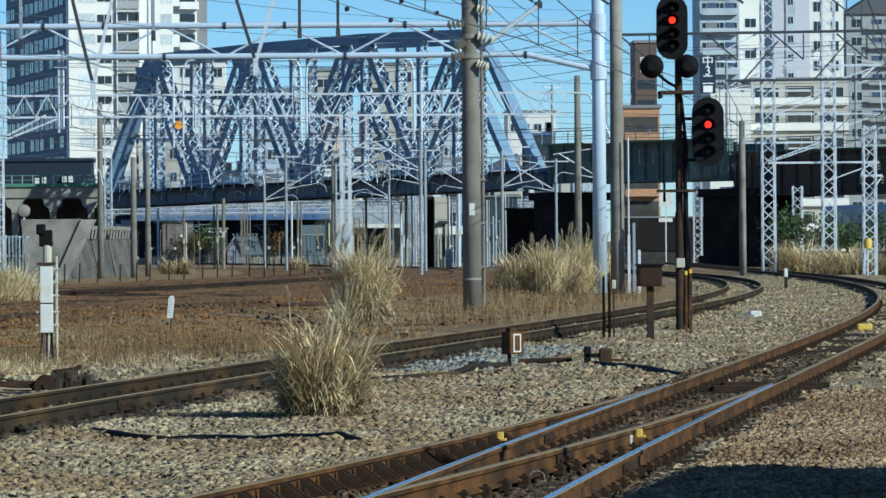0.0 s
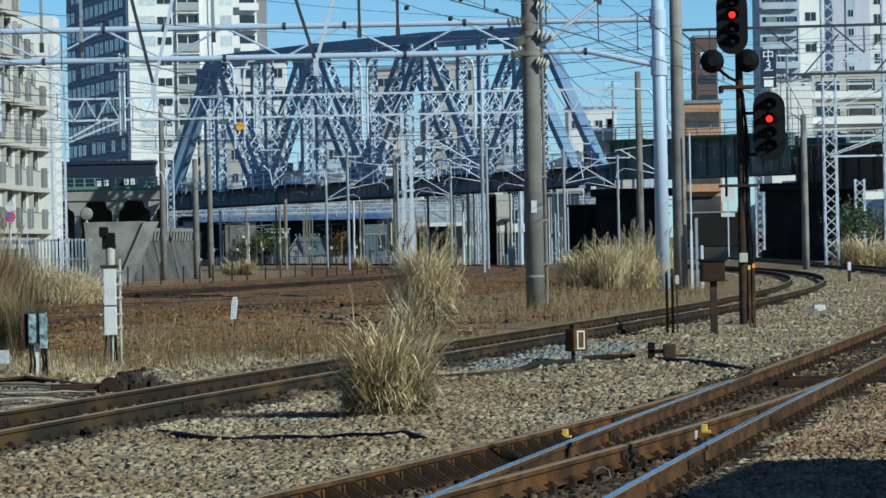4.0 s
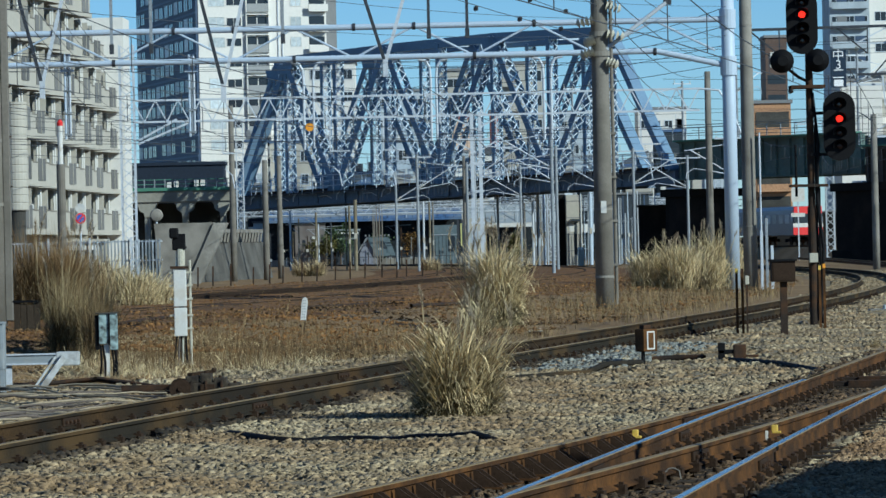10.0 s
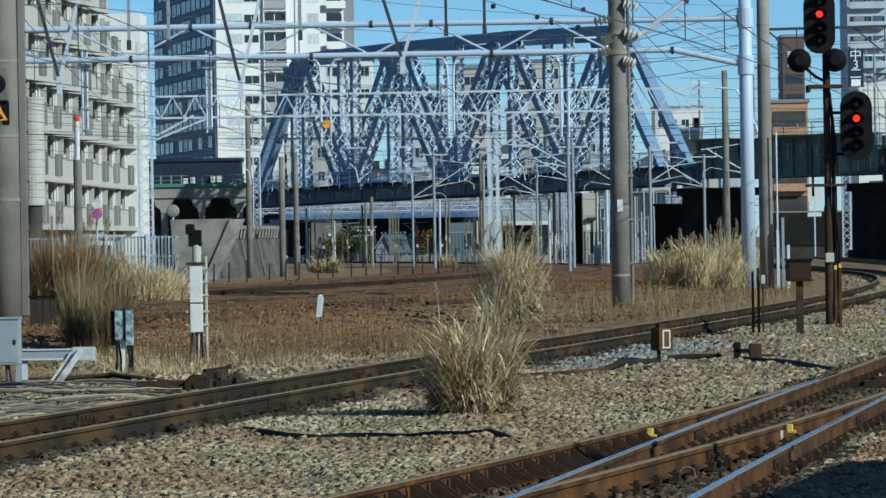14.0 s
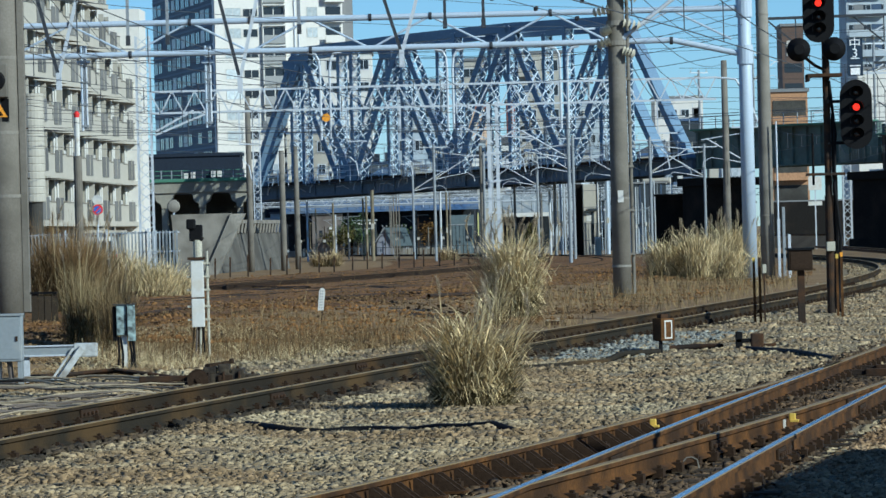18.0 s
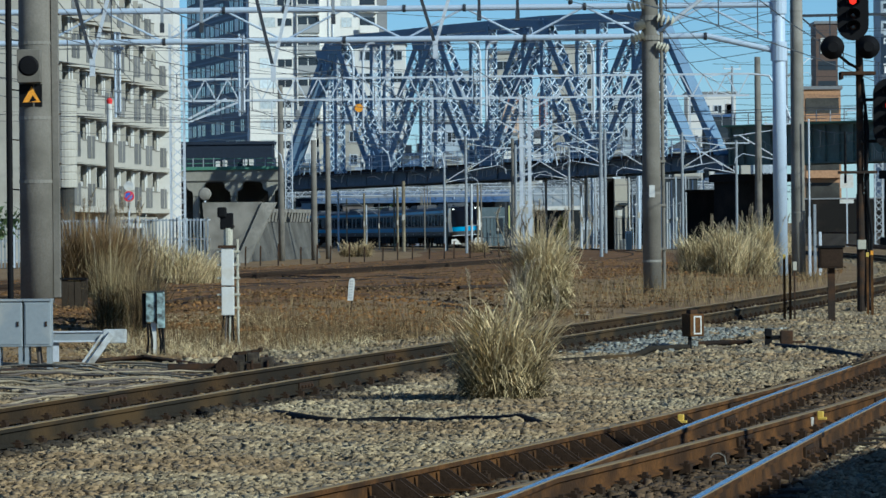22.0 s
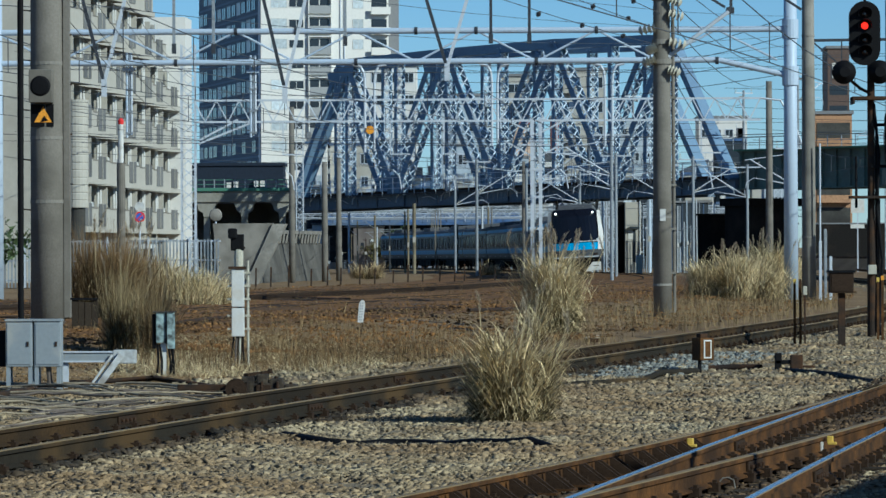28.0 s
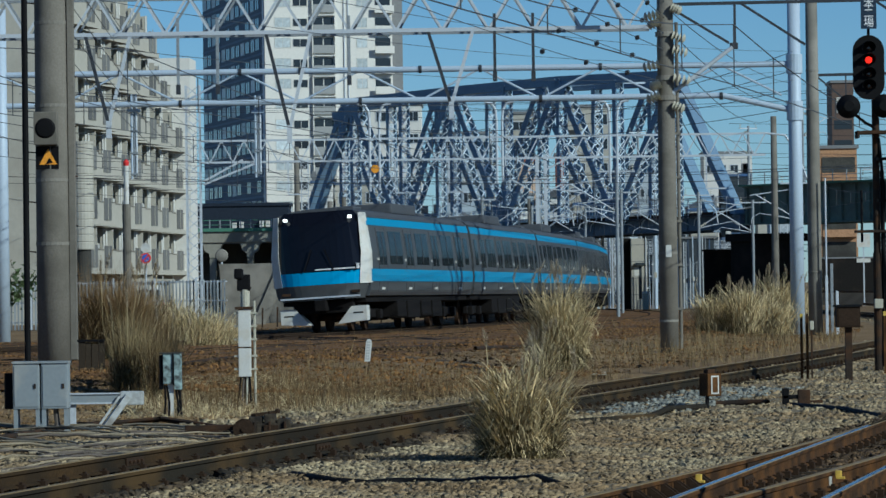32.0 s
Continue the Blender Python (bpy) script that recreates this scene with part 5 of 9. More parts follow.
clump("pampas_clump", 8.081, 124.636, 1.3, 1.75, 2600, "broad straw-yellow pampas grass by the steel pole", M_GRASSTAN, 4, 0.012, 12, dark=M_GRASS)
clump("pampas_clump", 9.945, 138.111, 1.0, 2.0, 1800, "tall pale pampas grass at the foot of the steel pole", M_GRASSTAN, 5, 0.013, 10, dark=M_GRASS)
clump("pampas_clump", -7.3, 75, 0.8, 2.0, 2600, "tall dry brown pampas grass behind the cabinets", M_STEM, 6, 0.008, 6, 0.18, dark=M_STEMDARK, stalk=M_STEMBROWN, reeds=1.5, leaf=0.6, reach=0.25)
clump("pampas_clump", -5.75, 62, 0.36, 1.4, 1200, "dead brown pampas grass behind the cabinets", M_STEM, 16, 0.007, 3, 0.24, dark=M_OLIVE, stalk=M_GRASSDARK, reeds=0.9, leaf=0.5, reach=0.22)
clump("pampas_clump", -5.15, 61, 0.3, 1.35, 700, "dry brown reeds beside the verdigris box", M_STEM, 26, 0.007, 2, 0.2, dark=M_STEMDARK, stalk=M_STEM, reeds=1.0, leaf=0.4, reach=0.22)
clump("pampas_clump", -7.2, 79, 0.85, 1.75, 2000, "tall dry pampas grass by the verdigris box", M_GRASS, 7, 0.009, 6, 0.3, dark=M_STEMDARK, stalk=M_STEM, reeds=1.0, leaf=0.8, reach=0.3)
clump("pampas_clump", -7.6, 100, 1.2, 1.1, 1300, "pale dry pampas grass beyond the cabinets", M_GRASSTAN, 17, 0.009, 6, 0.3, dark=M_GRASS, reeds=0.5)
clump("pampas_clump", -8.822, 110, 1.5, 1.2, 1100, "low pale dry grass near the fence", M_GRASSTAN, 8, 0.012, 0)
clump("pampas_clump", -8.452, 100, 1.3, 1.6, 1100, "pale dry grass near the fence", M_GRASSTAN, 18, 0.012, 3)
clump("pampas_clump", -7.528, 245, 1.2, 1.3, 500, "distant dry grass by the retaining wall", M_GRASS, 9, 0.02, 0)
clump("pampas_clump", -0.001, 260, 0.9, 1.2, 300, "distant dry grass under the bridge", M_GRASS, 10, 0.02, 0)
clump("pampas_clump", 24.256, 190, 1.6, 1.9, 1000, "dry grass at the foot of a lattice mast", M_GRASSTAN, 11, 0.017, 0)
clump("pampas_clump", 25.749, 185, 1.7, 1.8, 1000, "dry grass beside the green girders", M_GRASSTAN, 12, 0.017, 0)
clump("pampas_clump", 27.349, 185, 1.4, 1.3, 700, "dark dry grass beside the green girders", M_GRASS, 13, 0.017, 0)
clump("weed_tuft", 6.937, 62.121, 0.1, 0.3, 160, "small dry weed tuft in the ballast", M_GRASS, 14, 0.004, 0)


def weeds(name, count, x_of, y0, y1, tall, width, material, label, seed, spread=0.25):
    rng = random.Random(seed)

    def foot(g):
        y = y0 + (y1 - y0) * g.random()
        x = x_of(y, g.random())
        a = g.random() * 6.283
        k = 0.75 + 0.9 * noise.noise((x * 0.7, y * 0.3, 9)) + 0.3 * g.random()
        return x, y, ground_z(x, y) - 0.03, math.cos(a), math.sin(a), max(0.2, k)

    vs, fs = blades(count, foot, tall, spread, width, rng, 0.3, 3)
    solid(name, mesh_raw(name, vs, fs, material), None, label, "weeds", "stuff")


weeds("withered_weeds", 3000, lambda y, r: max(-0.075 * y, track_a(y) - 8) + (track_a(y) - 2.2 - max(-0.075 * y, track_a(y) - 8)) * r, 60.0, 76.0, 0.36, 0.005, M_STEM, "band of withered brown weed stems beside the track", 21)
weeds("withered_weeds_behind_pole", 1800, lambda y, r: track_a(y) - 2.2 - 4.5 * r, 84.0, 118.0, 0.6, 0.007, M_STEM, "withered brown weed stems round the pole", 22)
weeds("grey_weeds", 2600, lambda y, r: track_a(y) - 3.2 - 3.4 * r, 57.0, 68.0, 0.45, 0.004, M_STEMDARK, "dense grey-brown dead weed stems by the track", 25, 0.15)
weeds("dry_litter", 9000, lambda y, r: max(-VIEW * y, track_a(y) - 9) + (track_a(y) - 1.5 - max(-VIEW * y, track_a(y) - 9)) * r, 36.0, 66.0, 0.17, 0.004, M_GRASS, "straw and dead grass litter", 23, 2.2)
weeds("straw_heap", 5200, lambda y, r: -5.6 + 4.0 * r, 55.5, 68.0, 0.3, 0.005, M_GRASSTAN, "matted pale straw beside the terminal box", 28, 1.6)
weeds("sparse_weeds", 1800, lambda y, r: max(-VIEW * y, track_c(y) - 6) + (track_a(y) - 2.5 - max(-VIEW * y, track_c(y) - 6)) * r, 66.0, 150.0, 0.35, 0.006, M_STEM, "sparse brown weeds on the ballast field", 24)


# ---- overhead line: poles, portals, lattice gantries ----
def concrete_pole(x, y, h, r0, r1, label, bands=(), z=None, m=M_CONCPOLE, steps=False):
    z = ground_z(x, y) - 0.1 if z is None else z
    p = thing("concrete_pole", (x, y, z), label, "pole", "line poles")
    part("shaft", lathe([(r0, 0), (r0 * 0.98, h * 0.3), ((r0 + r1) / 2, h * 0.6), (r1, h)], 20), m, p, smooth=True)
    for b in bands:
        rr = r0 + (r1 - r0) * b / h + 0.012
        part("band", lathe([(rr, b - 0.03), (rr, b + 0.03)], 20), M_CONC, p, "steel strap")
    if steps:
        k = 1.8
        s = 1
        while k < h - 0.5:
            rr = r0 + (r1 - r0) * k / h
            part("step_peg", tubes([((s * rr * 0.95, -0.02, k), (s * (rr + 0.16), -0.02, k + 0.02))], 0.012, 6), M_IRON, p)
            k += 0.45
            s = -s
    return p


def disc_insulators(parent, p, q, n, r=0.09):
    p, q = Vector(p), Vector(q)
    for k in range(n):
        c = p + (q - p) * ((k + 0.5) / n)
        d = (q - p).normalized()
        bm = bmesh.new()
        tube(bm, c - d * 0.02, c + d * 0.03, r, 12, r * 0.45)
        part("insulator", bm, M_INSUL, parent, "cream porcelain insulator")


# the tall concrete pole by track one
MP = concrete_pole(4.348, 99.405, 11.5, 0.235, 0.19, "tall grey concrete catenary pole with straps and insulators", (0.9, 2.6, 4.3, 6.0), steps=False)
part("conduit", tubes([((0.3, 0.08, 0.2), (0.28, 0.06, 8.4))], 0.045, 10), M_CONCPOLE, MP, "grey conduit pipe")
for z in (1.2, 2.3, 3.4, 4.5, 5.6, 6.7, 7.8):
    part("conduit_clamp", boxes((0.15, -0.02, z - 0.03, 0.36, 0.14, z + 0.03)), M_CONC, MP)
part("number_plate", boxes((-0.07, -0.25, 2.5, 0.07, -0.236, 2.8)), M_WHITE, MP)
part("cap_sheath", lathe([(0.21, 7.2), (0.215, 7.9)], 20), M_CONCPOLE, MP, "grey sheath")
for z, a in ((7.0, 0.62), (6.55, -0.5), (8.05, 0.5), (8.4, -0.45), (7.35, -0.6), (7.7, 0.55), (8.75, 0.4), (6.3, 0.45), (6.85, -0.4), (8.6, -0.55)):
    disc_insulators(MP, (0.16 * (1 if a > 0 else -1), -0.22, z), (a, -0.3, z - 0.1), 4, 0.13)
for z in (6.5, 7.0, 8.1):
    part("collar", lathe([(0.25, z - 0.06), (0.25, z + 0.06)], 18), M_CONC, MP, "pale clamp collar")
MPB = -MP.location.z
part("stay_arm", tubes([((0.16, -0.1, 6.32 + MPB), (1.68, -0.1, 7.45 + MPB))], 0.05, 8), M_GALV, MP)
part("bracket_beam", bars([((0.1, 0, 8.55 + MPB), (13.5, 0, 8.65 + MPB))], 0.08), M_DARKSTEEL, MP, "dark outrigger beam")
for x, z in ((0.0, 7.56), (1.91, 7.49), (5.3, 7.5)):
    part("beam_stay", bars([((x, 0, 8.55 + MPB), (x + 1.6, 0, z + MPB))], 0.06), M_DARKSTEEL, MP)
part("beam_hanger", bars([((1.75, 0, 8.55 + MPB), (1.75, 0, 7.5 + MPB))], 0.06), M_DARKSTEEL, MP)
part("hanger_clamp", boxes((1.62, -0.12, 7.4 + MPB, 1.82, 0.06, 7.56 + MPB), bevel=0.02), M_DARKSTEEL, MP)

# the tall pole by the cabinets, with loudspeaker and warning plate
LPX, LPY = -7.994, 71.5
LP = concrete_pole(LPX, LPY, 11.0, 0.31, 0.275, "thick grey concrete pole with loudspeaker and warning sign", (2.4, 3.55, 4.9, 6.4), steps=True)
part("board", boxes((0.3, -0.1, 0.3, 0.42, 0.1, 8.5), bevel=0.01), M_CONCPOLE, LP, "narrow grey cable duct")
spk = part("loudspeaker", boxes((-0.27, -0.55, 4.176, 0.15, -0.24, 4.77), bevel=0.015), M_CONCPOLE, LP, "grey loudspeaker box")
part("speaker_cone", lathe([(0.185, 0), (0.15, 0.03), (0.05, 0.035)], 24), M_BLACK, spk, "round black grille", m=pose(-0.06, -0.551, 4.473, 90))
pl = part("warning_plate", boxes((-0.26, -0.3, 3.745, 0.15, -0.28, 4.155)), M_BLACK, LP, "black plate with an orange triangle")
part("triangle", prism([(-0.2, 3.827), (0.12, 3.827), (-0.04, 4.114)], -0.307, -0.301), M_ORANGEPAINT, pl)
part("triangle_mark", prism([(-0.09, 3.827), (0.05, 3.858), (-0.02, 3.95)], -0.312, -0.308), M_BLACK, pl)
GP = thing("guy_pole", (-8.308, 70, -0.2), "thin black guard pipe beside the concrete pole", "pole", "line poles")
part("pipe", tubes([((0, 0, 0), (0.02, 0, 8.5))], 0.055, 10), M_BLACK, GP)

# portal of two steel pipes between pale blue poles
PY = 125.0
PZ1, PZ0 = 8.403, 7.422
PXR, PXL = 9.525, -15.592
PT = thing("pipe_portal", (0, PY, 0), "pale blue steel portal of two round pipes carrying the overhead line", "portal")
for x, top in ((PXR, 11.0), (PXL, 10.5)):
    part("pole", lathe([(0.225, ground_z(x, PY) - 0.1), (0.215, 5.0), (0.2, top)], 20), M_BLUESTEEL, PT, smooth=True, m=pose(x, 0, 0))
part("upper_pipe", tubes([((PXL, 0, PZ1), (PXR, 0, PZ1))], 0.095, 12), M_BLUESTEEL, PT)
part("lower_pipe", path_tube([(PXL, 0, PZ0), (PXR - 2.3, 0, PZ0 + 0.02), (PXR, 0, PZ0 - 0.5)], 0.095, 12), M_BLUESTEEL, PT)
k = 0
while PXL + 1.9 * (k + 1) < PXR:
    a, b = (PZ1, PZ0) if k % 2 == 0 else (PZ0, PZ1)
    part("web_bar", tubes([((PXL + 1.9 * k, 0, a), (PXL + 1.9 * (k + 1), 0, b))], 0.035, 6), M_BLUESTEEL, PT)
    part("pipe_clamp", lathe([(0.12, -0.05), (0.12, 0.05)], 12), M_DARKSTEEL, PT, m=pose(PXL + 1.9 * k, 0, PZ1 if k % 3 else PZ0, 0, 90, 0))
    k += 1
part("pole_collar", lathe([(0.26, -0.3), (0.26, 0.3)], 16), M_BLUESTEEL, PT, m=pose(PXR, 0, PZ1))
part("pole_collar", lathe([(0.26, -0.3), (0.26, 0.3)], 16), M_BLUESTEEL, PT, m=pose(PXR, 0, PZ0 - 0.5))


def bent_hanger(parent, x, z0, z1, reach, r=0.05, m=M_GALV):
    part("hanger", path_tube([(x - reach, 0, z0), (x - reach * 0.35, 0, z0 - 0.08), (x - reach * 0.08, 0, z0 - 0.35), (x, 0, z0 - 0.9), (x, 0, z1)], r, 8), m, parent)


def warren_beam(parent, x0, x1, y, z0, z1, pitch, r, m, depth=0.0):
    """A shallow lattice beam: two chords and a zigzag; with depth, two such faces joined."""
    for dy in ((0.0,) if not depth else (0.0, depth)):
        for z in (z0, z1):
            part("chord", bars([((x0, y + dy, z), (x1, y + dy, z))], r * 2.2), m, parent)
        n = max(2, round((x1 - x0) / pitch))
        for k in range(n):
            a, b = x0 + (x1 - x0) * k / n, x0 + (x1 - x0) * (k + 1) / n
            mid = (a + b) / 2
            part("lattice_bar", bars([((a, y + dy, z1), (mid, y + dy, z0))], r * 1.3), m, parent)
            part("lattice_bar", bars([((mid, y + dy, z0), (b, y + dy, z1))], r * 1.3), m, parent)


def lattice_mast(parent, x, y, h, w, step, r, m, z=None):
    z = ground_z(x, y) - 0.1 if z is None else z
    posts, segs = lattice(w, h, step, r)
    for p in posts:
        part("mast_leg", bars([p], r * 2), m, parent, m=pose(x, y, z))
    part("mast_lacing", bars(segs, r * 1.2), m, parent, m=pose(x, y, z))["kind"] = "stuff"


# lattice gantry over the main lines
GY = 180.0
GZ1, GZ0 = 8.261, 7.284
GX0, GX1 = -13.432, 12.353
GT = thing("lattice_gantry", (0, GY, 0), "galvanised lattice gantry beam on lattice masts over the main lines", "gantry", "lattice gantries")
warren_beam(GT, GX0, GX1, 0, GZ0, GZ1, 1.05, 0.042, M_GALV)
lattice_mast(GT, GX0 - 0.25, 0, 10.6, 0.62, 0.5, 0.032, M_GALV, z=0.2)
part("end_arm", path_tube([(GX1, 0, GZ1), (GX1 + 0.9, 0, GZ1 - 0.1), (GX1 + 1.5, 0, GZ0 - 0.1), (GX1 + 1.9, 0, GZ0 - 1.2)], 0.05, 8), M_GALV, GT)
part("knee_brace", bars([((GX0 + 0.2, 0, GZ0 - 1.0), (GX0 + 2.6, 0, GZ0 - 0.05)), ((GX0 + 0.2, 0, GZ0 - 0.85), (GX0 + 2.0, 0, GZ0 + 0.1))], 0.09), M_GALV, GT)
for px, r in ((-5.642, -1), (-5.205, 1), (0.142, -1), (0.399, 1), (5.284, -1), (5.618, 1)):
    bent_hanger(GT, px, GZ1 + 1.6, GZ0 - 0.9 - 0.6 * random.random(), 0.55 * -r, 0.06)
for px in (-4.485, -9.37, -2.043, 3.099, 9.654):
    part("dropper", bars([((px, 0, GZ0), (px, 0, GZ0 - 1.5))], 0.07), M_GALV, GT)
    part("cantilever", bars([((px, 0, GZ0 - 1.5), (px + 0.9, 0, GZ0 - 1.5))], 0.06), M_GALV, GT)
    part("steady_arm", path_tube([(px + 0.1, -0.1, GZ0 - 2.2), (px + 0.4, -0.1, GZ0 - 2.5), (px + 0.5, -0.1, GZ0 - 3.1)], 0.03, 6), M_GALV, GT)
part("marker_disc", lathe([(0.19, -0.015), (0.19, 0.015)], 24), M_ORANGEPAINT, GT, "round orange marker", m=pose(-5.408, -0.1, 6.892, 90))

# high lattice gantry from the tall pole, with V-shaped hangers
HY = 101.0
HZ0, HZ1 = 8.099, 9.067
HX0, HX1 = -16.054, 4.056
HG = thing("high_gantry", (0, HY, 0), "grey steel lattice gantry with V-shaped wire hangers", "gantry", "lattice gantries")
# same steel in two tones: front face pale as sunlit, back face greyer
warren_beam(HG, HX0, HX1, 0, HZ0, HZ1, 1.15, 0.045, M_GALV)
warren_beam(HG, HX0, HX1, 1.0, HZ0, HZ1, 1.15, 0.045, M_GREYSTEEL)
for px, tip in ((-1.064, 6.156), (-9.831, 5.796), (-5.208, 5.613)):
    # left arm dark, right arm pale: the sun's side put into colour
    part("v_hanger", bars([((px - 0.58, 0, HZ0), (px, 0, tip))], 0.085), M_DARKSTEEL, HG)
    part("v_hanger", bars([((px + 0.58, 0, HZ0), (px, 0, tip))], 0.085), M_GALV, HG)
    part("hanger_tail", bars([((px, 0, tip + 0.1), (px, 0, tip - 0.35))], 0.13), M_GALV, HG)
for px, z in ((-7.028, 6.784), (0.061, 7.013), (1.042, 7.004), (-8.039, 6.793), (-3.663, 6.972)):
    part("drop_bar", bars([((px, 0, HZ0 + 0.4), (px, 0, z))], 0.075), M_DARKSTEEL if px > -3 else M_GREYSTEEL, HG)
    part("drop_clamp", bars([((px, 0, z), (px, 0, z - 0.25))], 0.11), M_DARKSTEEL, HG)

# other poles
for args in (
    (-10.229, 205, 9.2, 0.17, 0.13, "weathered brown-grey pole by the retaining wall"),
    (-8.947, 215, 6.6, 0.18, 0.14, "weathered brown-grey pole by the retaining wall"),
    (-8.445, 222, 7.0, 0.17, 0.12, "weathered brown-grey pole by the retaining wall"),
    (14.152, 200, 10.2, 0.19, 0.15, "grey concrete pole beyond the grass"),
    (10.49, 130, 12.0, 0.23, 0.19, "tall grey concrete pole with cable ducts", (2.2, 4.4, 6.6, 8.8), None, M_CONC),
    (20.823, 185, 7.4, 0.17, 0.14, "grey concrete pole beside the pier", (), None, M_CONC),
):
    concrete_pole(*args)
OB = thing("outrigger_beam", (10.49, 130, 0), "dark steel outrigger beam with stays on a concrete pole", "beam", "outrigger beams")
part("beam", bars([((-0.1, 0, 8.29), (9.6, 0, 8.29 + 0.1))], 0.09), M_DARKSTEEL, OB)
for x in (0.1, 3.0, 5.2, 7.3):
    part("stay", bars([((x, 0, 8.29), (x + 1.0, 0, 8.29 - 0.85))], 0.05), M_DARKSTEEL, OB)
    part("hanger", bars([((x + 1.0, 0, 8.29 - 0.85), (x + 1.0, 0, 8.29))], 0.04), M_DARKSTEEL, OB)
OB2 = thing("outrigger_beam", (20.823, 189.6, 0), "dark steel cross beam between the lattice masts", "beam", "outrigger beams")
part("beam", bars([((-0.2, 0, 9.12), (9.0, 0, 9.12 + 0.05))], 0.12), M_DARKSTEEL, OB2)
for x in (0.6, 4.0, 6.8):
    part("stay", bars([((x, 0, 9.12), (x + 1.7, 0, 9.12 + 1.9))], 0.07), M_DARKSTEEL, OB2)
    part("hanger", bars([((x + 0.4, 0, 9.12), (x + 0.5, 0, 9.12 - 1.5))], 0.06), M_GALV, OB2)
CD = thing("cable_ducts", (10.828, 129.6, -0.3), "white cable guards on the pole foot", "cable guard")
for k, h in ((0, 2.0), (0.17, 2.4), (0.34, 1.5)):
    part("duct", boxes((k - 0.045, -0.06, 0, k + 0.045, 0.06, h), bevel=0.01), M_GREYSTEEL if k == 0.17 else M_GALV, CD)
part("riser", tubes([((0.0, 0, 2.0), (0.0, 0, 5.2))], 0.03, 8), M_GALV, CD)

SP = thing("steel_post_pair", (2.396, 200, 0), "pair of pale steel channel posts with crossarms", "pole", "line poles")
for dx in (-0.22, 0.2):
    part("channel", boxes((dx - 0.09, -0.09, -0.3, dx + 0.09, 0.09, 8.064)), M_GALV, SP)
for z in (2.4, 4.0, 5.4, 6.8):
    part("tie", boxes((-0.35, -0.11, z, 0.35, 0.11, z + 0.12)), M_GALV, SP)
for z, w in ((6.0, 1.6), (7.2, 1.8)):
    part("crossarm", bars([((-w, 0, z + 0.9), (0, 0, z)), ((w, 0, z + 0.9), (0, 0, z)), ((-w, 0, z + 0.9), (-w, 0, z + 0.3))], 0.08), M_GALV, SP)
part("side_post", tubes([((-0.65, 0.2, -0.3), (-0.65, 0.2, 5.853))], 0.08, 8), M_CONCPOLE, SP)



def free_mast(x, y, h, w, label, arms=()):
    g = thing("lattice_mast", (x, y, ground_z(x, y) - 0.1), label, "mast", "lattice masts")
    lattice_mast(g, 0, 0, h, w, w * 0.9, 0.03 * w / 0.5, M_GALV, z=0)
    for z, a, b in arms:
        part("crossarm", bars([((a, 0, z), (b, 0, z))], 0.1), M_GALV, g)
        part("arm_stay", bars([((a, 0, z), (0, 0, z + 1.0)), ((b, 0, z), (0, 0, z - 0.9))], 0.06), M_GALV, g)
        for x2 in (a, b):
            disc_insulators(g, (x2, 0, z), (x2, 0, z - 0.4), 3, 0.09)


free_mast(22.643, 190, 13.5, 0.6, "pale lattice mast with crossarms beside the pier", ((6.5, -1.5, 2.5), (9.0, -2.5, 3.0), (11.0, -2, 2.2)))
free_mast(26.243, 195, 14.5, 0.62, "pale lattice mast with crossarms by the grass", ((5.6, -3.0, 2.5), (8.0, -2.6, 2.6), (10.4, -2.2, 2.6)))
free_mast(26.091, 180, 7.0, 0.55, "short greenish lattice mast by the grass", ((4.7, -0.4, 0.6),))
free_mast(10.148, 330, 7.0, 0.75, "distant lattice mast under the bridge")
free_mast(23.354, 320, 9.5, 0.6, "distant lattice mast by the pier")
free_mast(32.903, 260, 5.5, 0.6, "distant lattice mast under the girders")
free_mast(30.327, 300, 12.0, 0.6, "distant lattice mast beside the pier", ((8.5, -2, 2), (10.5, -2.4, 2.4)))
free_mast(-11.016, 230, 9.5, 0.4, "thin distant lattice mast by the viaduct")
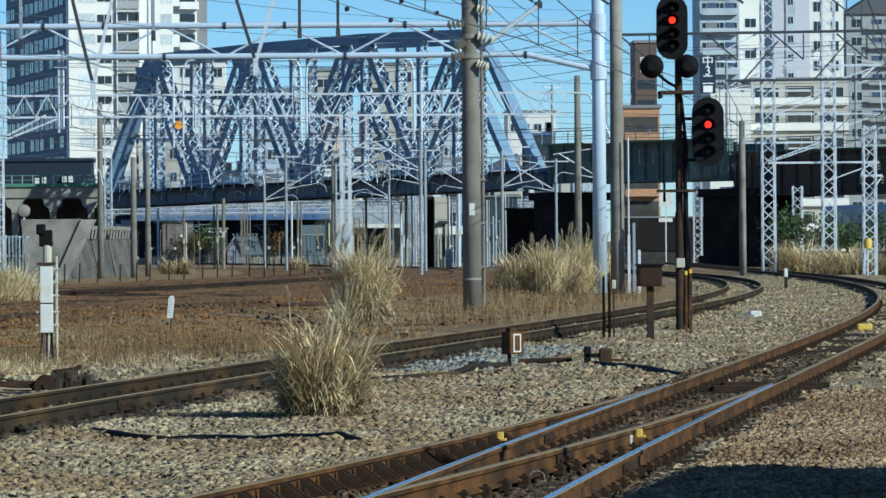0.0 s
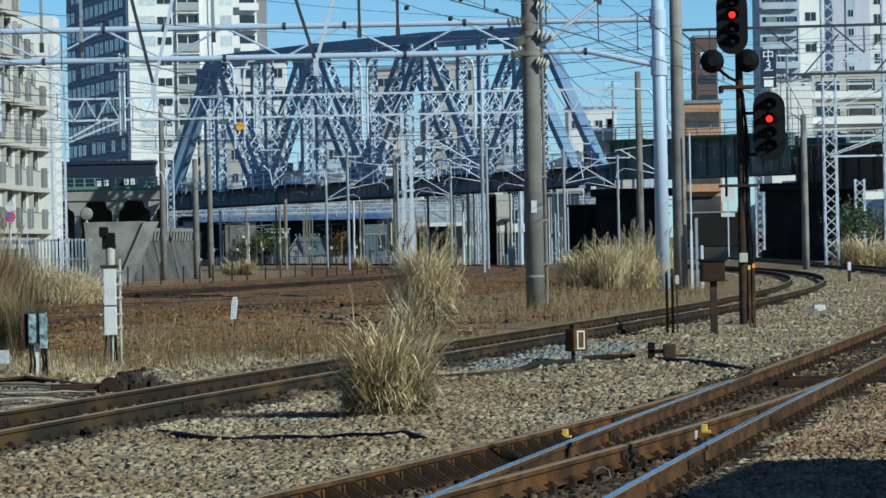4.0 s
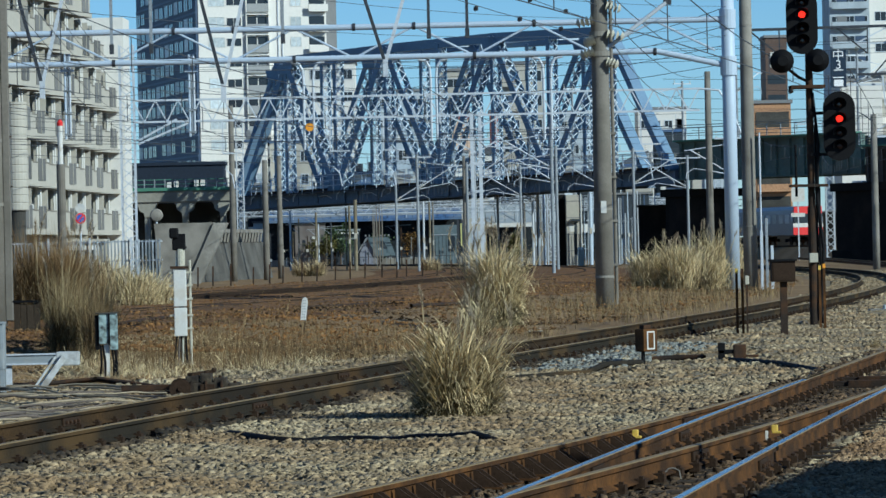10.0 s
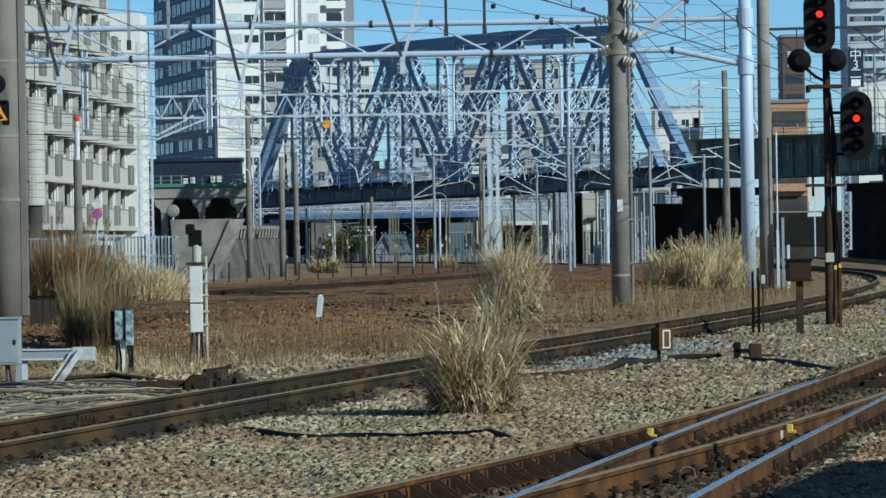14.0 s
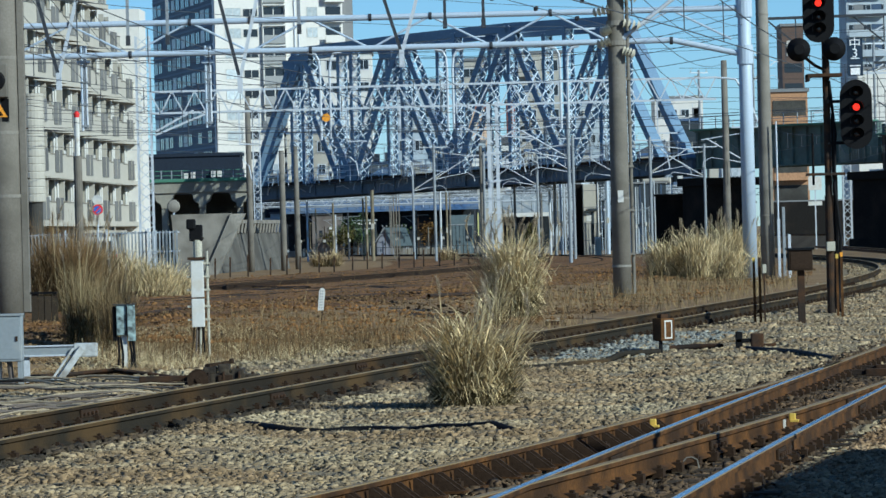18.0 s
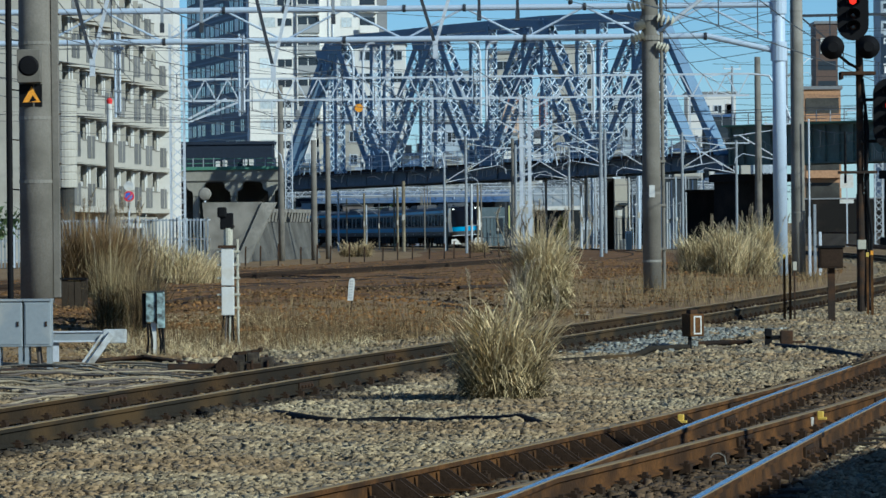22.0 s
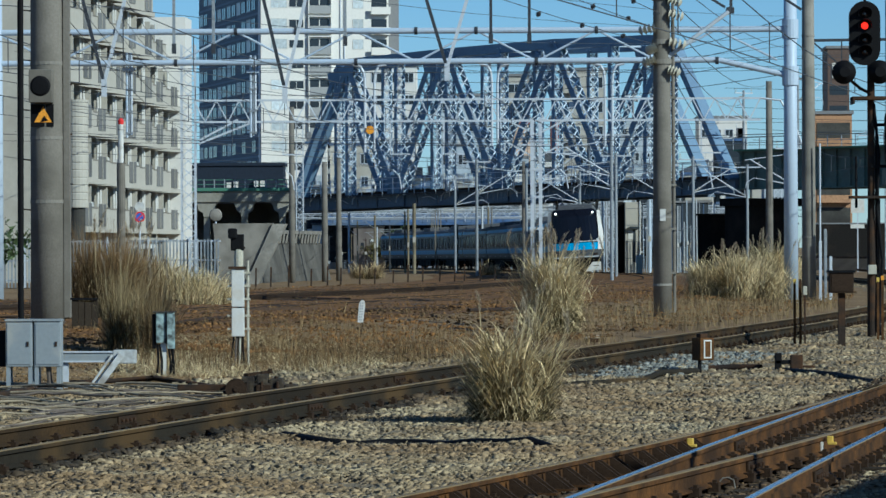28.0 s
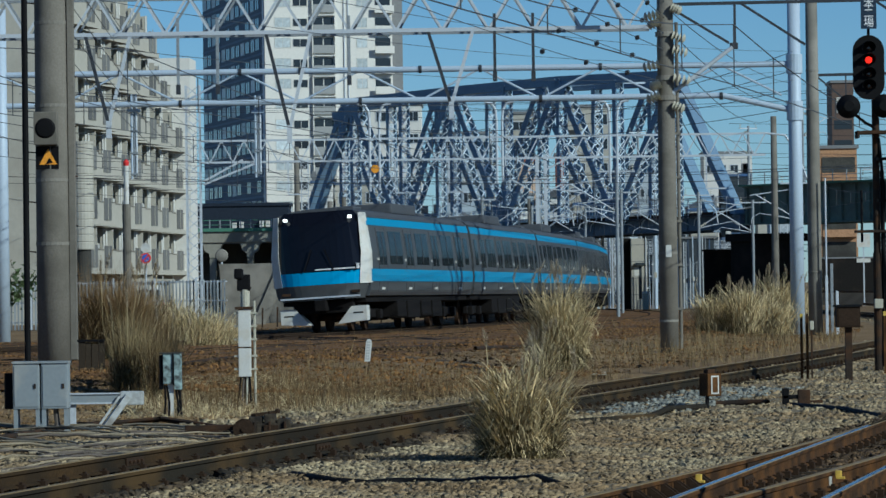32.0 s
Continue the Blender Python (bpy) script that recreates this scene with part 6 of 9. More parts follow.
for x, y, h, r, m in (
    (-12.07, 340, 5.23, 0.09, M_BLUESTEEL),
    (-11.01, 330, 4.47, 0.06, M_TANPOLE),
    (-10.13, 350, 5.15, 0.09, M_TANPOLE),
    (-10.1, 356, 4.17, 0.05, M_GALV),
    (-9.13, 362, 4.43, 0.07, M_DARKSTEEL),
    (-7.22, 338, 5.39, 0.07, M_TANPOLE),
    (-7.22, 352, 5.81, 0.1, M_TANPOLE),
    (-6.04, 318, 5.76, 0.14, M_TANPOLE),
    (-2.71, 330, 4.15, 0.12, M_CONCPOLE),
    (-0.6, 336, 6.1, 0.09, M_GALV),
    (-0.08, 345, 5.83, 0.09, M_TANPOLE),
    (0.22, 352, 5.89, 0.07, M_CONCPOLE),
    (2.89, 335, 6.2, 0.13, M_GREYSTEEL),
    (5.42, 318, 5.87, 0.1, M_CONCPOLE),
    (8.1, 345, 6.44, 0.06, M_DARKSTEEL),
    (8.34, 322, 5.38, 0.1, M_GALV),
    (8.82, 326, 5.97, 0.1, M_CONCPOLE),
    (9.49, 330, 6.33, 0.12, M_BLUESTEEL),
    (13.03, 322, 6.2, 0.14, M_BLUESTEEL),
):
    st = thing("steel_mast", (x, y, ground_z(x, y) - 0.1), "weathered slim mast of the station throat under the bridge", "mast", "distant masts")
    part("post", tubes([((0, 0, 0), (0, 0, h))], r, 8), m, st)
    part("arm", bars([((-1.1, 0, h - 0.5), (1.1, 0, h - 0.4)), ((-0.9, 0, h - 0.5), (0, 0, h - 1.2))], 0.045), M_GREYSTEEL, st)
    part("tag", boxes((-r * 0.8, -r - 0.02, 1.5 + 8 * r, r * 0.8, -r, 1.95 + 8 * r)), M_CREAM, st, "pale tag on the post")


# cantilever masts of the main lines and of the bridge
def cantilever_mast():
    c = thing("catenary_mast", (0, 0, 0), "grey steel catenary mast with tubular cantilever arms", "mast", "catenary masts")
    part("post", tubes([((0, 0, 0), (0, 0, 7.6))], 0.095, 10), M_GREYSTEEL, c)
    part("top_arm", tubes([((0, 0, 7.1), (2.6, 0, 6.75))], 0.03, 8), M_GALV, c)
    part("strut", tubes([((0, 0, 5.4), (2.3, 0, 6.8))], 0.035, 8), M_GALV, c)
    part("steady_arm", path_tube([(1.0, 0, 5.55), (2.1, 0, 5.75), (2.5, 0, 5.5), (2.55, 0, 5.2)], 0.022, 6), M_GALV, c)
    part("arm_tube", tubes([((0, 0, 5.35), (1.2, 0, 5.6))], 0.035, 8), M_GALV, c)
    disc_insulators(c, (0.1, 0, 5.45), (0.45, 0, 5.66), 3, 0.1)
    disc_insulators(c, (0.1, 0, 7.1), (0.5, 0, 7.05), 3, 0.1)
    part("crossbar", bars([((-0.9, 0, 7.4), (0.9, 0, 7.4))], 0.08), M_GALV, c)
    disc_insulators(c, (-0.8, 0, 7.42), (-0.8, 0, 7.8), 3, 0.08)
    disc_insulators(c, (0.8, 0, 7.42), (0.8, 0, 7.8), 3, 0.08)
    return c


CM = cantilever_mast()
spots = []
for y, dx, rz in ((196, 2.2, 180), (212, -2.3, 0), (236, 2.2, 180), (250, -6.2, 0), (262, 6.4, 180), (276, -2.3, 0), (288, 2.2, 180), (300, -6.3, 0), (320, 6.5, 180)):
    spots.append((track_c(y) + dx, y, ground_z(track_c(y) + dx, y) - 0.1, rz))
for y, dx, rz in ((222, 2.4, 180), (246, -2.4, 0), (268, 2.4, 180)):
    spots.append((track_b(min(y, 240)) - 9 + dx, y, ground_z(10, y) - 0.1, rz))
for k in range(6):
    p = BRM @ Vector((PANEL * 4 * (k + 0.4) / 6, 1.2 if k % 2 else 4.4, 5.9))
    spots.append((p.x, p.y, p.z, math.degrees(math.atan2(SIDE.y, SIDE.x)) + (0 if k % 2 else 180)))
for k in range(3):
    p = BRM @ Vector((-6 - 13 * k, 1.2, 6.9))
    spots.append((p.x, p.y, p.z, math.degrees(math.atan2(SIDE.y, SIDE.x))))
CM.matrix_world = pose(*spots[0][:3], 0, 0, spots[0][3])
for x, y, z, rz in spots[1:]:
    copy_thing(CM, pose(x, y, z, 0, 0, rz))

# lattice beams of the station throat seen under the bridge
for k, (y, x0, x1, z) in enumerate(((352.0, -18, 22, 4.0), (372.0, -20, 26, 4.3), (395.0, -22, 30, 4.7), (412.0, -24, 31, 5.0), (426.0, -26, 34, 4.6))):
    g = thing("throat_gantry", (0, y, 0), "distant pale lattice gantry over the station throat", "gantry", "throat gantries")
    warren_beam(g, x0, x1, 0, z, z + 0.7, 1.3, 0.032, M_GALV if k % 2 else M_GREYSTEEL)
    for x in (x0, x0 + (x1 - x0) * 0.33, x0 + (x1 - x0) * 0.66, x1):
        part("leg", bars([((x, 0, -1.4), (x, 0, z + 0.8))], 0.11), M_CONCPOLE, g)


# ---- wires ----
def wire(points, r, label, group="overhead wires", m=M_WIRE):
    solid("overhead_wire", path_tube(points, r * 0.72, 4), m, label, "wire", group=group)


def sag(p, q, s, n=10):
    p, q = Vector(p), Vector(q)
    return [p + (q - p) * (k / n) - Vector((0, 0, 4 * s * (k / n) * (1 - k / n))) for k in range(n + 1)]


def catenary(line, y0, y1, height, span, r):
    """Contact wire and sagging messenger wire with droppers along a track."""
    ys = []
    y = y0
    while y < y1 - 1:
        ys.append(y)
        y += span
    ys.append(y1)
    con, mes, drops = [], [], []
    for a, b in zip(ys, ys[1:]):
        for k in range(9):
            t = k / 8
            y = a + (b - a) * t
            x = line(y) + 0.2 * (1 if ys.index(a) % 2 else -1) * (1 - 2 * t)
            zc = height(y) + 5.15
            zm = zc + 0.35 + 0.75 * (2 * t - 1) ** 2
            con.append((x, y, zc))
            mes.append((x, y, zm))
            if k:
                drops.append(((x, y, zc), (x, y, zm)))
    wire(con, r, "contact wire of the overhead line", "contact wires")
    wire(mes, r, "sagging messenger wire of the overhead line", "contact wires")
    solid("wire_droppers", bars(drops, r * 1.3), M_WIRE, "thin droppers between messenger and contact wire", "wire", group="contact wires", kind="stuff")


for line, y0, y1, h in ((track_c, 40.0, 345.0, rise_c), (lambda y: track_c(y) + 4.1, 40.0, 330.0, rise_c), (lambda y: track_c(y) - 4.0, 40.0, 345.0, rise_c), (lambda y: track_c(y) - 8.0, 60.0, 345.0, rise_c), (track_a, 30.0, 225.0, flat), (track_b, 20.0, 240.0, flat)):
    catenary(line, y0, y1, h, 42.0, 0.016)

rng = random.Random(77)
MPX, MPY = MP.location.x, MP.location.y
# feeders that fan from the tall pole towards the camera's upper left and on to the far masts
for k in range(6):
    z = 6.6 + 0.4 * k
    run = sag((MPX, MPY, z), (-9 + 1.6 * k, 62, z + 3.0 + 0.3 * k), 0.5)
    wire(run, 0.013, "feeder wire running to the tall pole", "feeder wires")
    for j in (1, 2, 3):
        solid("wire_insulator", lathe([(0.03, -0.07), (0.065, 0.0), (0.03, 0.07)], 8), M_DARKSTEEL, "small dark bead insulator on a feeder wire", "insulator", group="bead insulators", m=pose(*(run[0] + (run[1] - run[0]) * (j * 0.8)), 60, 0, 30))
for k in range(5):
    wire(sag((MPX, MPY, 6.5 + 0.5 * k), (PXR + 1.5 + 1.2 * k, 190, 7.5 + 0.9 * k), 0.8), 0.016, "feeder wire from the tall pole to the far masts", "feeder wires")
for k in range(4):
    wire(sag((PXR, PY, 7.0 + 0.6 * k), (GX0 + 2 + 3 * k, GY, 8.9 + 0.3 * k), 0.9), 0.017, "cross-span wire between the portals", "feeder wires")
for k in range(9):
    z = 5.6 + 0.62 * k
    y = 150 + 14 * (k % 5)
    wire(sag((-24, y + 8, z + rng.random()), (26 + 6 * rng.random(), y, z + rng.random()), 0.25 + 0.5 * rng.random()), 0.018, "cross-span wire over the yard", "cross-span wires")
for k in range(7):
    z = 5.4 + 0.75 * k
    wire(sag((14, 205 + 5 * k, z + 1), (44, 190 + 3 * k, z + rng.random()), 0.4), 0.02, "wire between the lattice masts", "cross-span wires")
for k in range(7):
    z = 5.2 + 0.55 * k
    wire(sag((-20, 190 + 4 * k, z + 1), (16, 236 + 8 * k, z + 0.4 + rng.random()), 0.5), 0.02, "wire sagging in front of the bridge", "cross-span wires")
for k in range(5):
    wire(sag((LPX, LPY, 6.2 + 0.55 * k), (GX0, GY, 6.8 + 0.6 * k), 0.5), 0.011, "wire from the pole by the cabinets", "feeder wires")
for k in range(4):
    wire(sag((LPX, LPY, 5.2 + 0.9 * k), (PXR, PY, 7.9 + 0.3 * k), 0.5), 0.011, "long feeder wire across the yard", "feeder wires")


# ---- signal ----
SX, SY = 7.378, 76.478
SG = thing("railway_signal", (SX, SY, ground_z(SX, SY) - 0.1), "black railway colour-light signal on a rusty post, red lights lit", "signal")
S0 = 0.1 - ground_z(SX, SY)


def lamp_head(parent, x, z, w, h, lenses, lit):
    """Rounded black backboard with hooded lenses."""
    n = 10
    r = w / 2
    out = [(r * math.cos(math.pi * k / n), h / 2 - r + r * math.sin(math.pi * k / n)) for k in range(n + 1)]
    out += [(-r * math.cos(math.pi * k / n), -h / 2 + r - r * math.sin(math.pi * k / n)) for k in range(n + 1)]
    hd = part("lamp_head", prism(out, 0.0, 0.1), M_BLACK, parent, m=pose(x, -0.3, z))
    part("lamp_housing", boxes((-0.14, 0.1, -h / 2 + 0.2, 0.14, 0.3, h / 2 - 0.2), bevel=0.03), M_BLACK, hd)
    for k, zz in enumerate(lenses):
        part("lens", lathe([(0.068, 0), (0.06, 0.02), (0.025, 0.03)], 20), M_SIGRED if k == lit else M_LENS, hd, "lit red lens" if k == lit else "", m=pose(0, -0.001, zz, 90))
        bm = bmesh.new()
        L, ring = 0.26, []
        for j in range(14):
            a = math.radians(-20 + 220 * j / 13)
            e = -L * (0.55 + 0.45 * max(0, math.sin(a)))
            ring.append([bm.verts.new((r0 * math.cos(a), y, r0 * math.sin(a))) for r0, y in ((0.12, 0), (0.12, e), (0.132, e), (0.132, 0))])
        for p, q in zip(ring, ring[1:]):
            for i in range(3):
                bm.faces.new((p[i], p[i + 1], q[i + 1], q[i]))
        part("hood", bm, M_BLACK, hd, m=pose(0, 0, zz))


part("post", tubes([((0, 0, 0), (0, 0, 2.4))], 0.085, 14), M_IRON, SG, "rusty brown lower post")
part("upper_post", tubes([((0, 0, 2.4), (0, 0, 6.2 + S0))], 0.07, 14), M_IRON, SG)
lamp_head(SG, -0.14, 5.66 + S0, 0.6, 1.24, (0.37, 0.14, -0.13, -0.36), 1)
lamp_head(SG, 0.54, 3.64 + S0, 0.61, 1.34, (0.42, 0.14, -0.13, -0.38), 1)
for zz, xx in ((3.1, 0.6), (3.9, 0.5)):
    part("head_arm", bars([((0, -0.1, zz + S0), (xx, -0.1, zz + S0))], 0.06), M_BLACK, SG)
for x in (-0.54, 0.14):
    ds = part("repeater_disc", lathe([(0.23, 0), (0.23, 0.05), (0.1, 0.22)], 24), M_BLACK, SG, "round black repeater lamp", m=pose(x, -0.25, 4.91 + S0, 90))
    part("dark_lens", lathe([(0.09, -0.001), (0.06, -0.03)], 20), M_LENS, ds)
part("disc_arm", path_tube([(-0.5, -0.05, 4.85 + S0), (-0.2, -0.05, 4.6 + S0), (0, -0.05, 4.5 + S0)], 0.03, 8), M_IRON, SG)
part("maintenance_platform", boxes((-0.38, -0.35, 4.38 + S0, 0.28, 0.25, 4.44 + S0), (-0.38, -0.36, 4.3 + S0, -0.34, 0.25, 4.44 + S0)), M_IRON, SG)
part("lower_platform", boxes((-0.42, -0.3, 2.48 + S0, 0.3, 0.2, 2.53 + S0)), M_IRON, SG)
part("ladder_pipe", tubes([((-0.28, 0.1, 2.3 + S0), (-0.28, 0.1, 3.3 + S0)), ((0.16, 0.1, 0.0), (0.16, 0.1, 2.5 + S0)), ((0.11, 0.14, 0.2), (0.11, 0.14, 4.0))], 0.025, 8), M_BLACK, SG)
part("cable_hose", path_tube([(0.05, -0.05, 4.3 + S0), (0.14, -0.12, 3.6), (0.1, -0.1, 2.6), (0.2, -0.1, 1.6), (0.13, -0.1, 0.4), (0.2, -0.1, 0.0)], 0.03, 8), M_BLACK, SG)
part("junction_box", boxes((-0.08, -0.2, 1.02 + S0, 0.08, -0.08, 1.2 + S0), bevel=0.01), M_INSUL, SG, "cream junction box")
part("foot_block", boxes((-0.25, -0.25, 0.0, 0.25, 0.25, 0.12), bevel=0.02), M_CONC, SG)


def lettering(parent, text, x, z, size, y):
    c = bpy.data.curves.new("lettering", "FONT")
    c.body, c.size, c.extrude, c.align_x, c.align_y = text, size, 0.002, "CENTER", "CENTER"
    ob = new("lettering", c)
    dg = bpy.context.evaluated_depsgraph_get()
    me = bpy.data.meshes.new_from_object(ob.evaluated_get(dg))
    bpy.data.objects.remove(ob)
    me.materials.clear()
    me.materials.append(M_TEXT)
    part("lettering", me, None, parent, "white lettering", m=pose(x, y, z, 90, 0, 0))


sp = part("name_plate", boxes((0.39, -0.32, 4.38 + S0, 0.69, -0.29, 5.1 + S0)), M_NAVYSIGN, SG, "navy plate with white characters")
for k, ch in enumerate(("中", "3", "二")):
    lettering(sp, ch, 0.54, 4.99 + S0 - 0.18 * k, 0.24, -0.326)
part("plate_bar", boxes((0.45, -0.326, 4.4 + S0, 0.63, -0.322, 4.53 + S0), bevel=0.0), M_TEXT, sp)
up = part("name_plate", boxes((-0.28, -0.32, 6.4 + S0, 0.02, -0.29, 7.15 + S0)), M_NAVYSIGN, SG, "navy plate with white characters")
for k, ch in enumerate(("貨", "本", "二", "場")):
    lettering(up, ch, -0.13, 7.05 + S0 - 0.18 * k, 0.2, -0.326)
part("plate_post", bars([((-0.13, -0.2, 6.0 + S0), (-0.13, -0.2, 7.1 + S0))], 0.05), M_BLACK, SG)


# ---- trackside things ----
def post_box():
    x, y = -3.805, 60
    t = thing("trackside_box", (x, y, ground_z(x, y) - 0.08), "tall cream steel box with side cable clamps on a wooden post", "equipment box")
    part("wooden_post", bars([((0, 0.06, 0), (0, 0.06, 2.05))], 0.07), M_SLEEPER, t)
    for z0, z1 in ((0.5, 0.93), (0.95, 1.52)):
        part("box_body", boxes((-0.105, -0.13, z0, 0.085, 0.03, z1), bevel=0.012), M_WHITE, t)
    part("cap", boxes((-0.15, -0.15, 1.52, 0.12, 0.05, 1.56)), M_IRON, t)
    part("upper_tube", tubes([((0.0, 0.0, 1.56), (0.0, 0.0, 1.82))], 0.07, 12), M_INSUL, t)
    part("black_fitting", boxes((-0.12, -0.06, 1.8, 0.08, 0.06, 2.05), bevel=0.02), M_BLACK, t)
    part("cable_pipe", tubes([((0.14, -0.05, 0.0), (0.14, -0.05, 1.65))], 0.02, 8), M_INSUL, t)
    for z in (0.6, 0.8, 1.05, 1.25, 1.45):
        part("clamp", boxes((-0.17, -0.1, z, 0.18, -0.06, z + 0.03)), M_INSUL, t)
    for k, a in enumerate((-0.07, -0.03, 0.02, 0.06)):
        part("cable", path_tube([(a, -0.06, 0.52), (a * 1.3 - 0.01, -0.09, 0.25), (a * 1.7 - 0.03 + 0.02 * (k % 2), -0.1, 0.0)], 0.016, 6), (M_BLACK, M_CABLE, M_INSUL, M_BLACK)[k], t)
    part("lamp_hood", boxes((-0.16, -0.1, 1.98, -0.02, 0.04, 2.14), bevel=0.03), M_BLACK, t)
    part("lamp_bracket", bars([((-0.1, -0.03, 1.9), (0.1, -0.03, 1.84))], 0.03), M_IRON, t)


post_box()


def cabinets():
    x, y = -5.768, 50.3
    t = thing("relay_cabinet", (x, y, ground_z(x, y) - 0.05), "pair of grey steel relay cabinets on legs", "cabinet")
    for k, x0 in enumerate((-0.38, -0.02)):
        b = part("cabinet_body", boxes((x0, -0.14, 0.36, x0 + 0.34, 0.16, 0.94), bevel=0.012), M_GREYBOX, t)
        part("door", boxes((x0 + 0.02, -0.15, 0.39, x0 + 0.32, -0.141, 0.91), bevel=0.003), M_GREYBOX, b)
        part("latch", boxes((x0 + 0.27, -0.165, 0.62, x0 + 0.295, -0.151, 0.68)), M_IRON, b)
        part("lid", boxes((x0 - 0.008, -0.16, 0.94, x0 + 0.348, 0.17, 0.965)), M_GREYBOX, b)
        for lx in (x0 + 0.03, x0 + 0.31):
            part("leg", bars([((lx, -0.1, 0), (lx, -0.1, 0.37))], 0.05), M_GREYBOX, t)
            part("leg", bars([((lx, 0.12, 0), (lx, 0.12, 0.37))], 0.05), M_GREYBOX, t)
    # black block added against the left end as its dark side
    part("dark_side", boxes((-0.5, -0.05, 0.36, -0.392, 0.14, 0.82), bevel=0.01), M_BLACK, t)
    part("cable_stub", path_tube([(0.15, -0.02, 0.37), (0.17, -0.03, 0.15), (0.22, -0.1, 0.0)], 0.035, 8), M_CABLE, t)


cabinets()


def stand():
    x, y = -5.107, 51.5
    t = thing("cable_stand", (x, y, ground_z(x, y) - 0.05), "low galvanised steel beam with a slanting leg", "stand")
    part("beam", boxes((-0.5, -0.07, 0.4, 0.46, 0.07, 0.54), bevel=0.01), M_GREYBOX, t)
    part("end_plate", boxes((0.2, -0.1, 0.38, 0.5, 0.1, 0.56), bevel=0.02), M_WORNGALV, t)
    part("leg", bars([((0.3, -0.06, 0.5), (-0.06, -0.13, 0.0))], 0.22, 0.08), M_WORNGALV, t)
    part("leg_flange", bars([((0.2, -0.11, 0.5), (-0.15, -0.18, 0.0))], 0.03, 0.03), M_WORNGALV, t)
    part("flange", boxes((-0.5, -0.09, 0.525, 0.3, -0.07, 0.545)), M_GALV, t)
    part("lower_flange", boxes((-0.5, -0.09, 0.4, 0.2, -0.07, 0.42)), M_GALV, t)
    part("leg", bars([((-0.42, 0, 0.4), (-0.42, 0, 0.0))], 0.07), M_GALV, t)


stand()


def verdigris():
    x, y = -4.646, 56.3
    t = thing("terminal_box", (x, y, ground_z(x, y) - 0.05), "peeling verdigris-green terminal box on a thin post", "equipment box")
    part("box_body", boxes((-0.1, -0.1, 0.52, 0.15, 0.1, 0.95), bevel=0.012), M_VERDIGRIS, t)
    # black plate added to make the box's left side dark
    part("dark_side_plate", boxes((-0.16, -0.06, 0.44, -0.104, 0.08, 0.93), bevel=0.008), M_BLACK, t)
    part("door_flap", boxes((0.06, -0.125, 0.44, 0.17, -0.103, 0.93), bevel=0.004), M_VERDIGRIS, t)
    part("hinge_bar", boxes((0.035, -0.12, 0.5, 0.055, -0.102, 0.95)), M_BLACK, t)
    part("lid", boxes((-0.15, -0.12, 0.95, 0.16, 0.11, 0.965)), M_STAINSHADE, t)
    part("post", bars([((0.0, -0.02, 0), (0.0, -0.02, 0.52))], 0.08), M_WHITE, t)
    for k, (a, b) in enumerate(((-0.08, -0.1), (-0.05, -0.02), (0.07, 0.1), (0.1, 0.16), (0.13, 0.1))):
        part("cable", path_tube([(a, -0.05, 0.5), ((a + b) / 2 + 0.02, -0.08, 0.25), (b, -0.07 - 0.02 * k, 0.0)], 0.016, 6), M_BLACK, t)
    part("stay", tubes([((0.17, -0.05, 0.7), (0.12, -0.06, 0.0))], 0.01, 6), M_IRON, t)


verdigris()


def point_machine():
    x, y = -2.869, 48.378
    t = thing("point_machine", (x, y, ground_z(x, y) - 0.03), "rusty iron point machine with rods on timbers", "point machine")
    part("motor", tubes([((-0.22, -0.3, 0.15), (-0.22, 0.15, 0.15))], 0.115, 24), M_IRON, t, "round motor housing")
    part("motor_flange", tubes([((-0.22, -0.31, 0.15), (-0.22, -0.28, 0.15))], 0.13, 24), M_CLIP, t)
    part("motor_bolt", tubes([((-0.22, -0.33, 0.15), (-0.22, -0.3, 0.15))], 0.03, 8), M_CLIP, t)
    part("casing", boxes((-0.08, -0.2, 0.04, 0.36, 0.2, 0.22), bevel=0.02), M_MACHINE, t)
    part("front_plate", boxes((0.02, -0.23, 0.06, 0.2, -0.2, 0.2), bevel=0.01), M_CLIP, t)
    for a, b, z0, z1 in ((-0.16, 0.0, 0.24, 0.3), (0.02, 0.16, 0.22, 0.33), (0.18, 0.34, 0.22, 0.27), (0.36, 0.52, 0.1, 0.2)):
        part("lid", boxes((a, -0.2, z0 - 0.03, b, 0.16, z1), bevel=0.02), M_MACHINE, t)
        part("lid_bolt", lathe([(0.022, z1), (0.018, z1 + 0.03)], 8), M_CLIP, t, m=pose((a + b) / 2, -0.14, 0))
    for a in (-0.1, 0.08, 0.27):
        part("rib", boxes((a, -0.24, 0.05, a + 0.025, -0.2, 0.24), bevel=0.004), M_IRON, t)
    part("crank", bars([((-0.14, -0.1, 0.31), (0.18, -0.02, 0.35))], 0.04), M_CLIP, t)
    part("crank_knob", lathe([(0.03, 0.33), (0.035, 0.37), (0.02, 0.39)], 10), M_CLIP, t, m=pose(0.18, -0.02, 0))
    part("side_beam", boxes((-0.95, -0.1, 0.13, -0.3, 0.0, 0.2), bevel=0.008), M_IRON, t)
    for z, a, b, r in ((0.1, -0.95, -0.34, 0.03), (0.06, 0.42, 1.35, 0.028), (0.12, 0.42, 1.1, 0.02)):
        part("rod", tubes([((a, -0.05, z), (b, -0.18, z))], r, 8), M_IRON, t)
    for y0 in (-0.12, 0.2):
        part("base_timber", boxes((-1.0, y0, 0.0, 0.75, y0 + 0.2, 0.09), bevel=0.012), M_SLEEPER, t)


point_machine()


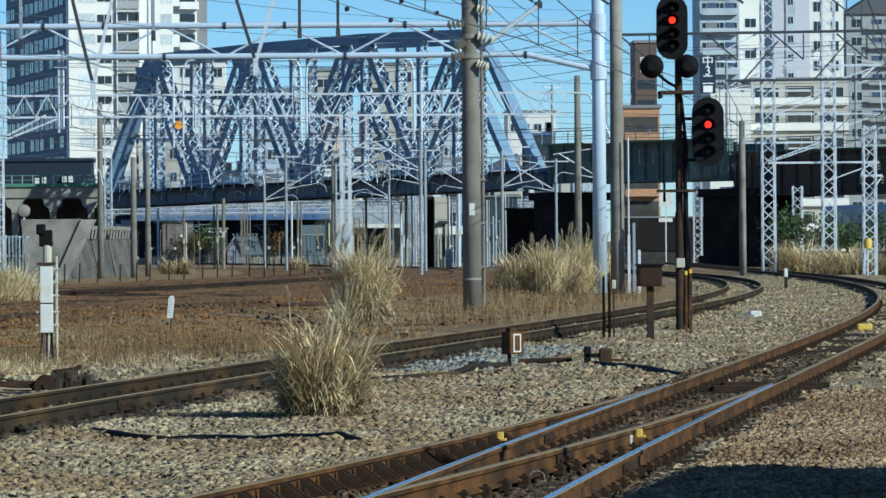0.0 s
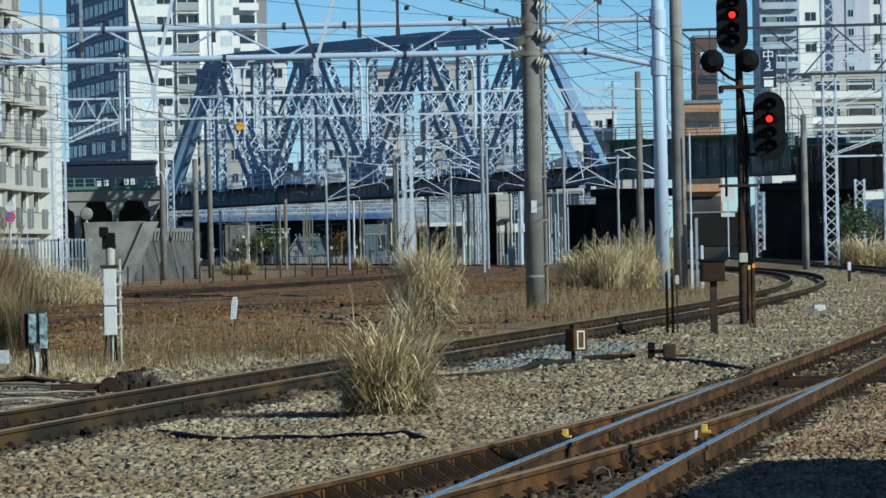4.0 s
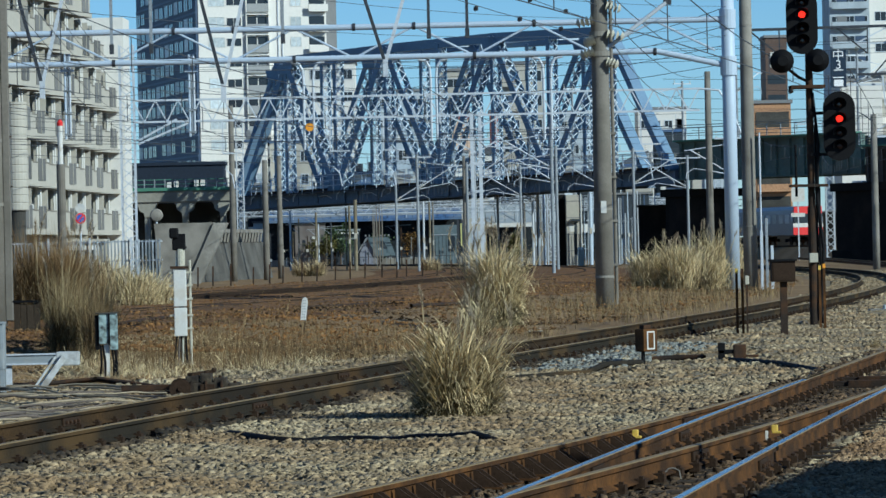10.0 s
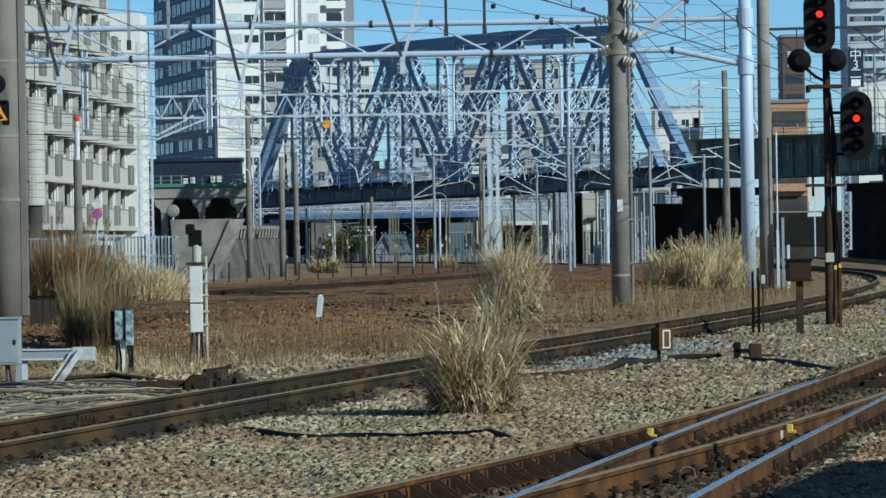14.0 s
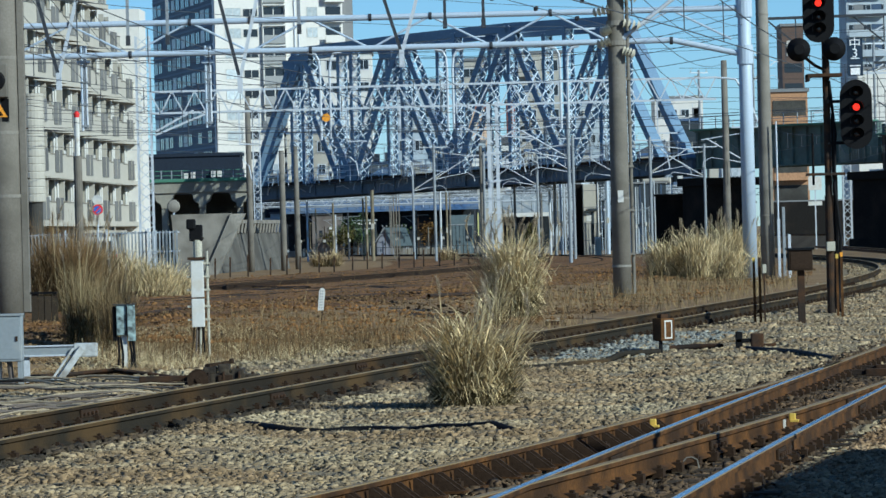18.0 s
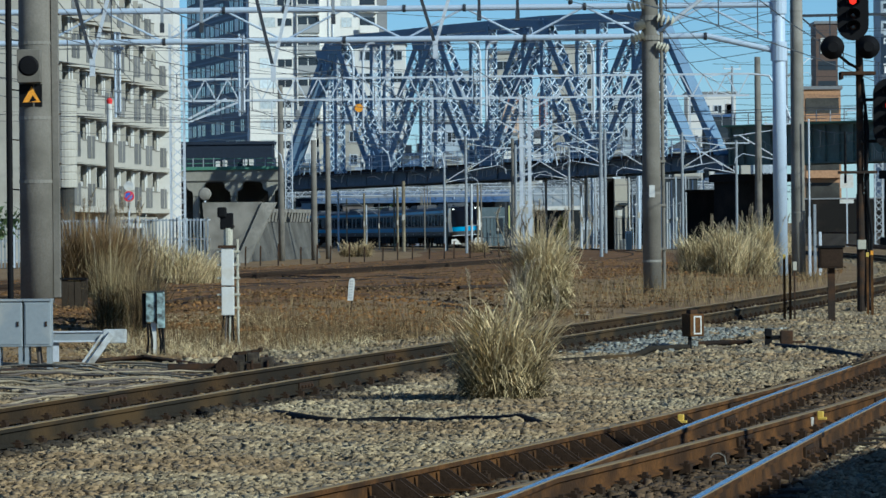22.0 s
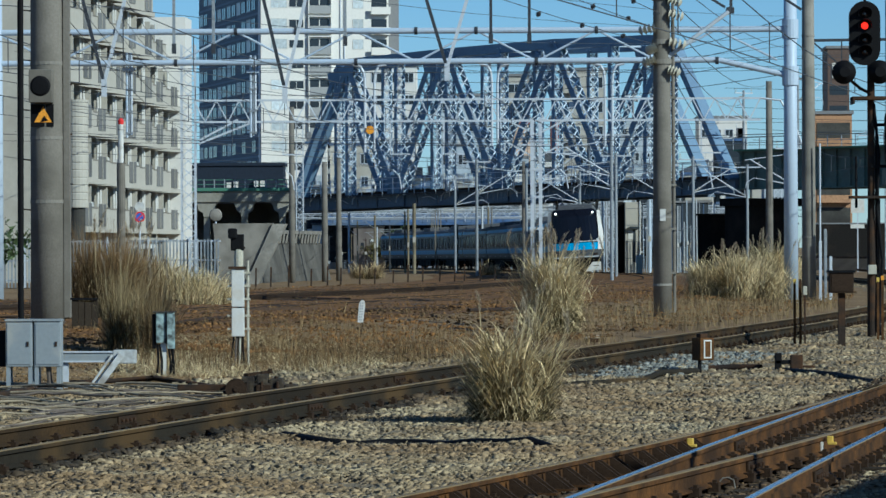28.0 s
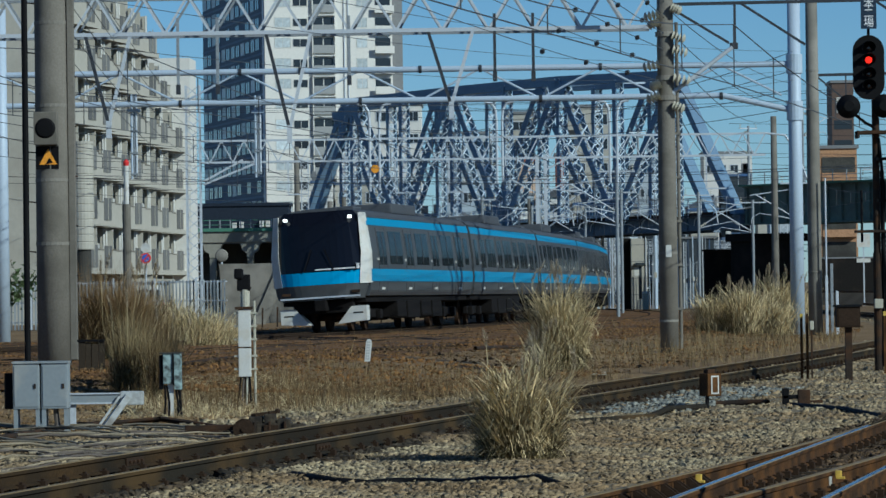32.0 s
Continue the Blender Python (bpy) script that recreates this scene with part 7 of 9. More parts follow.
def box_lamp():
    x, y = 2.978, 56.184
    t = thing("point_indicator", (x, y, ground_z(x, y) - 0.03, 0, 0, 28), "rusty box indicator with a white face on a short stem", "indicator")
    part("stem", bars([((0, 0, 0), (0, 0, 0.26))], 0.04), M_BLACK, t)
    b = part("box_body", boxes((-0.06, -0.12, 0.24, 0.17, 0.12, 0.56), bevel=0.015), M_RAILRUST, t)
    part("cap", boxes((-0.02, -0.06, 0.56, 0.1, 0.06, 0.62), bevel=0.01), M_IRON, b)
    part("white_face", boxes((-0.005, -0.128, 0.27, 0.12, -0.121, 0.53)), M_WHITE, b)
    part("rust_patch", boxes((0.015, -0.133, 0.29, 0.1, -0.129, 0.51)), M_RAILRUST, b)


box_lamp()


def pipe_run(name, pts, r, label, m=M_IRON):
    solid(name, path_tube([(x, y, ground_z(x, y) + dz) for x, y, dz in pts], r, 8), m, label, "pipe", smooth=True)


pipe_run("signal_pipe", [(3.165, 57.349, 0.06), (3.533, 57.343, 0.07), (3.906, 57.053, 0.06)], 0.05, "dark iron pipe lying on the ballast")
pipe_run("signal_rod", [(0.879, 50.236, 0.05), (1.988, 51.412, 0.05), (2.309, 53.712, 0.09), (2.917, 55.773, 0.07)], 0.045, "dark bent rod lying beside the track", M_RAILGREY)
# half-sunk black tube drawn for a ragged rut and its shadow
pipe_run("shadow_line", [(-1.95, 37.5, 0.03), (-1.7, 36.9, 0.05), (-1.5, 36.45, 0.035), (-1.2, 36.42, 0.03), (-0.95, 36.6, 0.045), (-0.68, 36.55, 0.04), (-0.4, 36.1, 0.03), (-0.15, 35.8, 0.04), (0.1, 35.5, 0.03), (0.35, 35.25, 0.04), (0.6, 34.9, 0.0)], 0.052, "black tube drawn as a dark shadow line on the ballast", M_BLACK)
# black tube painted in as the signal's shadow on the ballast
pipe_run("shadow_line", [(4.194, 56.334, 0.03), (4.705, 53.913, 0.04), (5.064, 51.319, 0.03)], 0.045, "black tube drawn as a dark shadow line on the ballast", M_BLACK)


def small(name, x, y, label, cat, *specs, rz=0, m=None):
    t = thing(name, pose(x, y, ground_z(x, y) - 0.02, 0, 0, rz), label, cat)
    for nm, b, mt in specs:
        part(nm, b, mt, t)
    return t


small("iron_stub", 4.25, 56.842, "black iron bracket with two lugs in the ballast", "bracket", ("upright", boxes((-0.16, -0.04, 0, -0.06, 0.04, 0.3), bevel=0.015), M_BLACK), ("crosspiece", boxes((-0.16, -0.04, 0.14, 0.2, 0.04, 0.2), bevel=0.01), M_BLACK), ("lug", boxes((0.06, -0.07, 0, 0.24, 0.07, 0.27), bevel=0.02), M_IRON), ("bolt", boxes((0.24, -0.03, 0.08, 0.42, 0.03, 0.12), bevel=0.01), M_IRON))
small("rusty_cabinet", 6.223, 70.023, "dark rusty iron box on a square post", "equipment box", ("post", bars([((0, 0, 0), (0, 0, 1.02))], 0.12), M_IRON), ("box_body", boxes((-0.22, -0.18, 1.0, 0.2, 0.18, 1.36), bevel=0.012), M_CLIP), ("door", boxes((-0.19, -0.19, 1.03, 0.17, -0.181, 1.33), bevel=0.003), M_CLIP), ("lid", boxes((-0.25, -0.21, 1.36, 0.23, 0.21, 1.4)), M_BLACK))
for x, y, top in ((5.513, 71.568, M_YELLOW), (5.608, 71.476, M_IRON), (7.294, 74.383, M_YELLOW), (7.242, 73.012, M_ORANGEPAINT)):
    small("marker_stake", x, y, "thin dark stake with a painted top", "stake", ("shaft", bars([((0, 0, 0), (0, 0, 1.17))], 0.045), M_RAILRUST), ("painted_top", bars([((0, 0, 1.17), (0, 0, 1.25))], 0.05), top))
small("stake_tag", 5.683, 71.402, "pale tag clipped on a thin stake", "stake", ("shaft", bars([((0, 0, 0), (0, 0, 0.95))], 0.03), M_IRON), ("tag", boxes((-0.03, -0.03, 0.96, 0.04, 0.03, 1.12), bevel=0.01), M_INSUL))
small("white_marker", -2.345, 72, "leaning white distance-marker post with grey spots", "marker", ("post", bars([((-0.01, 0, 0), (0.03, 0, 0.42))], 0.03), M_IRON), ("plate", prism([(-0.06, 0.3), (0.04, 0.3), (0.08, 0.62), (0.07, 0.68), (0.04, 0.71), (0.0, 0.7), (-0.03, 0.65)], -0.05, -0.02), M_WHITE), *[("spot", boxes((-0.035 + 0.004 * k + 0.035 * j, -0.056, 0.34 + 0.05 * k, -0.015 + 0.004 * k + 0.035 * j, -0.05, 0.36 + 0.05 * k)), M_GREYSTEEL) for k in range(7) for j in range(2)])
small("switch_box", 1.98, 76.87, "small cream-topped black box beside the rail", "equipment box", ("body", boxes((-0.14, -0.1, 0, 0.14, 0.1, 0.1), bevel=0.01), M_IRON), ("lid", boxes((-0.16, -0.12, 0.1, 0.16, 0.12, 0.15), bevel=0.01), M_INSUL))
small("concrete_trough", 9.982, 87.648, "broken pale concrete trough pieces on the ballast", "rubble", ("slab", boxes((-0.3, -0.2, 0, 0.1, 0.2, 0.12), bevel=0.02), M_CONC), ("white_piece", boxes((0.02, -0.15, 0.0, 0.28, 0.2, 0.2), bevel=0.03), M_WHITE), ("chip", boxes((-0.5, 0.0, 0, -0.2, 0.2, 0.08), bevel=0.02), M_WHITE))
small("yellow_lump", 10.539, 73.501, "yellow rail lubricator on the track", "rail lubricator", ("body", boxes((-0.14, -0.08, 0.08, 0.14, 0.08, 0.2), bevel=0.03), M_YELLOW))
small("white_post", 17.068, 138.258, "short post with a white head", "post", ("shaft", bars([((0, 0, 0), (0, 0, 0.5))], 0.1), M_SLEEPER), ("head", boxes((-0.06, -0.06, 0.45, 0.06, 0.06, 0.75), bevel=0.02), M_WHITE))
small("yellow_lamp", 25.7, 178, "yellow round lamp on a thin post", "lamp", ("shaft", bars([((0, 0, 0), (0, 0, 1.6))], 0.06), M_GALV), ("head", lathe([(0.17, 1.3), (0.19, 1.5), (0.17, 1.75)], 16), M_YELLOW))
for x, y in ((1.61, 33.103), (2.774, 33.062)):
    small("rail_clamp", x + 0.03, y, "yellow and white clamp bolted to the rail", "rail clamp", ("yellow_clip", boxes((0.01, -0.03, 0.16, 0.06, 0.03, 0.22), bevel=0.008), M_YELLOW), ("yellow_foot", boxes((0.02, -0.06, 0.15, 0.09, 0.0, 0.17), bevel=0.004), M_YELLOW), ("white_block", boxes((-0.06, -0.05, 0.08, -0.02, 0.03, 0.17), bevel=0.008), M_WHITE), ("bolts", boxes((0.03, -0.12, 0.04, 0.2, -0.05, 0.09), (0.05, -0.14, 0.09, 0.07, -0.05, 0.12), (0.12, -0.14, 0.09, 0.14, -0.05, 0.12)), M_IRON), rz=-12)
for x, y in ((4.572, 38.733), (1.697, 28.412)):
    solid("bond_wire", path_tube([(x - 0.05, y, -0.1), (x - 0.03, y, -0.075), (x + 0.01, y, -0.07), (x + 0.05, y, -0.09), (x + 0.06, y - 0.02, -0.15)], 0.005, 6), M_CONC, "white looped rail bond wire", "cable")

for pts in (((-5.63, 70.6), (-5.36, 73.8), (-5.09, 77.4)), ((-5.46, 88.2), (-5.09, 91.8), (-4.51, 93.4)), ((-5.9, 112.0), (-4.66, 109.6), (-3.77, 106.4)), ((-2.82, 85.4), (-2.02, 89.4), (-0.67, 94.6)), ((-0.47, 87.8), (0.56, 92.2), (1.39, 95.0))):
    pipe_run("bed_cable", [(x, y, 0.11) for x, y in pts], 0.045, "dark cable pipe lying across the rusty ballast", M_IRON)

# cables spread beside the cabinets
rngc = random.Random(5)
CX0, CY0 = -5.887, 47.622
CX1, CY1 = -3.407, 50.331
pipe_run("cable_duct", [(CX0 - 1.2, CY0 - 3, 0.05), (CX0, CY0, 0.06), (-5.53, 51.999, 0.06), (-4.519, 53.269, 0.05), (CX1, CY1, 0.05)], 0.04, "dark cable pipe along the cabinets")
CA, CB, CC, CD_ = Vector((-6.734, 51.806)), Vector((-3.525, 51.434)), Vector((-4.912, 37.7)), Vector((-3.493, 42.45))
for k in range(46):
    u, v = rngc.random(), rngc.random() ** 1.2
    du, dv = 0.35 + 0.5 * rngc.random(), 0.06 + 0.3 * rngc.random() - 0.2 * v
    lift = 0.045 + 0.03 * rngc.random()
    pts = []
    for j in range(8):
        q = j / 7
        a, b = u + du * (q - 0.5), v + dv * q * q + 0.012 * rngc.uniform(-1, 1)
        p = CA.lerp(CB, a).lerp(CC.lerp(CD_, a), b)
        pts.append((p.x, p.y, lift + 0.03 * math.sin(3 * q) * rngc.random()))
    pipe_run("loose_cable", pts, 0.011 + 0.006 * (k % 4 == 0), "loose dusty cable on the gravel", M_CABLETAN if k % 3 else M_CABLE)
small("red_marker", -7.169, 54, "low post with a white box and a red stake", "marker", ("red_stake", bars([((-0.04, -0.05, 0), (-0.03, -0.05, 0.22))], 0.06), M_REDPAINT), ("white_box", boxes((-0.04, -0.04, 0.2, 0.1, 0.06, 0.48), bevel=0.01), M_WHITE))

# ---- retaining wall, fence, road side ----
RW = thing("retaining_wall", (-13.076, 196, 0), "stained grey concrete retaining wall with a sloping wing", "retaining wall")
rw = (3.171, 39)
ra = math.degrees(math.atan2(rw[1], rw[0]))
rl = math.hypot(*rw)
RWM = pose(0, 0, 0, 0, 0, ra)
M_STAINED = mat("stained_wall_concrete", (0.13, 0.125, 0.11), 0.9, fine=6, coarse=0.5, bump=0.3, var=0.25, dirt=(0.07, 0.066, 0.058), dirt_amount=0.45)
wall_bm = bmesh.new()
for k in range(8):
    x0, x1 = rl * k / 8, rl * (k + 1) / 8 - 0.03
    vs = [wall_bm.verts.new(p) for p in ((x0, -0.55, -0.6), (x1, -0.55, -0.6), (x1, 0.0, 1.75), (x0, 0.0, 1.75), (x0, 0.6, -0.6), (x1, 0.6, -0.6), (x1, 0.6, 1.75), (x0, 0.6, 1.75))]
    for f in ((0, 1, 2, 3), (5, 4, 7, 6), (4, 0, 3, 7), (1, 5, 6, 2), (3, 2, 6, 7)):
        wall_bm.faces.new([vs[i] for i in f])
part("wall", wall_bm, M_STAINED, RW, "stained battered wall panels", m=RWM)["kind"] = "stuff"
part("front_block", prism([(-0.25, -0.6), (0.9, -0.6), (2.4, 2.75), (-0.55, 2.75)], -1.2, 0.2), M_CONC, RW)
part("buttress", prism([(0.9, -0.6), (1.5, -0.6), (3.1, 2.72), (2.4, 2.72)], -1.35, -0.2), mat("pale_wing_concrete", (0.3, 0.285, 0.25), 0.85, fine=8, coarse=0.8, bump=0.2, dirt=(0.2, 0.19, 0.165), dirt_amount=0.35), RW, "pale sloping wing")
part("coping", boxes((0.1 * rl, -0.05, 2.3, rl, 0.5, 2.5)), M_CONC, RW, m=RWM)
part("dark_recess", boxes((0.1 * rl, 0.35, 1.75, rl, 0.5, 2.3)), M_DARKCONC, RW, m=RWM)
GRILLE = mesh_of(bars([((0, 0, 0), (0.7, 0, 0.58))], 0.09), "grille_bar", M_CONC)
for k in range(26):
    part("grille_bar", GRILLE, None, RW, m=RWM @ pose(0.1 * rl + 0.034 * rl * k, -0.02, 1.74))
for k in range(24):
    u = k / 23
    x, y = -19.141, 185
    small("fence_stake", -11.071 + u * 16 + 0.4 * random.random(), 168 + 38 * u + 2 * random.random(), "short dark fence stake on the ballast edge", "stake", ("shaft", bars([((0, 0, 0), (0.02, 0, 0.7 + 0.3 * random.random()))], 0.07), M_IRON))

FN = thing("panel_fence", (-18.433, 172, 0.15), "pale grey slatted fence with steel posts", "fence")
SLAT = [mesh_of(boxes((0, 0, -0.3, 0.07, 0.04, 1.76 + 0.02 * k)), "slat", M_FENCE) for k in range(3)]
for k in range(105):
    part("slat", SLAT[k % 3], None, FN, m=pose(-9 + 0.15 * k, 0.03 * (k % 2), 0))
for z in (0.0, 0.85, 1.68):
    part("rail_bar", boxes((-9, 0.07, z, 6.75, 0.11, z + 0.06)), M_GALV, FN)
for k in range(9):
    part("post", bars([((-9 + 1.8 * k, -0.06, -0.3), (-9 + 1.8 * k, -0.06, 1.9))], 0.08), M_GALV, FN)


def van(x, y, rz, label, body, sc=1.0):
    v = thing("van", pose(x, y, ground_z(x, y) + 0.02, 0, 0, rz), label, "van", "parked vans")
    part("body", prism([(-2.0, 0.35), (2.0, 0.35), (2.0, 0.95), (1.7, 1.0), (1.1, 1.85), (-1.9, 1.9), (-2.0, 1.7)], -0.8, 0.8), body, v)
    part("side_window", prism([(-1.7, 1.1), (1.35, 1.1), (0.95, 1.7), (-1.7, 1.72)], -0.815, -0.801), M_WINDOW, v)
    part("rear_window", boxes((-2.02, -0.6, 1.15, -2.001, 0.6, 1.7)), M_WINDOW, v)
    part("windscreen", bars([((1.72, 0, 1.02), (1.14, 0, 1.8))], 1.4, 0.02), M_WINDOW, v)
    for s in (-0.7, 0.7):
        part("tail_lamp", boxes((-2.03, s - 0.1, 0.85, -2.001, s + 0.1, 1.1)), M_REDPAINT, v)
    for wx in (-1.25, 1.25):
        for wy in (-0.82, 0.82):
            w = part("wheel", lathe([(0.2, -0.09), (0.3, -0.08), (0.3, 0.08), (0.2, 0.09)], 18), M_BLACK, v, m=pose(wx, wy, 0.3, 90))
            part("rim", lathe([(0.18, -0.095), (0.18, 0.095)], 14), M_GALV, w)


van(-16.081, 180, 100, "white van parked behind the fence", M_WHITE)
van(-17.004, 130, 95, "blue van with red tail lamps behind the yard", mat("blue_van_paint", (0.06, 0.13, 0.3), 0.35, bump=0))

TS = thing("traffic_sign", (-15.563, 176, 0), "two round traffic signs on one thin pole", "traffic sign")
part("pole", tubes([((0, 0, 0), (0, 0, 3.601))], 0.04, 8), M_GALV, TS)
part("upper_disc", lathe([(0.22, -0.01), (0.22, 0.01)], 20), M_WHITE, TS, "white round sign", m=pose(0, -0.06, 3.4, 90))
b = part("lower_disc", lathe([(0.24, -0.01), (0.24, 0.01)], 20), M_REDPAINT, TS, "blue and red no-parking sign", m=pose(0, -0.06, 2.947, 90))
part("blue_field", lathe([(0.17, 0.011), (0.17, 0.014)], 20), mat("sign_blue", (0.05, 0.12, 0.5), 0.5, bump=0), b)
part("red_bar", boxes((-0.17, -0.03, 0.0145, 0.17, 0.03, 0.018)), M_REDPAINT, b, m=pose(0, 0, 0, 0, 0, 45))
TM = thing("traffic_mirror", (-13.563, 196, 0), "round traffic mirror seen from behind on a pole", "traffic mirror")
part("pole", tubes([((0, 0, 0), (0, 0, 3.37))], 0.05, 8), M_GALV, TM)
part("mirror_back", lathe([(0.32, -0.02), (0.28, 0.05), (0.1, 0.09)], 24), M_CONC, TM, m=pose(0, -0.06, 3.174, 90))
RL = thing("warning_lamp_pole", (-13.97, 150, 0.1), "grey pole with a white tube and red lamp on top", "pole")
part("pole", tubes([((0, 0, -0.3), (0, 0, 4.709))], 0.16, 12), M_CONCPOLE, RL)
part("white_tube", tubes([((0, 0, 4.709), (0, 0, 6.165))], 0.1, 12), M_WHITE, RL)
part("red_lamp", lathe([(0.1, 6.165), (0.12, 6.3), (0.05, 6.4)], 16), M_REDPAINT, RL)
for x, y, z1, z0 in ((-11.4, 128, 7.263, 5.069), (-7.47, 128, 7.171, 5.07)):
    hp = thing("hanging_post", (x, y - 2.7, z0), "pale blue steel drop post hanging from the portal", "drop post", "drop posts")
    for k, dx in enumerate((-0.075, 0.0, 0.075)):
        part("shaft", tubes([((dx, 0.03 * (k % 2), 0.05 * k), (dx, 0.03 * (k % 2), z1 - z0 + 0.5))], 0.035, 8), (M_BLUESTEEL, M_GREYSTEEL, M_GALV)[k], hp)
    for z in (0.12, 0.8, 1.5):
        part("tie_plate", boxes((-0.12, -0.05, z, 0.12, 0.05, z + 0.06)), M_GREYSTEEL, hp)
    part("flange", boxes((-0.2, -0.1, z1 - z0 - 0.06, 0.2, 0.1, z1 - z0 + 0.02)), M_BLUESTEEL, hp)

# road-side building, hedge and barrier beyond the poles
GB = block("grey_hall", -40.199, 230, 10.915, 14, 22, 0, M_CONC, "large grey concrete hall with small windows", 3, 3, 0.6, 0.8, z0=-0.5)
block("narrow_white_house", -29.386, 240, 1.8, 8, 24, 0, M_WHITEWALL, "narrow white building edge beside the hall", 0, 0)


def tree(x, y, h, r, leaf, label, seed, n=1500, size=0.15):
    rng = random.Random(seed)
    z0 = ground_z(x, y)
    t = thing("tree", (x, y, z0 - 0.1), label, "tree", "trees")
    bm = bmesh.new()
    tube(bm, (0, 0, 0), (0.1, 0, h * 0.45), 0.09 * h / 3, 8, 0.06 * h / 3)
    for k in range(7):
        a = rng.random() * 6.283
        tube(bm, (0.08, 0, h * (0.3 + 0.05 * (k % 3))), (math.cos(a) * r * 0.7, math.sin(a) * r * 0.7, h * (0.6 + 0.3 * rng.random())), 0.035 * h / 3, 5, 0.012)
    part("trunk", bm, M_BARK, t)
    vs, fs = [], []
    cl = [(rng.gauss(0, 0.45) * r, rng.gauss(0, 0.45) * r, h * (0.45 + 0.5 * rng.random())) for _ in range(14)]
    for k in range(n):
        c = cl[k % 14]
        p = [c[0] + rng.gauss(0, 0.2) * r, c[1] + rng.gauss(0, 0.2) * r, c[2] + rng.gauss(0, 0.08) * h]
        i = len(vs)
        for _ in range(3):
            vs.append((p[0] + rng.uniform(-size, size), p[1] + rng.uniform(-size, size), p[2] + rng.uniform(-size, size)))
        fs.append((i, i + 1, i + 2))
    part("crown", mesh_raw("crown", vs, fs, leaf), None, t)


for k, (x, y, h, r, lf, lab) in enumerate((
    (-19.898, 150, 3.4, 2.2, M_GREEN, "dark green clipped hedge tree by the hall"),
    (-21.407, 150, 3.4, 2.4, M_GREEN, "dark green clipped hedge tree by the hall"),
    (-11.71, 437, 3.4, 1.5, M_SHRUB, "olive and yellow shrub under the bridge"),
    (-10.05, 438, 4.4, 1.6, M_GREEN, "dark green shrub under the bridge"),
    (-5.67, 438, 3.2, 1.4, M_GREEN, "dark green shrub under the bridge"),
    (-1.97, 437, 3.4, 1.6, M_AUTUMN, "russet autumn shrub under the bridge"),
    (6.85, 330, 2.6, 0.9, M_SHRUB, "grey-green shrub behind the pampas grass"),
    (28.707, 230, 3.6, 2.6, M_GREEN, "dark evergreen bush beneath the girders"),
    (32.374, 240, 3.0, 2.6, M_GREEN, "dark evergreen bush beneath the girders"),
    (34.409, 235, 3.4, 2.8, M_GREEN, "dark evergreen bush beneath the girders"),
)):
    tree(x, y, h, r, lf, lab, 40 + k)

BB = thing("crossing_barrier", (-20.461, 140, 0), "yellow and black level-crossing barrier arm", "barrier")
part("arm", path_tube([(0, 0, 3.2), (1.6, 0, 3.15), (2.7, 0, 2.75)], 0.05, 8), M_YELLOW, BB)
part("stand", bars([((0, 0, 0), (0, 0, 3.2))], 0.12), M_YELLOW, BB)

# small grey house and canopies under the bridge
HUT = thing("trackside_building", (11.06, 322, -1.0), "pale grey station building with a dark awning beneath the bridge", "building")
part("wall", boxes((0, 0, 0, 1.28, 3, 6.09), bevel=0.03), M_CREAM, HUT)
part("wall_panel", boxes((0.23, -0.04, 3.07, 0.62, -0.004, 3.76)), M_WHITE, HUT, "white board on the wall")
part("awning", boxes((0.35, -0.5, 3.93, 1.1, -0.004, 4.12), bevel=0.02), M_DARKWALL, HUT)
part("door", boxes((0.6, -0.03, 1.2, 0.85, -0.004, 3.84)), M_DARKWALL, HUT)
for k in range(4):
    part("cladding_seam", boxes((0.02, -0.02, 1.5 + 1.35 * k, 1.26, -0.004, 1.56 + 1.35 * k)), M_GREYWALL, HUT)
part("conduit", tubes([((1.18, -0.06, 0), (1.18, -0.06, 6.2))], 0.04, 6), M_GALV, HUT)
# added near-black panel that fills a dark gap
DREC = thing("dark_recess", (10.34, 324, -1.0), "near-black panel filling the dark gap beside the lattice mast", "wall")
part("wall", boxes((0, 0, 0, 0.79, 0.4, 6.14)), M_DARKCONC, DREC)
WC = thing("white_cabinet", (11.56, 312, -1.0), "small white trackside cabinet beneath the bridge", "cabinet")
part("body", boxes((0, 0, 0, 0.5, 0.4, 1.83), bevel=0.03), M_WHITE, WC)
part("door", boxes((0.05, -0.02, 0.2, 0.45, -0.004, 1.64)), M_CREAM, WC)
PIPES = thing("stacked_ducts", (15.14, 318, -0.8), "cluster of thin pale pipes and struts beside the bridge pier", "ducts")
rngd = random.Random(5)
for k in range(16):
    x = 0.13 * k
    a, b = rngd.uniform(-0.08, 0.08), 3.6 + 2.6 * rngd.random()
    part("duct", bars([((x, 0.1 * (k % 4), 0), (x + a, 0.1 * (k % 4), b))], 0.035 + 0.06 * rngd.random()), (M_GALV, M_GREYSTEEL, M_BLUESTEEL, M_DARKSTEEL)[k % 4], PIPES)
    if k % 3 == 0:
        part("clamp", bars([((x - 0.2, -0.05, b * 0.6), (x + 0.35, -0.05, b * 0.66))], 0.05), M_GREYSTEEL, PIPES)
        part("fitting", boxes((x - 0.06, -0.12, b * 0.4, x + 0.08, 0.05, b * 0.4 + 0.3), bevel=0.02), (M_WHITE, M_DARKSTEEL)[k % 2], PIPES)
BSTR = thing("strut_bundle", (12.7, 330, -1.0), "bundle of blue-grey steel struts behind the concrete pole", "struts")
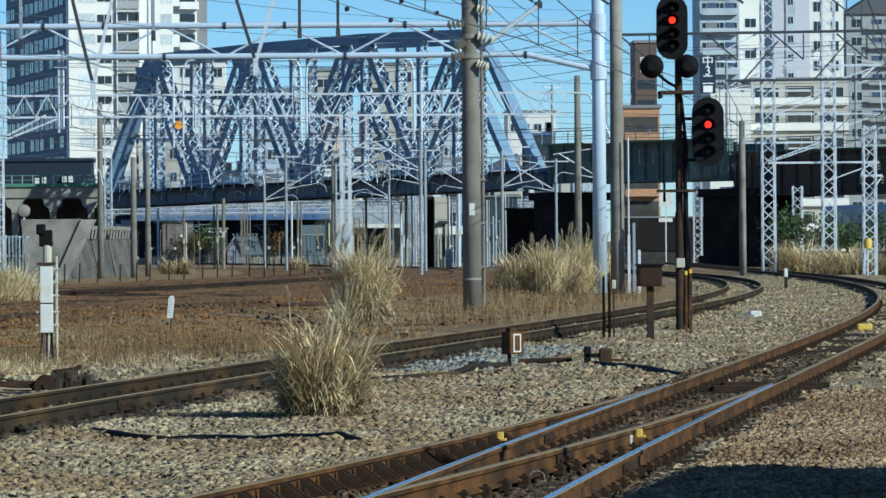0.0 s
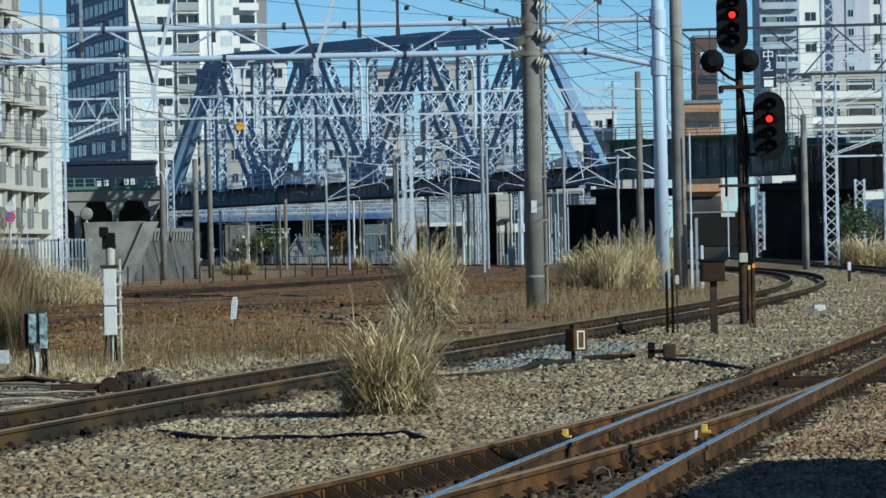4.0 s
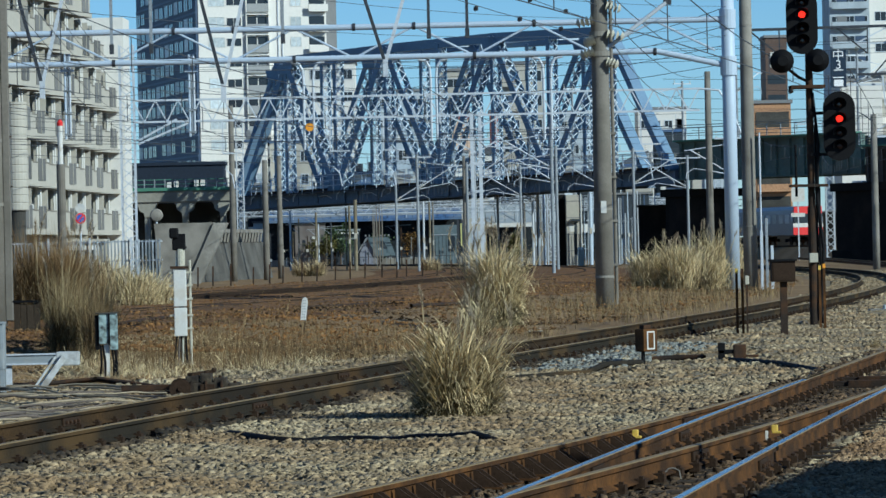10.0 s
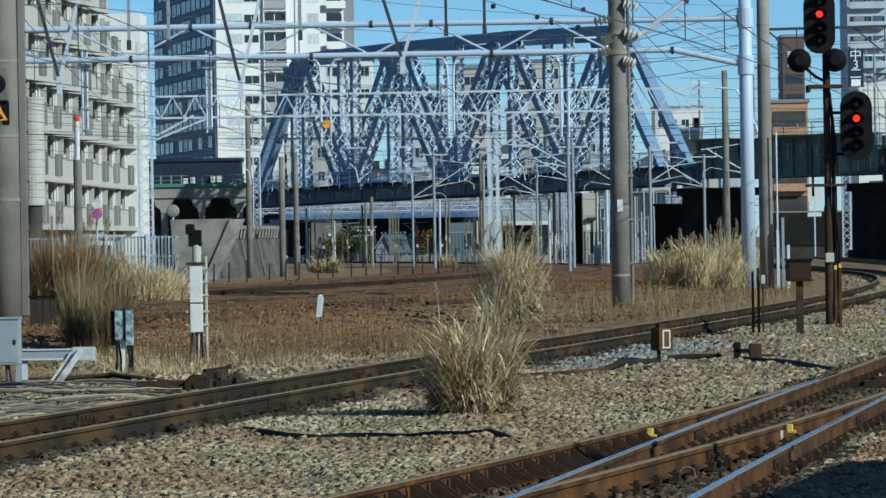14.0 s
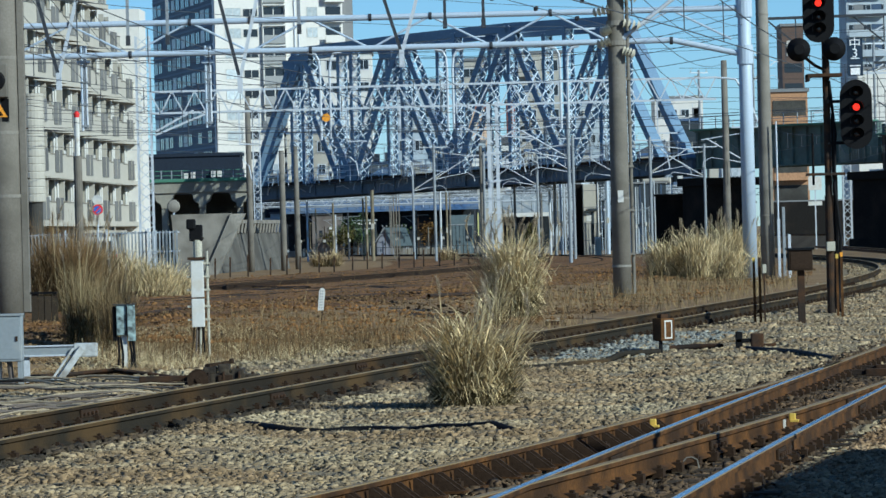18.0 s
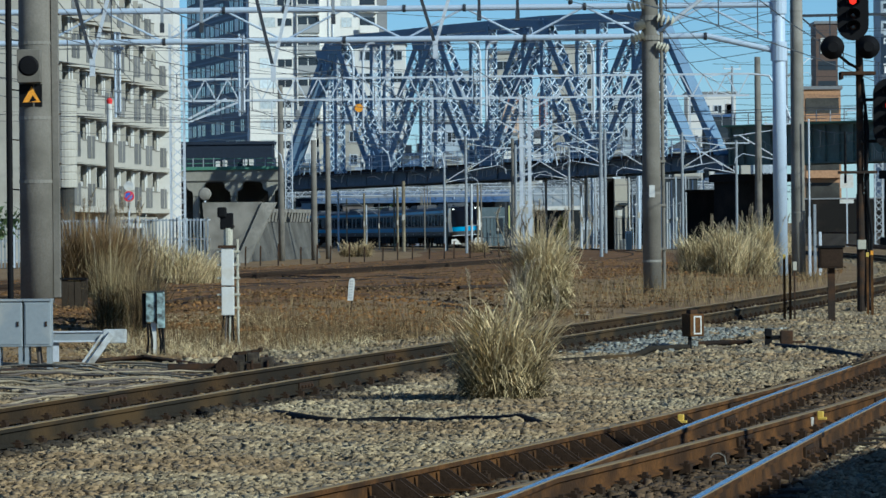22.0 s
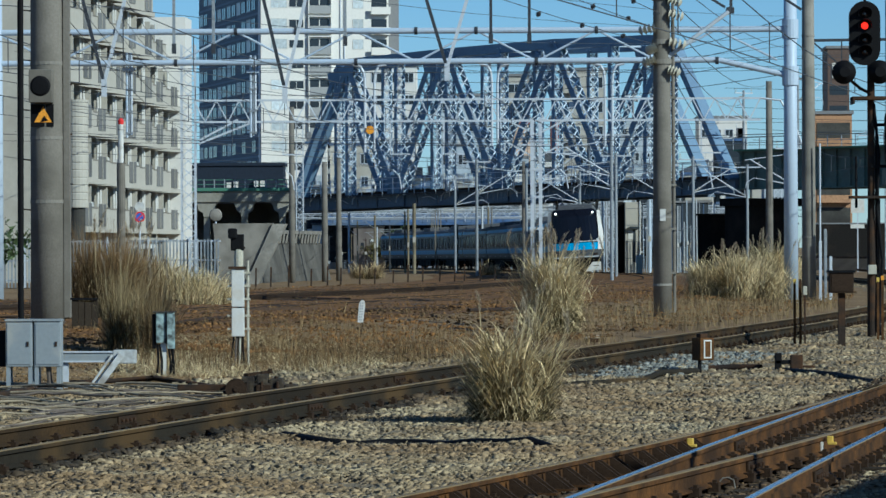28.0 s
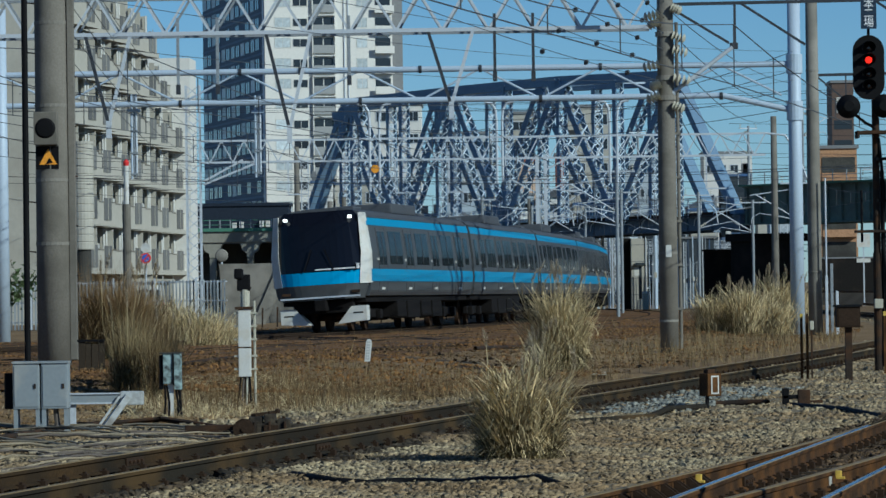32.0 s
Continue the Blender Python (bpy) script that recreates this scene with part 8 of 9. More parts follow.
for k, w in enumerate((0.09, 0.05, 0.12, 0.06, 0.08)):
    part("strut", bars([((0.2 * k, 0.1 * k, 0), (0.2 * k + 0.1 * (-1) ** k, 0.1 * k, 7.0 - 0.4 * (k % 3)))], w), (M_DARKSTEEL, M_BLUESTEEL, M_GREYSTEEL)[k % 3], BSTR)
    part("collar", bars([((0.2 * k - 0.09, -0.05, 2.0 + k), (0.2 * k + 0.09, -0.05, 2.05 + k))], 0.12), M_GALV, BSTR)
# dark walls beneath the girders
AW = thing("abutment_wall", (16.129, 306, -1.0), "black abutment wall beside the bridge pier", "wall")
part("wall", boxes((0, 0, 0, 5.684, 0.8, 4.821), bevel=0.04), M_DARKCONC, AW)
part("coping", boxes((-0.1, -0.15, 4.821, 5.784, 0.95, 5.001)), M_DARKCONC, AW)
DSH = thing("dark_shed", (15.23, 338, -1.0), "dark trackside shed beside the pier", "shed")
part("wall", boxes((0, 0, 0, 3.47, 3, 6.2)), M_DARKWALL, DSH)
part("roof", boxes((-0.15, -0.15, 6.2, 3.62, 3.15, 6.35)), M_GREYWALL, DSH)
for k in range(5):
    part("cladding_rib", boxes((0.3 + 0.9 * k, -0.05, 0, 0.42 + 0.9 * k, -0.004, 6.1)), M_BLUEWALL, DSH)
BW = thing("back_wall", (33.899, 412, -1.2), "dark retaining wall beyond the tracks", "wall")
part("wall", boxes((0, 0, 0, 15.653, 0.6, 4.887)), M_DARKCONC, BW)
part("coping", boxes((-0.1, -0.1, 4.887, 15.753, 0.7, 5.037)), M_GREYWALL, BW)
WB = thing("white_board", (30.699, 330, -0.8), "white board on a thin post beneath the girders", "board")
part("post", bars([((0, 0, 0), (0, 0, 5.799))], 0.1), M_GALV, WB)
part("panel", boxes((-0.55, -0.1, 4.997, 0.55, -0.06, 6.13)), M_WHITE, WB)
part("lower_panel", boxes((-0.6, -0.1, 3.722, 0.55, -0.06, 4.053)), M_WHITE, WB)
# platforms, shops and fences under the bridge
rngp = random.Random(17)
for k in range(34):
    d = rngp.uniform(426, 436)
    x = -18.05 + 29.3 * (k + 0.8 * rngp.random()) / 34
    h = 1.6 + 2.6 * rngp.random() ** 2
    m = (M_DARKSTEEL, M_IRON, M_CONCPOLE, M_TANPOLE)[k % 4]
    pp = thing("platform_post", (x, d, -1.2), "slim post with a short arm on the platforms", "post", "platform posts")
    part("shaft", tubes([((0, 0, 0), (0, 0, h))], 0.035 + 0.035 * rngp.random(), 6), m, pp)
    part("arm", bars([((0, 0, h - 0.2), (rngp.uniform(-0.7, 0.7), 0, h - 0.1))], 0.05), m, pp)
    part("box", boxes((-0.14, -0.15, 0.9 + 0.5 * (k % 3), 0.12, -0.06, 1.2 + 0.5 * (k % 3))), (M_GREYBOX, M_DARKWALL, M_CREAM)[k % 3], pp)
PFC = thing("platform_fence", (-15.94, 425, -1.2), "low dark platform fence with many thin pickets", "fence")
part("rail", bars([((0, 0, 1.2), (19.12, 0, 1.2))], 0.07), M_DARKSTEEL, PFC)
for k in range(48):
    part("picket", bars([((19.12 * k / 48, 0, 0), (19.12 * k / 48, 0, 1.15 + 0.15 * (k % 3)))], 0.05), (M_DARKSTEEL, M_GREYSTEEL, M_IRON)[k % 3], PFC)
CB = thing("clay_house", (-15.08, 439, -1.2), "low brown-grey house with a small window under the bridge", "building")
part("wall", boxes((0, 0, 0, 3.32, 3, 4.89)), M_CLAY, CB)
part("window", boxes((0.8, -0.03, 2.5, 1.15, -0.004, 3.2)), M_WINDOW, CB)
part("sign", boxes((1.85, -0.12, 3.3, 2.25, -0.004, 3.6)), M_WHITE, CB, "small white sign plate")
part("roof_edge", boxes((-0.1, -0.15, 4.89, 3.42, 3, 5.01)), M_STAINSHADE, CB)
SHOP = thing("low_shop", (-10.57, 439, -1.2), "low shop front with a dashed white sign strip under the bridge", "building")
part("wall", boxes((0, 0, 0, 2.6, 2.5, 4.1)), M_DARKWALL, SHOP)
part("roof", boxes((-0.1, -0.6, 4.1, 2.7, 2.5, 4.3)), M_GREYBOX, SHOP)
for k in range(6):
    part("sign_dash", boxes((0.1 + 0.43 * k, -0.66, 3.75, 0.4 + 0.43 * k, -0.61, 4.0)), M_WHITE, SHOP)
part("lower_sign", boxes((0.2, -0.3, 3.2, 2.3, -0.25, 3.35)), M_GREYBOX, SHOP)
KI = thing("kiosk", (0.15, 434, -1.2), "teal-grey kiosk with a dark window under the bridge", "building")
part("wall", boxes((0, 0, 0, 2.7, 2.5, 4.5), bevel=0.03), M_TEALWALL, KI)
part("band", boxes((-0.05, -0.06, 3.4, 2.75, -0.004, 3.5)), M_GREYBOX, KI)
part("window", boxes((1.75, -0.05, 1.6, 2.5, -0.004, 3.3)), M_WINDOW, KI)
for k in range(4):
    part("seam", boxes((0.3 + 0.4 * k, -0.03, 0, 0.34 + 0.4 * k, -0.004, 3.4)), M_DARKWALL, KI)
SC = thing("signal_column", (3.14, 420, -1.2), "dark twin column with a pale yellow strip", "post")
for dx in (-0.25, 0.2):
    part("column", boxes((dx - 0.1, -0.1, 0, dx + 0.1, 0.1, 5.0)), M_DARKSTEEL, SC)
part("yellow_strip", boxes((0.02, -0.16, 2.2, 0.16, -0.11, 4.6)), M_YELLOWSIGN, SC)
SH = thing("small_house", (-7.77, 430, -1.2), "small house with a steep grey gable roof under the bridge", "building")
part("wall", prism([(0, 0), (1.9, 0), (1.9, 1.7), (0.85, 3.2), (0, 1.7)], 0, 4), M_LILACWALL, SH)
part("roof", prism([(0.75, 3.35), (3.2, 3.3), (3.9, 1.3), (1.8, 1.3)], -0.3, 0.2), M_TEALWALL, SH)
part("roof", prism([(-0.3, 1.5), (-0.3, 1.65), (0.8, 3.4), (0.95, 3.3)], -0.35, 4.3), M_GREYWALL, SH)
part("skylight", prism([(2.0, 2.9), (2.6, 2.9), (3.0, 2.1), (2.5, 2.1)], -0.36, -0.3), M_DARKWALL, SH)
for k in range(7):
    part("ridge_tile", boxes((0.6 + 0.42 * k, -0.3, 3.36, 0.75 + 0.42 * k, 0.1, 3.6)), M_GREYWALL, SH)
for x, y, w, z0, zf, z1, deep, m, fascia, lab in ((-18.38, 440, 21.86, 3.94, 4.19, 5.26, 2.2, M_ROOFBLUE, M_ROOFBLUE, "distant station platform canopy with a blue roof"), (5.36, 385, 4.73, 2.78, 3.17, 4.98, 2.6, M_GREYBOX, M_WHITE, "distant station roof of grey sheets with a white fascia")):
    cn = thing("platform_canopy", (x, y, 0), lab, "canopy", "platform canopies")
    part("fascia", boxes((0, 0, z0, w, 0.12, zf)), fascia, cn)
    n = int(w / 0.9)
    for k in range(n):
        part("roof_sheet", bars([((w * (k + 0.5) / n, 0.13, zf), (w * (k + 0.5) / n, deep, z1 + 0.05 * (k % 2)))], w / n * 0.97, 0.05), m, cn)
    for k in range(int(w / 2.1)):
        a = 2.1 * k + 1.0
        part("roof_clutter", bars([((a, 0.2, zf + 0.1), (a + 0.2 * (k % 3 - 1), 0.2, z1 + 0.3 * (k % 2)))], 0.06), (M_DARKSTEEL, M_GALV, M_GREYSTEEL)[k % 3], cn)
    part("platform", boxes((0, 1.5, -1.3, w, 6, -0.2)), M_CONC, cn)
    for k in range(int(w / 2.5) + 1):
        part("column", boxes((2.5 * k, 1, -1.3, 2.5 * k + 0.15, 1.15, z0)), M_IRON, cn)
    # near-black sheet painted in for the shade under the canopy
    part("interior_shade_sheet", boxes((0, 2.6, -1.3, w, 2.8, z1 - 0.2)), M_CANOPYSHADE, cn)
# thin droppers, arms and hangers of the overhead line in front of the canopies
OT = thing("throat_rigging", (0, 405, 0), "tangle of thin pale wires, droppers and arms under the bridge", "overhead rigging", kind="stuff")
segs = []
for k in range(150):
    x = -16.92 + 28.34 * rngp.random()
    d = rngp.uniform(-40, 20)
    z = 5.6 + 1.2 * rngp.random()
    e = rngp.uniform(-1.3, 1.3)
    segs.append(((x, d, z), (x + e, d, z + rngp.uniform(-0.5, 0.5))))
    if k % 2:
        segs.append(((x, d, z), (x, d, z - 0.8 * rngp.random())))
part("rigging", bars(segs, 0.045), M_GALV, OT)["kind"] = "stuff"

# unseen platform end behind the camera, placed so its canopy shades the nearest rails
PF = thing("station_platform", pose(10.6, 24.6, 0, 0, 0, -14), "unseen concrete platform end and roof, placed to shade the near rails", "platform")
part("slab", boxes((-0.2, -50, -0.3, 7.5, -0.6, 1.1)), M_CONC, PF)
part("canopy", boxes((0, -50, 4.7, 7.8, 0, 5.0)), M_GREYWALL, PF)
for y in (-44, -34, -24, -14, -3):
    part("column", boxes((3.4, y, 1.1, 3.7, y + 0.3, 4.7)), M_GALV, PF)
part("back_wall", boxes((7.3, -50, 1.1, 7.5, -0.6, 4.7)), M_CONC, PF)
# out-of-view post added to throw thin shadow bands over the rails
LPST = thing("platform_lamp_post", (9.7, 24.0, -0.25), "unseen grey post at the platform end, added for its thin shadow", "lamp post")
part("shaft", tubes([((0, 0, 0), (0, 0, 5.9))], 0.07, 10), M_GALV, LPST)
part("lamp_hood", boxes((-0.5, -0.12, 5.75, 0.1, 0.12, 5.9), bevel=0.03), M_GREYBOX, LPST)
DB = thing("dark_board", (-7.3, 69, -0.25), "dark weathered panels leaning behind the pole", "panel")
for k in range(4):
    part("panel", boxes((0.115 * k, 0.012 * (k % 2), 0, 0.11 + 0.115 * k, 0.05, 0.93 - 0.02 * (k % 3)), bevel=0.006), M_SLEEPER, DB)
part("rail_bar", boxes((-0.02, -0.03, 0.93, 0.46, 0.02, 0.97)), M_BLACK, DB)
part("foot", boxes((0.0, -0.04, 0, 0.46, 0.0, 0.08)), M_STAINSHADE, DB)


# ---- the commuter train ----
def track_point(s):
    """Place on the main line, s metres of track beyond the line y = 60."""
    lo, hi = 0, len(ARC) - 1
    if s >= ARC[-1][0]:
        a, b = ARC[-2], ARC[-1]
    else:
        while hi - lo > 1:
            mid = (lo + hi) // 2
            if ARC[mid][0] <= s:
                lo = mid
            else:
                hi = mid
        a, b = ARC[lo], ARC[hi]
    t = (s - a[0]) / (b[0] - a[0])
    return Vector([a[k] + (b[k] - a[k]) * t for k in (1, 2, 3)])


ARC = []
_s, _p = 0.0, None
for k in range(381):
    y = 40 + k
    q = Vector((track_c(y), y, rise_c(y)))
    if _p is not None:
        _s += (q - _p).length
    ARC.append((_s, *q))
    _p = q
# beyond the bridge the line bends away behind the viaduct
_h = math.atan2(track_c(419.5) - track_c(420.5), 1.0)
_q = Vector(ARC[-1][1:])
while len(ARC) < 900:
    _h = min(math.pi / 2, _h + 1.0 / 50)
    _n = _q + Vector((-math.sin(_h), math.cos(_h), 0))
    ARC.append((ARC[-1][0] + 1.0, *_n))
    _q = _n
S60 = next(a[0] for a in ARC if a[2] == 60)
CAR_L, PITCH = 19.5, 20.0
SECTION = [(1.36, 1.0), (1.42, 1.15), (1.475, 1.6), (1.475, 2.3), (1.40, 3.15), (1.34, 3.38)]
ROOF = [(1.34, 3.38), (1.2, 3.52), (0.85, 3.62), (0.4, 3.67), (-0.4, 3.67), (-0.85, 3.62), (-1.2, 3.52), (-1.34, 3.38)]


def half_width(z):
    for (a, z0), (b, z1) in zip(SECTION, SECTION[1:]):
        if z0 <= z <= z1:
            return a + (b - a) * (z - z0) / (z1 - z0)
    return SECTION[-1][0]




def side_strip(y0, y1, z0, z1, s, proud, cuts=4):
    """A thin panel that follows the curve of the car side."""
    bm = bmesh.new()
    rows = []
    for k in range(cuts + 1):
        z = z0 + (z1 - z0) * k / cuts
        x = s * (half_width(z) + proud)
        rows.append([bm.verts.new((x, y0, z)), bm.verts.new((x, y1, z)), bm.verts.new((x - s * (proud + 0.01), y1, z)), bm.verts.new((x - s * (proud + 0.01), y0, z))])
    for a, b in zip(rows, rows[1:]):
        for i in range(4):
            bm.faces.new((a[i], a[(i + 1) % 4], b[(i + 1) % 4], b[i]))
    bm.faces.new(rows[0])
    bm.faces.new(rows[-1][::-1])
    bmesh.ops.recalc_face_normals(bm, faces=bm.faces)
    return bm


CACHE = {}


def strip_mesh(key, mat_, *a):
    if key not in CACHE:
        CACHE[key] = mesh_of(side_strip(*a), key[0], mat_)
    return CACHE[key]


def bogie_mesh():
    return boxes((-0.95, -1.5, 0.35, -0.8, 1.5, 0.62), (0.8, -1.5, 0.35, 0.95, 1.5, 0.62), (-0.9, -0.3, 0.4, 0.9, 0.3, 0.8), (-1.1, -1.25, 0.3, -0.95, -0.85, 0.6), (-1.1, 0.85, 0.3, -0.95, 1.25, 0.6), (0.95, -1.25, 0.3, 1.1, -0.85, 0.6), (0.95, 0.85, 0.3, 1.1, 1.25, 0.6), bevel=0.03)


WHEEL = None


def train_car(cab):
    """Stainless four-door commuter car with sky-blue bands; +y is the way it travels."""
    global WHEEL
    car = thing("train_car", (0, 0, 0), "stainless commuter train car with sky-blue bands" if not cab else "leading commuter train car with black mask and sky-blue band", "train car", "commuter train")
    y0, y1 = -CAR_L / 2, CAR_L / 2 - (0.55 if cab else 0.0)
    shell = [(x, z) for x, z in SECTION] + [(-x, z) for x, z in SECTION[::-1]]
    part("body", prism(shell, y0, y1), M_STAINLESS, car)
    part("roof", prism(ROOF + [(-1.30, 3.35), (1.30, 3.35)], y0, y1), M_TRAINROOF, car)
    part("air_conditioner", boxes((-0.95, -2.2, 3.6, 0.95, 2.2, 3.93), bevel=0.06), M_TRAINROOF, car)
    part("vent", boxes((-0.5, -6.5, 3.62, 0.5, -5.2, 3.78), bevel=0.04), M_TRAINROOF, car)
    part("vent", boxes((-0.5, 4.9, 3.62, 0.5, 6.2, 3.78), bevel=0.04), M_TRAINROOF, car)
    part("underframe", boxes((-1.25, y0 + 0.2, 0.82, 1.25, y1 - 0.1, 1.0)), M_UNDER, car)
    for k, (a, b) in enumerate(((-4.2, -2.4), (-2.1, -0.4), (0.0, 2.2), (2.5, 4.0))):
        for s in (-1, 1):
            part("equipment_box", boxes((s * 0.55, a, 0.3 + 0.05 * (k % 2), s * 1.28, b, 0.84), bevel=0.03), M_UNDER, car)
    for yb in (-6.9, 6.9):
        bg = part("bogie", CACHE.setdefault("bogie", mesh_of(bogie_mesh(), "bogie", M_UNDER)), None, car, m=pose(0, yb, 0))
        for wy in (-1.05, 1.05):
            if WHEEL is None:
                WHEEL = mesh_of(lathe([(0.2, -0.6), (0.43, -0.6), (0.43, -0.47), (0.1, -0.45), (0.1, 0.45), (0.43, 0.47), (0.43, 0.6), (0.2, 0.6)], 24), "wheelset", M_IRON)
            part("wheelset", WHEEL, None, bg, m=pose(0, wy, 0.43, 0, 90, 0))
    for s in (-1, 1):
        ends = (y0 + 0.02, y1 - 0.02)
        part("upper_band", strip_mesh(("upper_band", cab, s), M_SIDEBAND, *ends, 3.1, 3.33, s, 0.014, 2), None, car, "thin sky-blue band")
        lb = part("lower_band", strip_mesh(("lower_band", cab, s), M_SIDEBAND, *ends, 1.42, 1.79, s, 0.024, 2), None, car, "broad sky-blue band")
        part("sill_line", strip_mesh(("sill_line", cab, s), M_DOORTRIM, *ends, 1.03, 1.09, s, 0.006, 1), None, car)
        doors = (-7.25, -2.4, 2.4, 7.1)
        for d in doors:
            dr = part("door", strip_mesh(("door", d, s), M_STAINLESS, d - 0.66, d + 0.66, 1.12, 3.02, s, 0.012, 6), None, car)
            for o in (-0.33, 0.33):
                part("door_window", strip_mesh(("door_window", d, o, s), M_TRAINGLASS, d + o - 0.26, d + o + 0.26, 1.92, 2.92, s, 0.018, 4), None, dr)
            part("door_seam", strip_mesh(("door_seam", d, s), M_DOORTRIM, d - 0.02, d + 0.02, 1.12, 3.02, s, 0.016, 6), None, dr)
            for o in (-0.7, 0.7):
                part("door_frame", strip_mesh(("door_frame", d, o, s), M_DOORTRIM, d + o - 0.025, d + o + 0.025, 1.12, 3.05, s, 0.014, 6), None, dr)
            # two white patches imitate glints of light at each door
            part("sill_plate", strip_mesh(("sill_plate", d, s), M_WHITE, d - 0.26, d + 0.26, 1.17, 1.24, s, 0.02, 1), None, dr, "small white patch painted as a low glint")
            part("hand_hold", strip_mesh(("hand_hold", d, s), M_WHITE, d + 0.78, d + 0.92, 2.05, 2.12, s, 0.03, 1), None, dr, "small white patch painted as a glint beside the door")
        for c in (-4.82, 0.0, 4.75):
            w = part("side_window", strip_mesh(("side_window", c, s), M_TRAINGLASS, c - 1.1, c + 1.1, 1.95, 2.95, s, 0.01, 4), None, car)
            part("window_bar", strip_mesh(("window_bar", c, s), M_DOORTRIM, c - 0.03, c + 0.03, 2.0, 2.9, s, 0.016, 4), None, w)
        for c in ((-8.8,) if cab else (-8.8, 8.8)):
            part("side_window", strip_mesh(("side_window", c, s), M_TRAINGLASS, c - 0.4, c + 0.4, 2.0, 2.9, s, 0.01, 4), None, car)
        part("gutter", strip_mesh(("gutter", cab, s), M_TRAINROOF, *ends, 3.34, 3.39, s, 0.03, 1), None, car)
    if cab:
        nose(car, y1)
    else:
        part("gangway", boxes((-0.7, y1, 1.0, 0.7, y1 + 0.25, 3.2)), M_BLACK, car)
    return car


def nose(car, yb):
    """The flat black-glazed cab front with white pillars, head lamps and skirt."""
    def slab(name, z0, z1, material, in0, in1, y_add0, y_add1, label=""):
        """A band of the front, curved in plan, leaning back with height."""
        bm = bmesh.new()
        n = 14
        rows = []
        for z, ins, ya in ((z0, in0, y_add0), (z1, in1, y_add1)):
            front, back = [], []
            for k in range(n + 1):
                u = -1 + 2 * k / n
                x = u * (half_width(min(max(z, 1.0), 3.38)) - ins)
                yy = yb + 0.05 + ya * (1 - abs(u) ** 3.2)
                front.append(bm.verts.new((x, yy, z)))
                back.append(bm.verts.new((x, yb - 0.05, z)))
            rows.append((front, back))
        (f0, b0), (f1, b1) = rows
        for k in range(n):
            bm.faces.new((f0[k], f0[k + 1], f1[k + 1], f1[k]))
            bm.faces.new((b0[k + 1], b0[k], b1[k], b1[k + 1]))
            bm.faces.new((f0[k + 1], f0[k], b0[k], b0[k + 1]))
            bm.faces.new((f1[k], f1[k + 1], b1[k + 1], b1[k]))
        bm.faces.new((f0[0], f1[0], b1[0], b0[0]))
        bm.faces.new((f0[n], b0[n], b1[n], f1[n]))
        bmesh.ops.recalc_face_normals(bm, faces=bm.faces)
        return part(name, bm, material, car, label)

    slab("front_apron", 0.95, 1.4, M_STAINLESS, 0.12, 0.05, 0.45, 0.5, "grey lower front")
    slab("front_band", 1.4, 1.78, M_SKYBLUE, 0.05, 0.03, 0.5, 0.48, "sky-blue front band")
    slab("windscreen", 1.78, 3.2, M_MASK, 0.03, 0.08, 0.48, 0.3, "black glazed front mask")
    br = slab("front_brow", 3.2, 3.58, M_MASK, 0.08, 0.3, 0.3, 0.05, "black brow above the windscreen")
    part("front_roof", prism([(0.98, 3.58), (0.6, 3.64), (-0.6, 3.64), (-0.98, 3.58)], yb - 0.1, yb + 0.03), M_TRAINROOF, car)
    for s in (-1, 1):
        pl = bmesh.new()
        q = []
        for z, w, y in ((1.38, 0.27, 0.22), (2.3, 0.22, 0.16), (3.48, 0.13, 0.06)):
            hw = half_width(min(z, 3.38))
            q.append([pl.verts.new((s * (hw + 0.025), yb - 0.25, z)), pl.verts.new((s * (hw + 0.03), yb + 0.06, z)), pl.verts.new((s * (hw - w), yb + 0.09 + y, z)), pl.verts.new((s * (hw - w), yb - 0.25, z))])
        for a, b in zip(q, q[1:]):
            for i in range(4):
                pl.faces.new((a[i], a[(i + 1) % 4], b[(i + 1) % 4], b[i]))
        pl.faces.new(q[0])
        pl.faces.new(q[-1][::-1])
        bmesh.ops.recalc_face_normals(pl, faces=pl.faces)
        part("white_pillar", pl, M_WHITE, car, "white corner pillar")
        part("head_lamp", boxes((s * 0.98 - 0.06, yb + 0.16, 3.33, s * 0.98 + 0.06, yb + 0.3, 3.42), bevel=0.03), M_HEADLAMP, car, "lit white head lamp")
        part("tail_lamp", boxes((s * 1.05 - 0.12, yb + 0.3, 1.12, s * 1.05 + 0.12, yb + 0.42, 1.2)), M_IRON, car)
        part("skirt", prism([(s * 0.42, 0.22), (s * 1.3, 0.28), (s * 1.3, 0.72), (s * 0.85, 0.72)] if s > 0 else [(s * 0.42, 0.22), (s * 0.85, 0.72), (s * 1.3, 0.72), (s * 1.3, 0.28)], yb - 0.3, yb + 0.2), M_WHITE, car, "white snow skirt")
        part("skirt_slot", boxes((s * 1.2, yb + 0.201, 0.5, s * 0.9, yb + 0.206, 0.54)), M_BLACK, car)
        part("wiper", bars([((s * 0.45, yb + 0.56, 1.8), (s * 0.2, yb + 0.52, 2.45))], 0.025), M_BLACK, car)
    part("bumper_line", boxes((-1.2, yb + 0.5, 1.0, 1.2, yb + 0.54, 1.05)), M_GALV, car)
    part("coupler", boxes((-0.18, yb, 0.62, 0.18, yb + 0.65, 0.95), bevel=0.04), M_UNDER, car)
    part("buffer_box", boxes((-0.9, yb - 0.3, 0.55, 0.9, yb + 0.15, 0.95), bevel=0.03), M_UNDER, car)
    part("front_bar", boxes((-1.1, yb + 0.49, 1.83, 0.1, yb + 0.545, 1.87)), M_TEXT, car, "thin white bar")
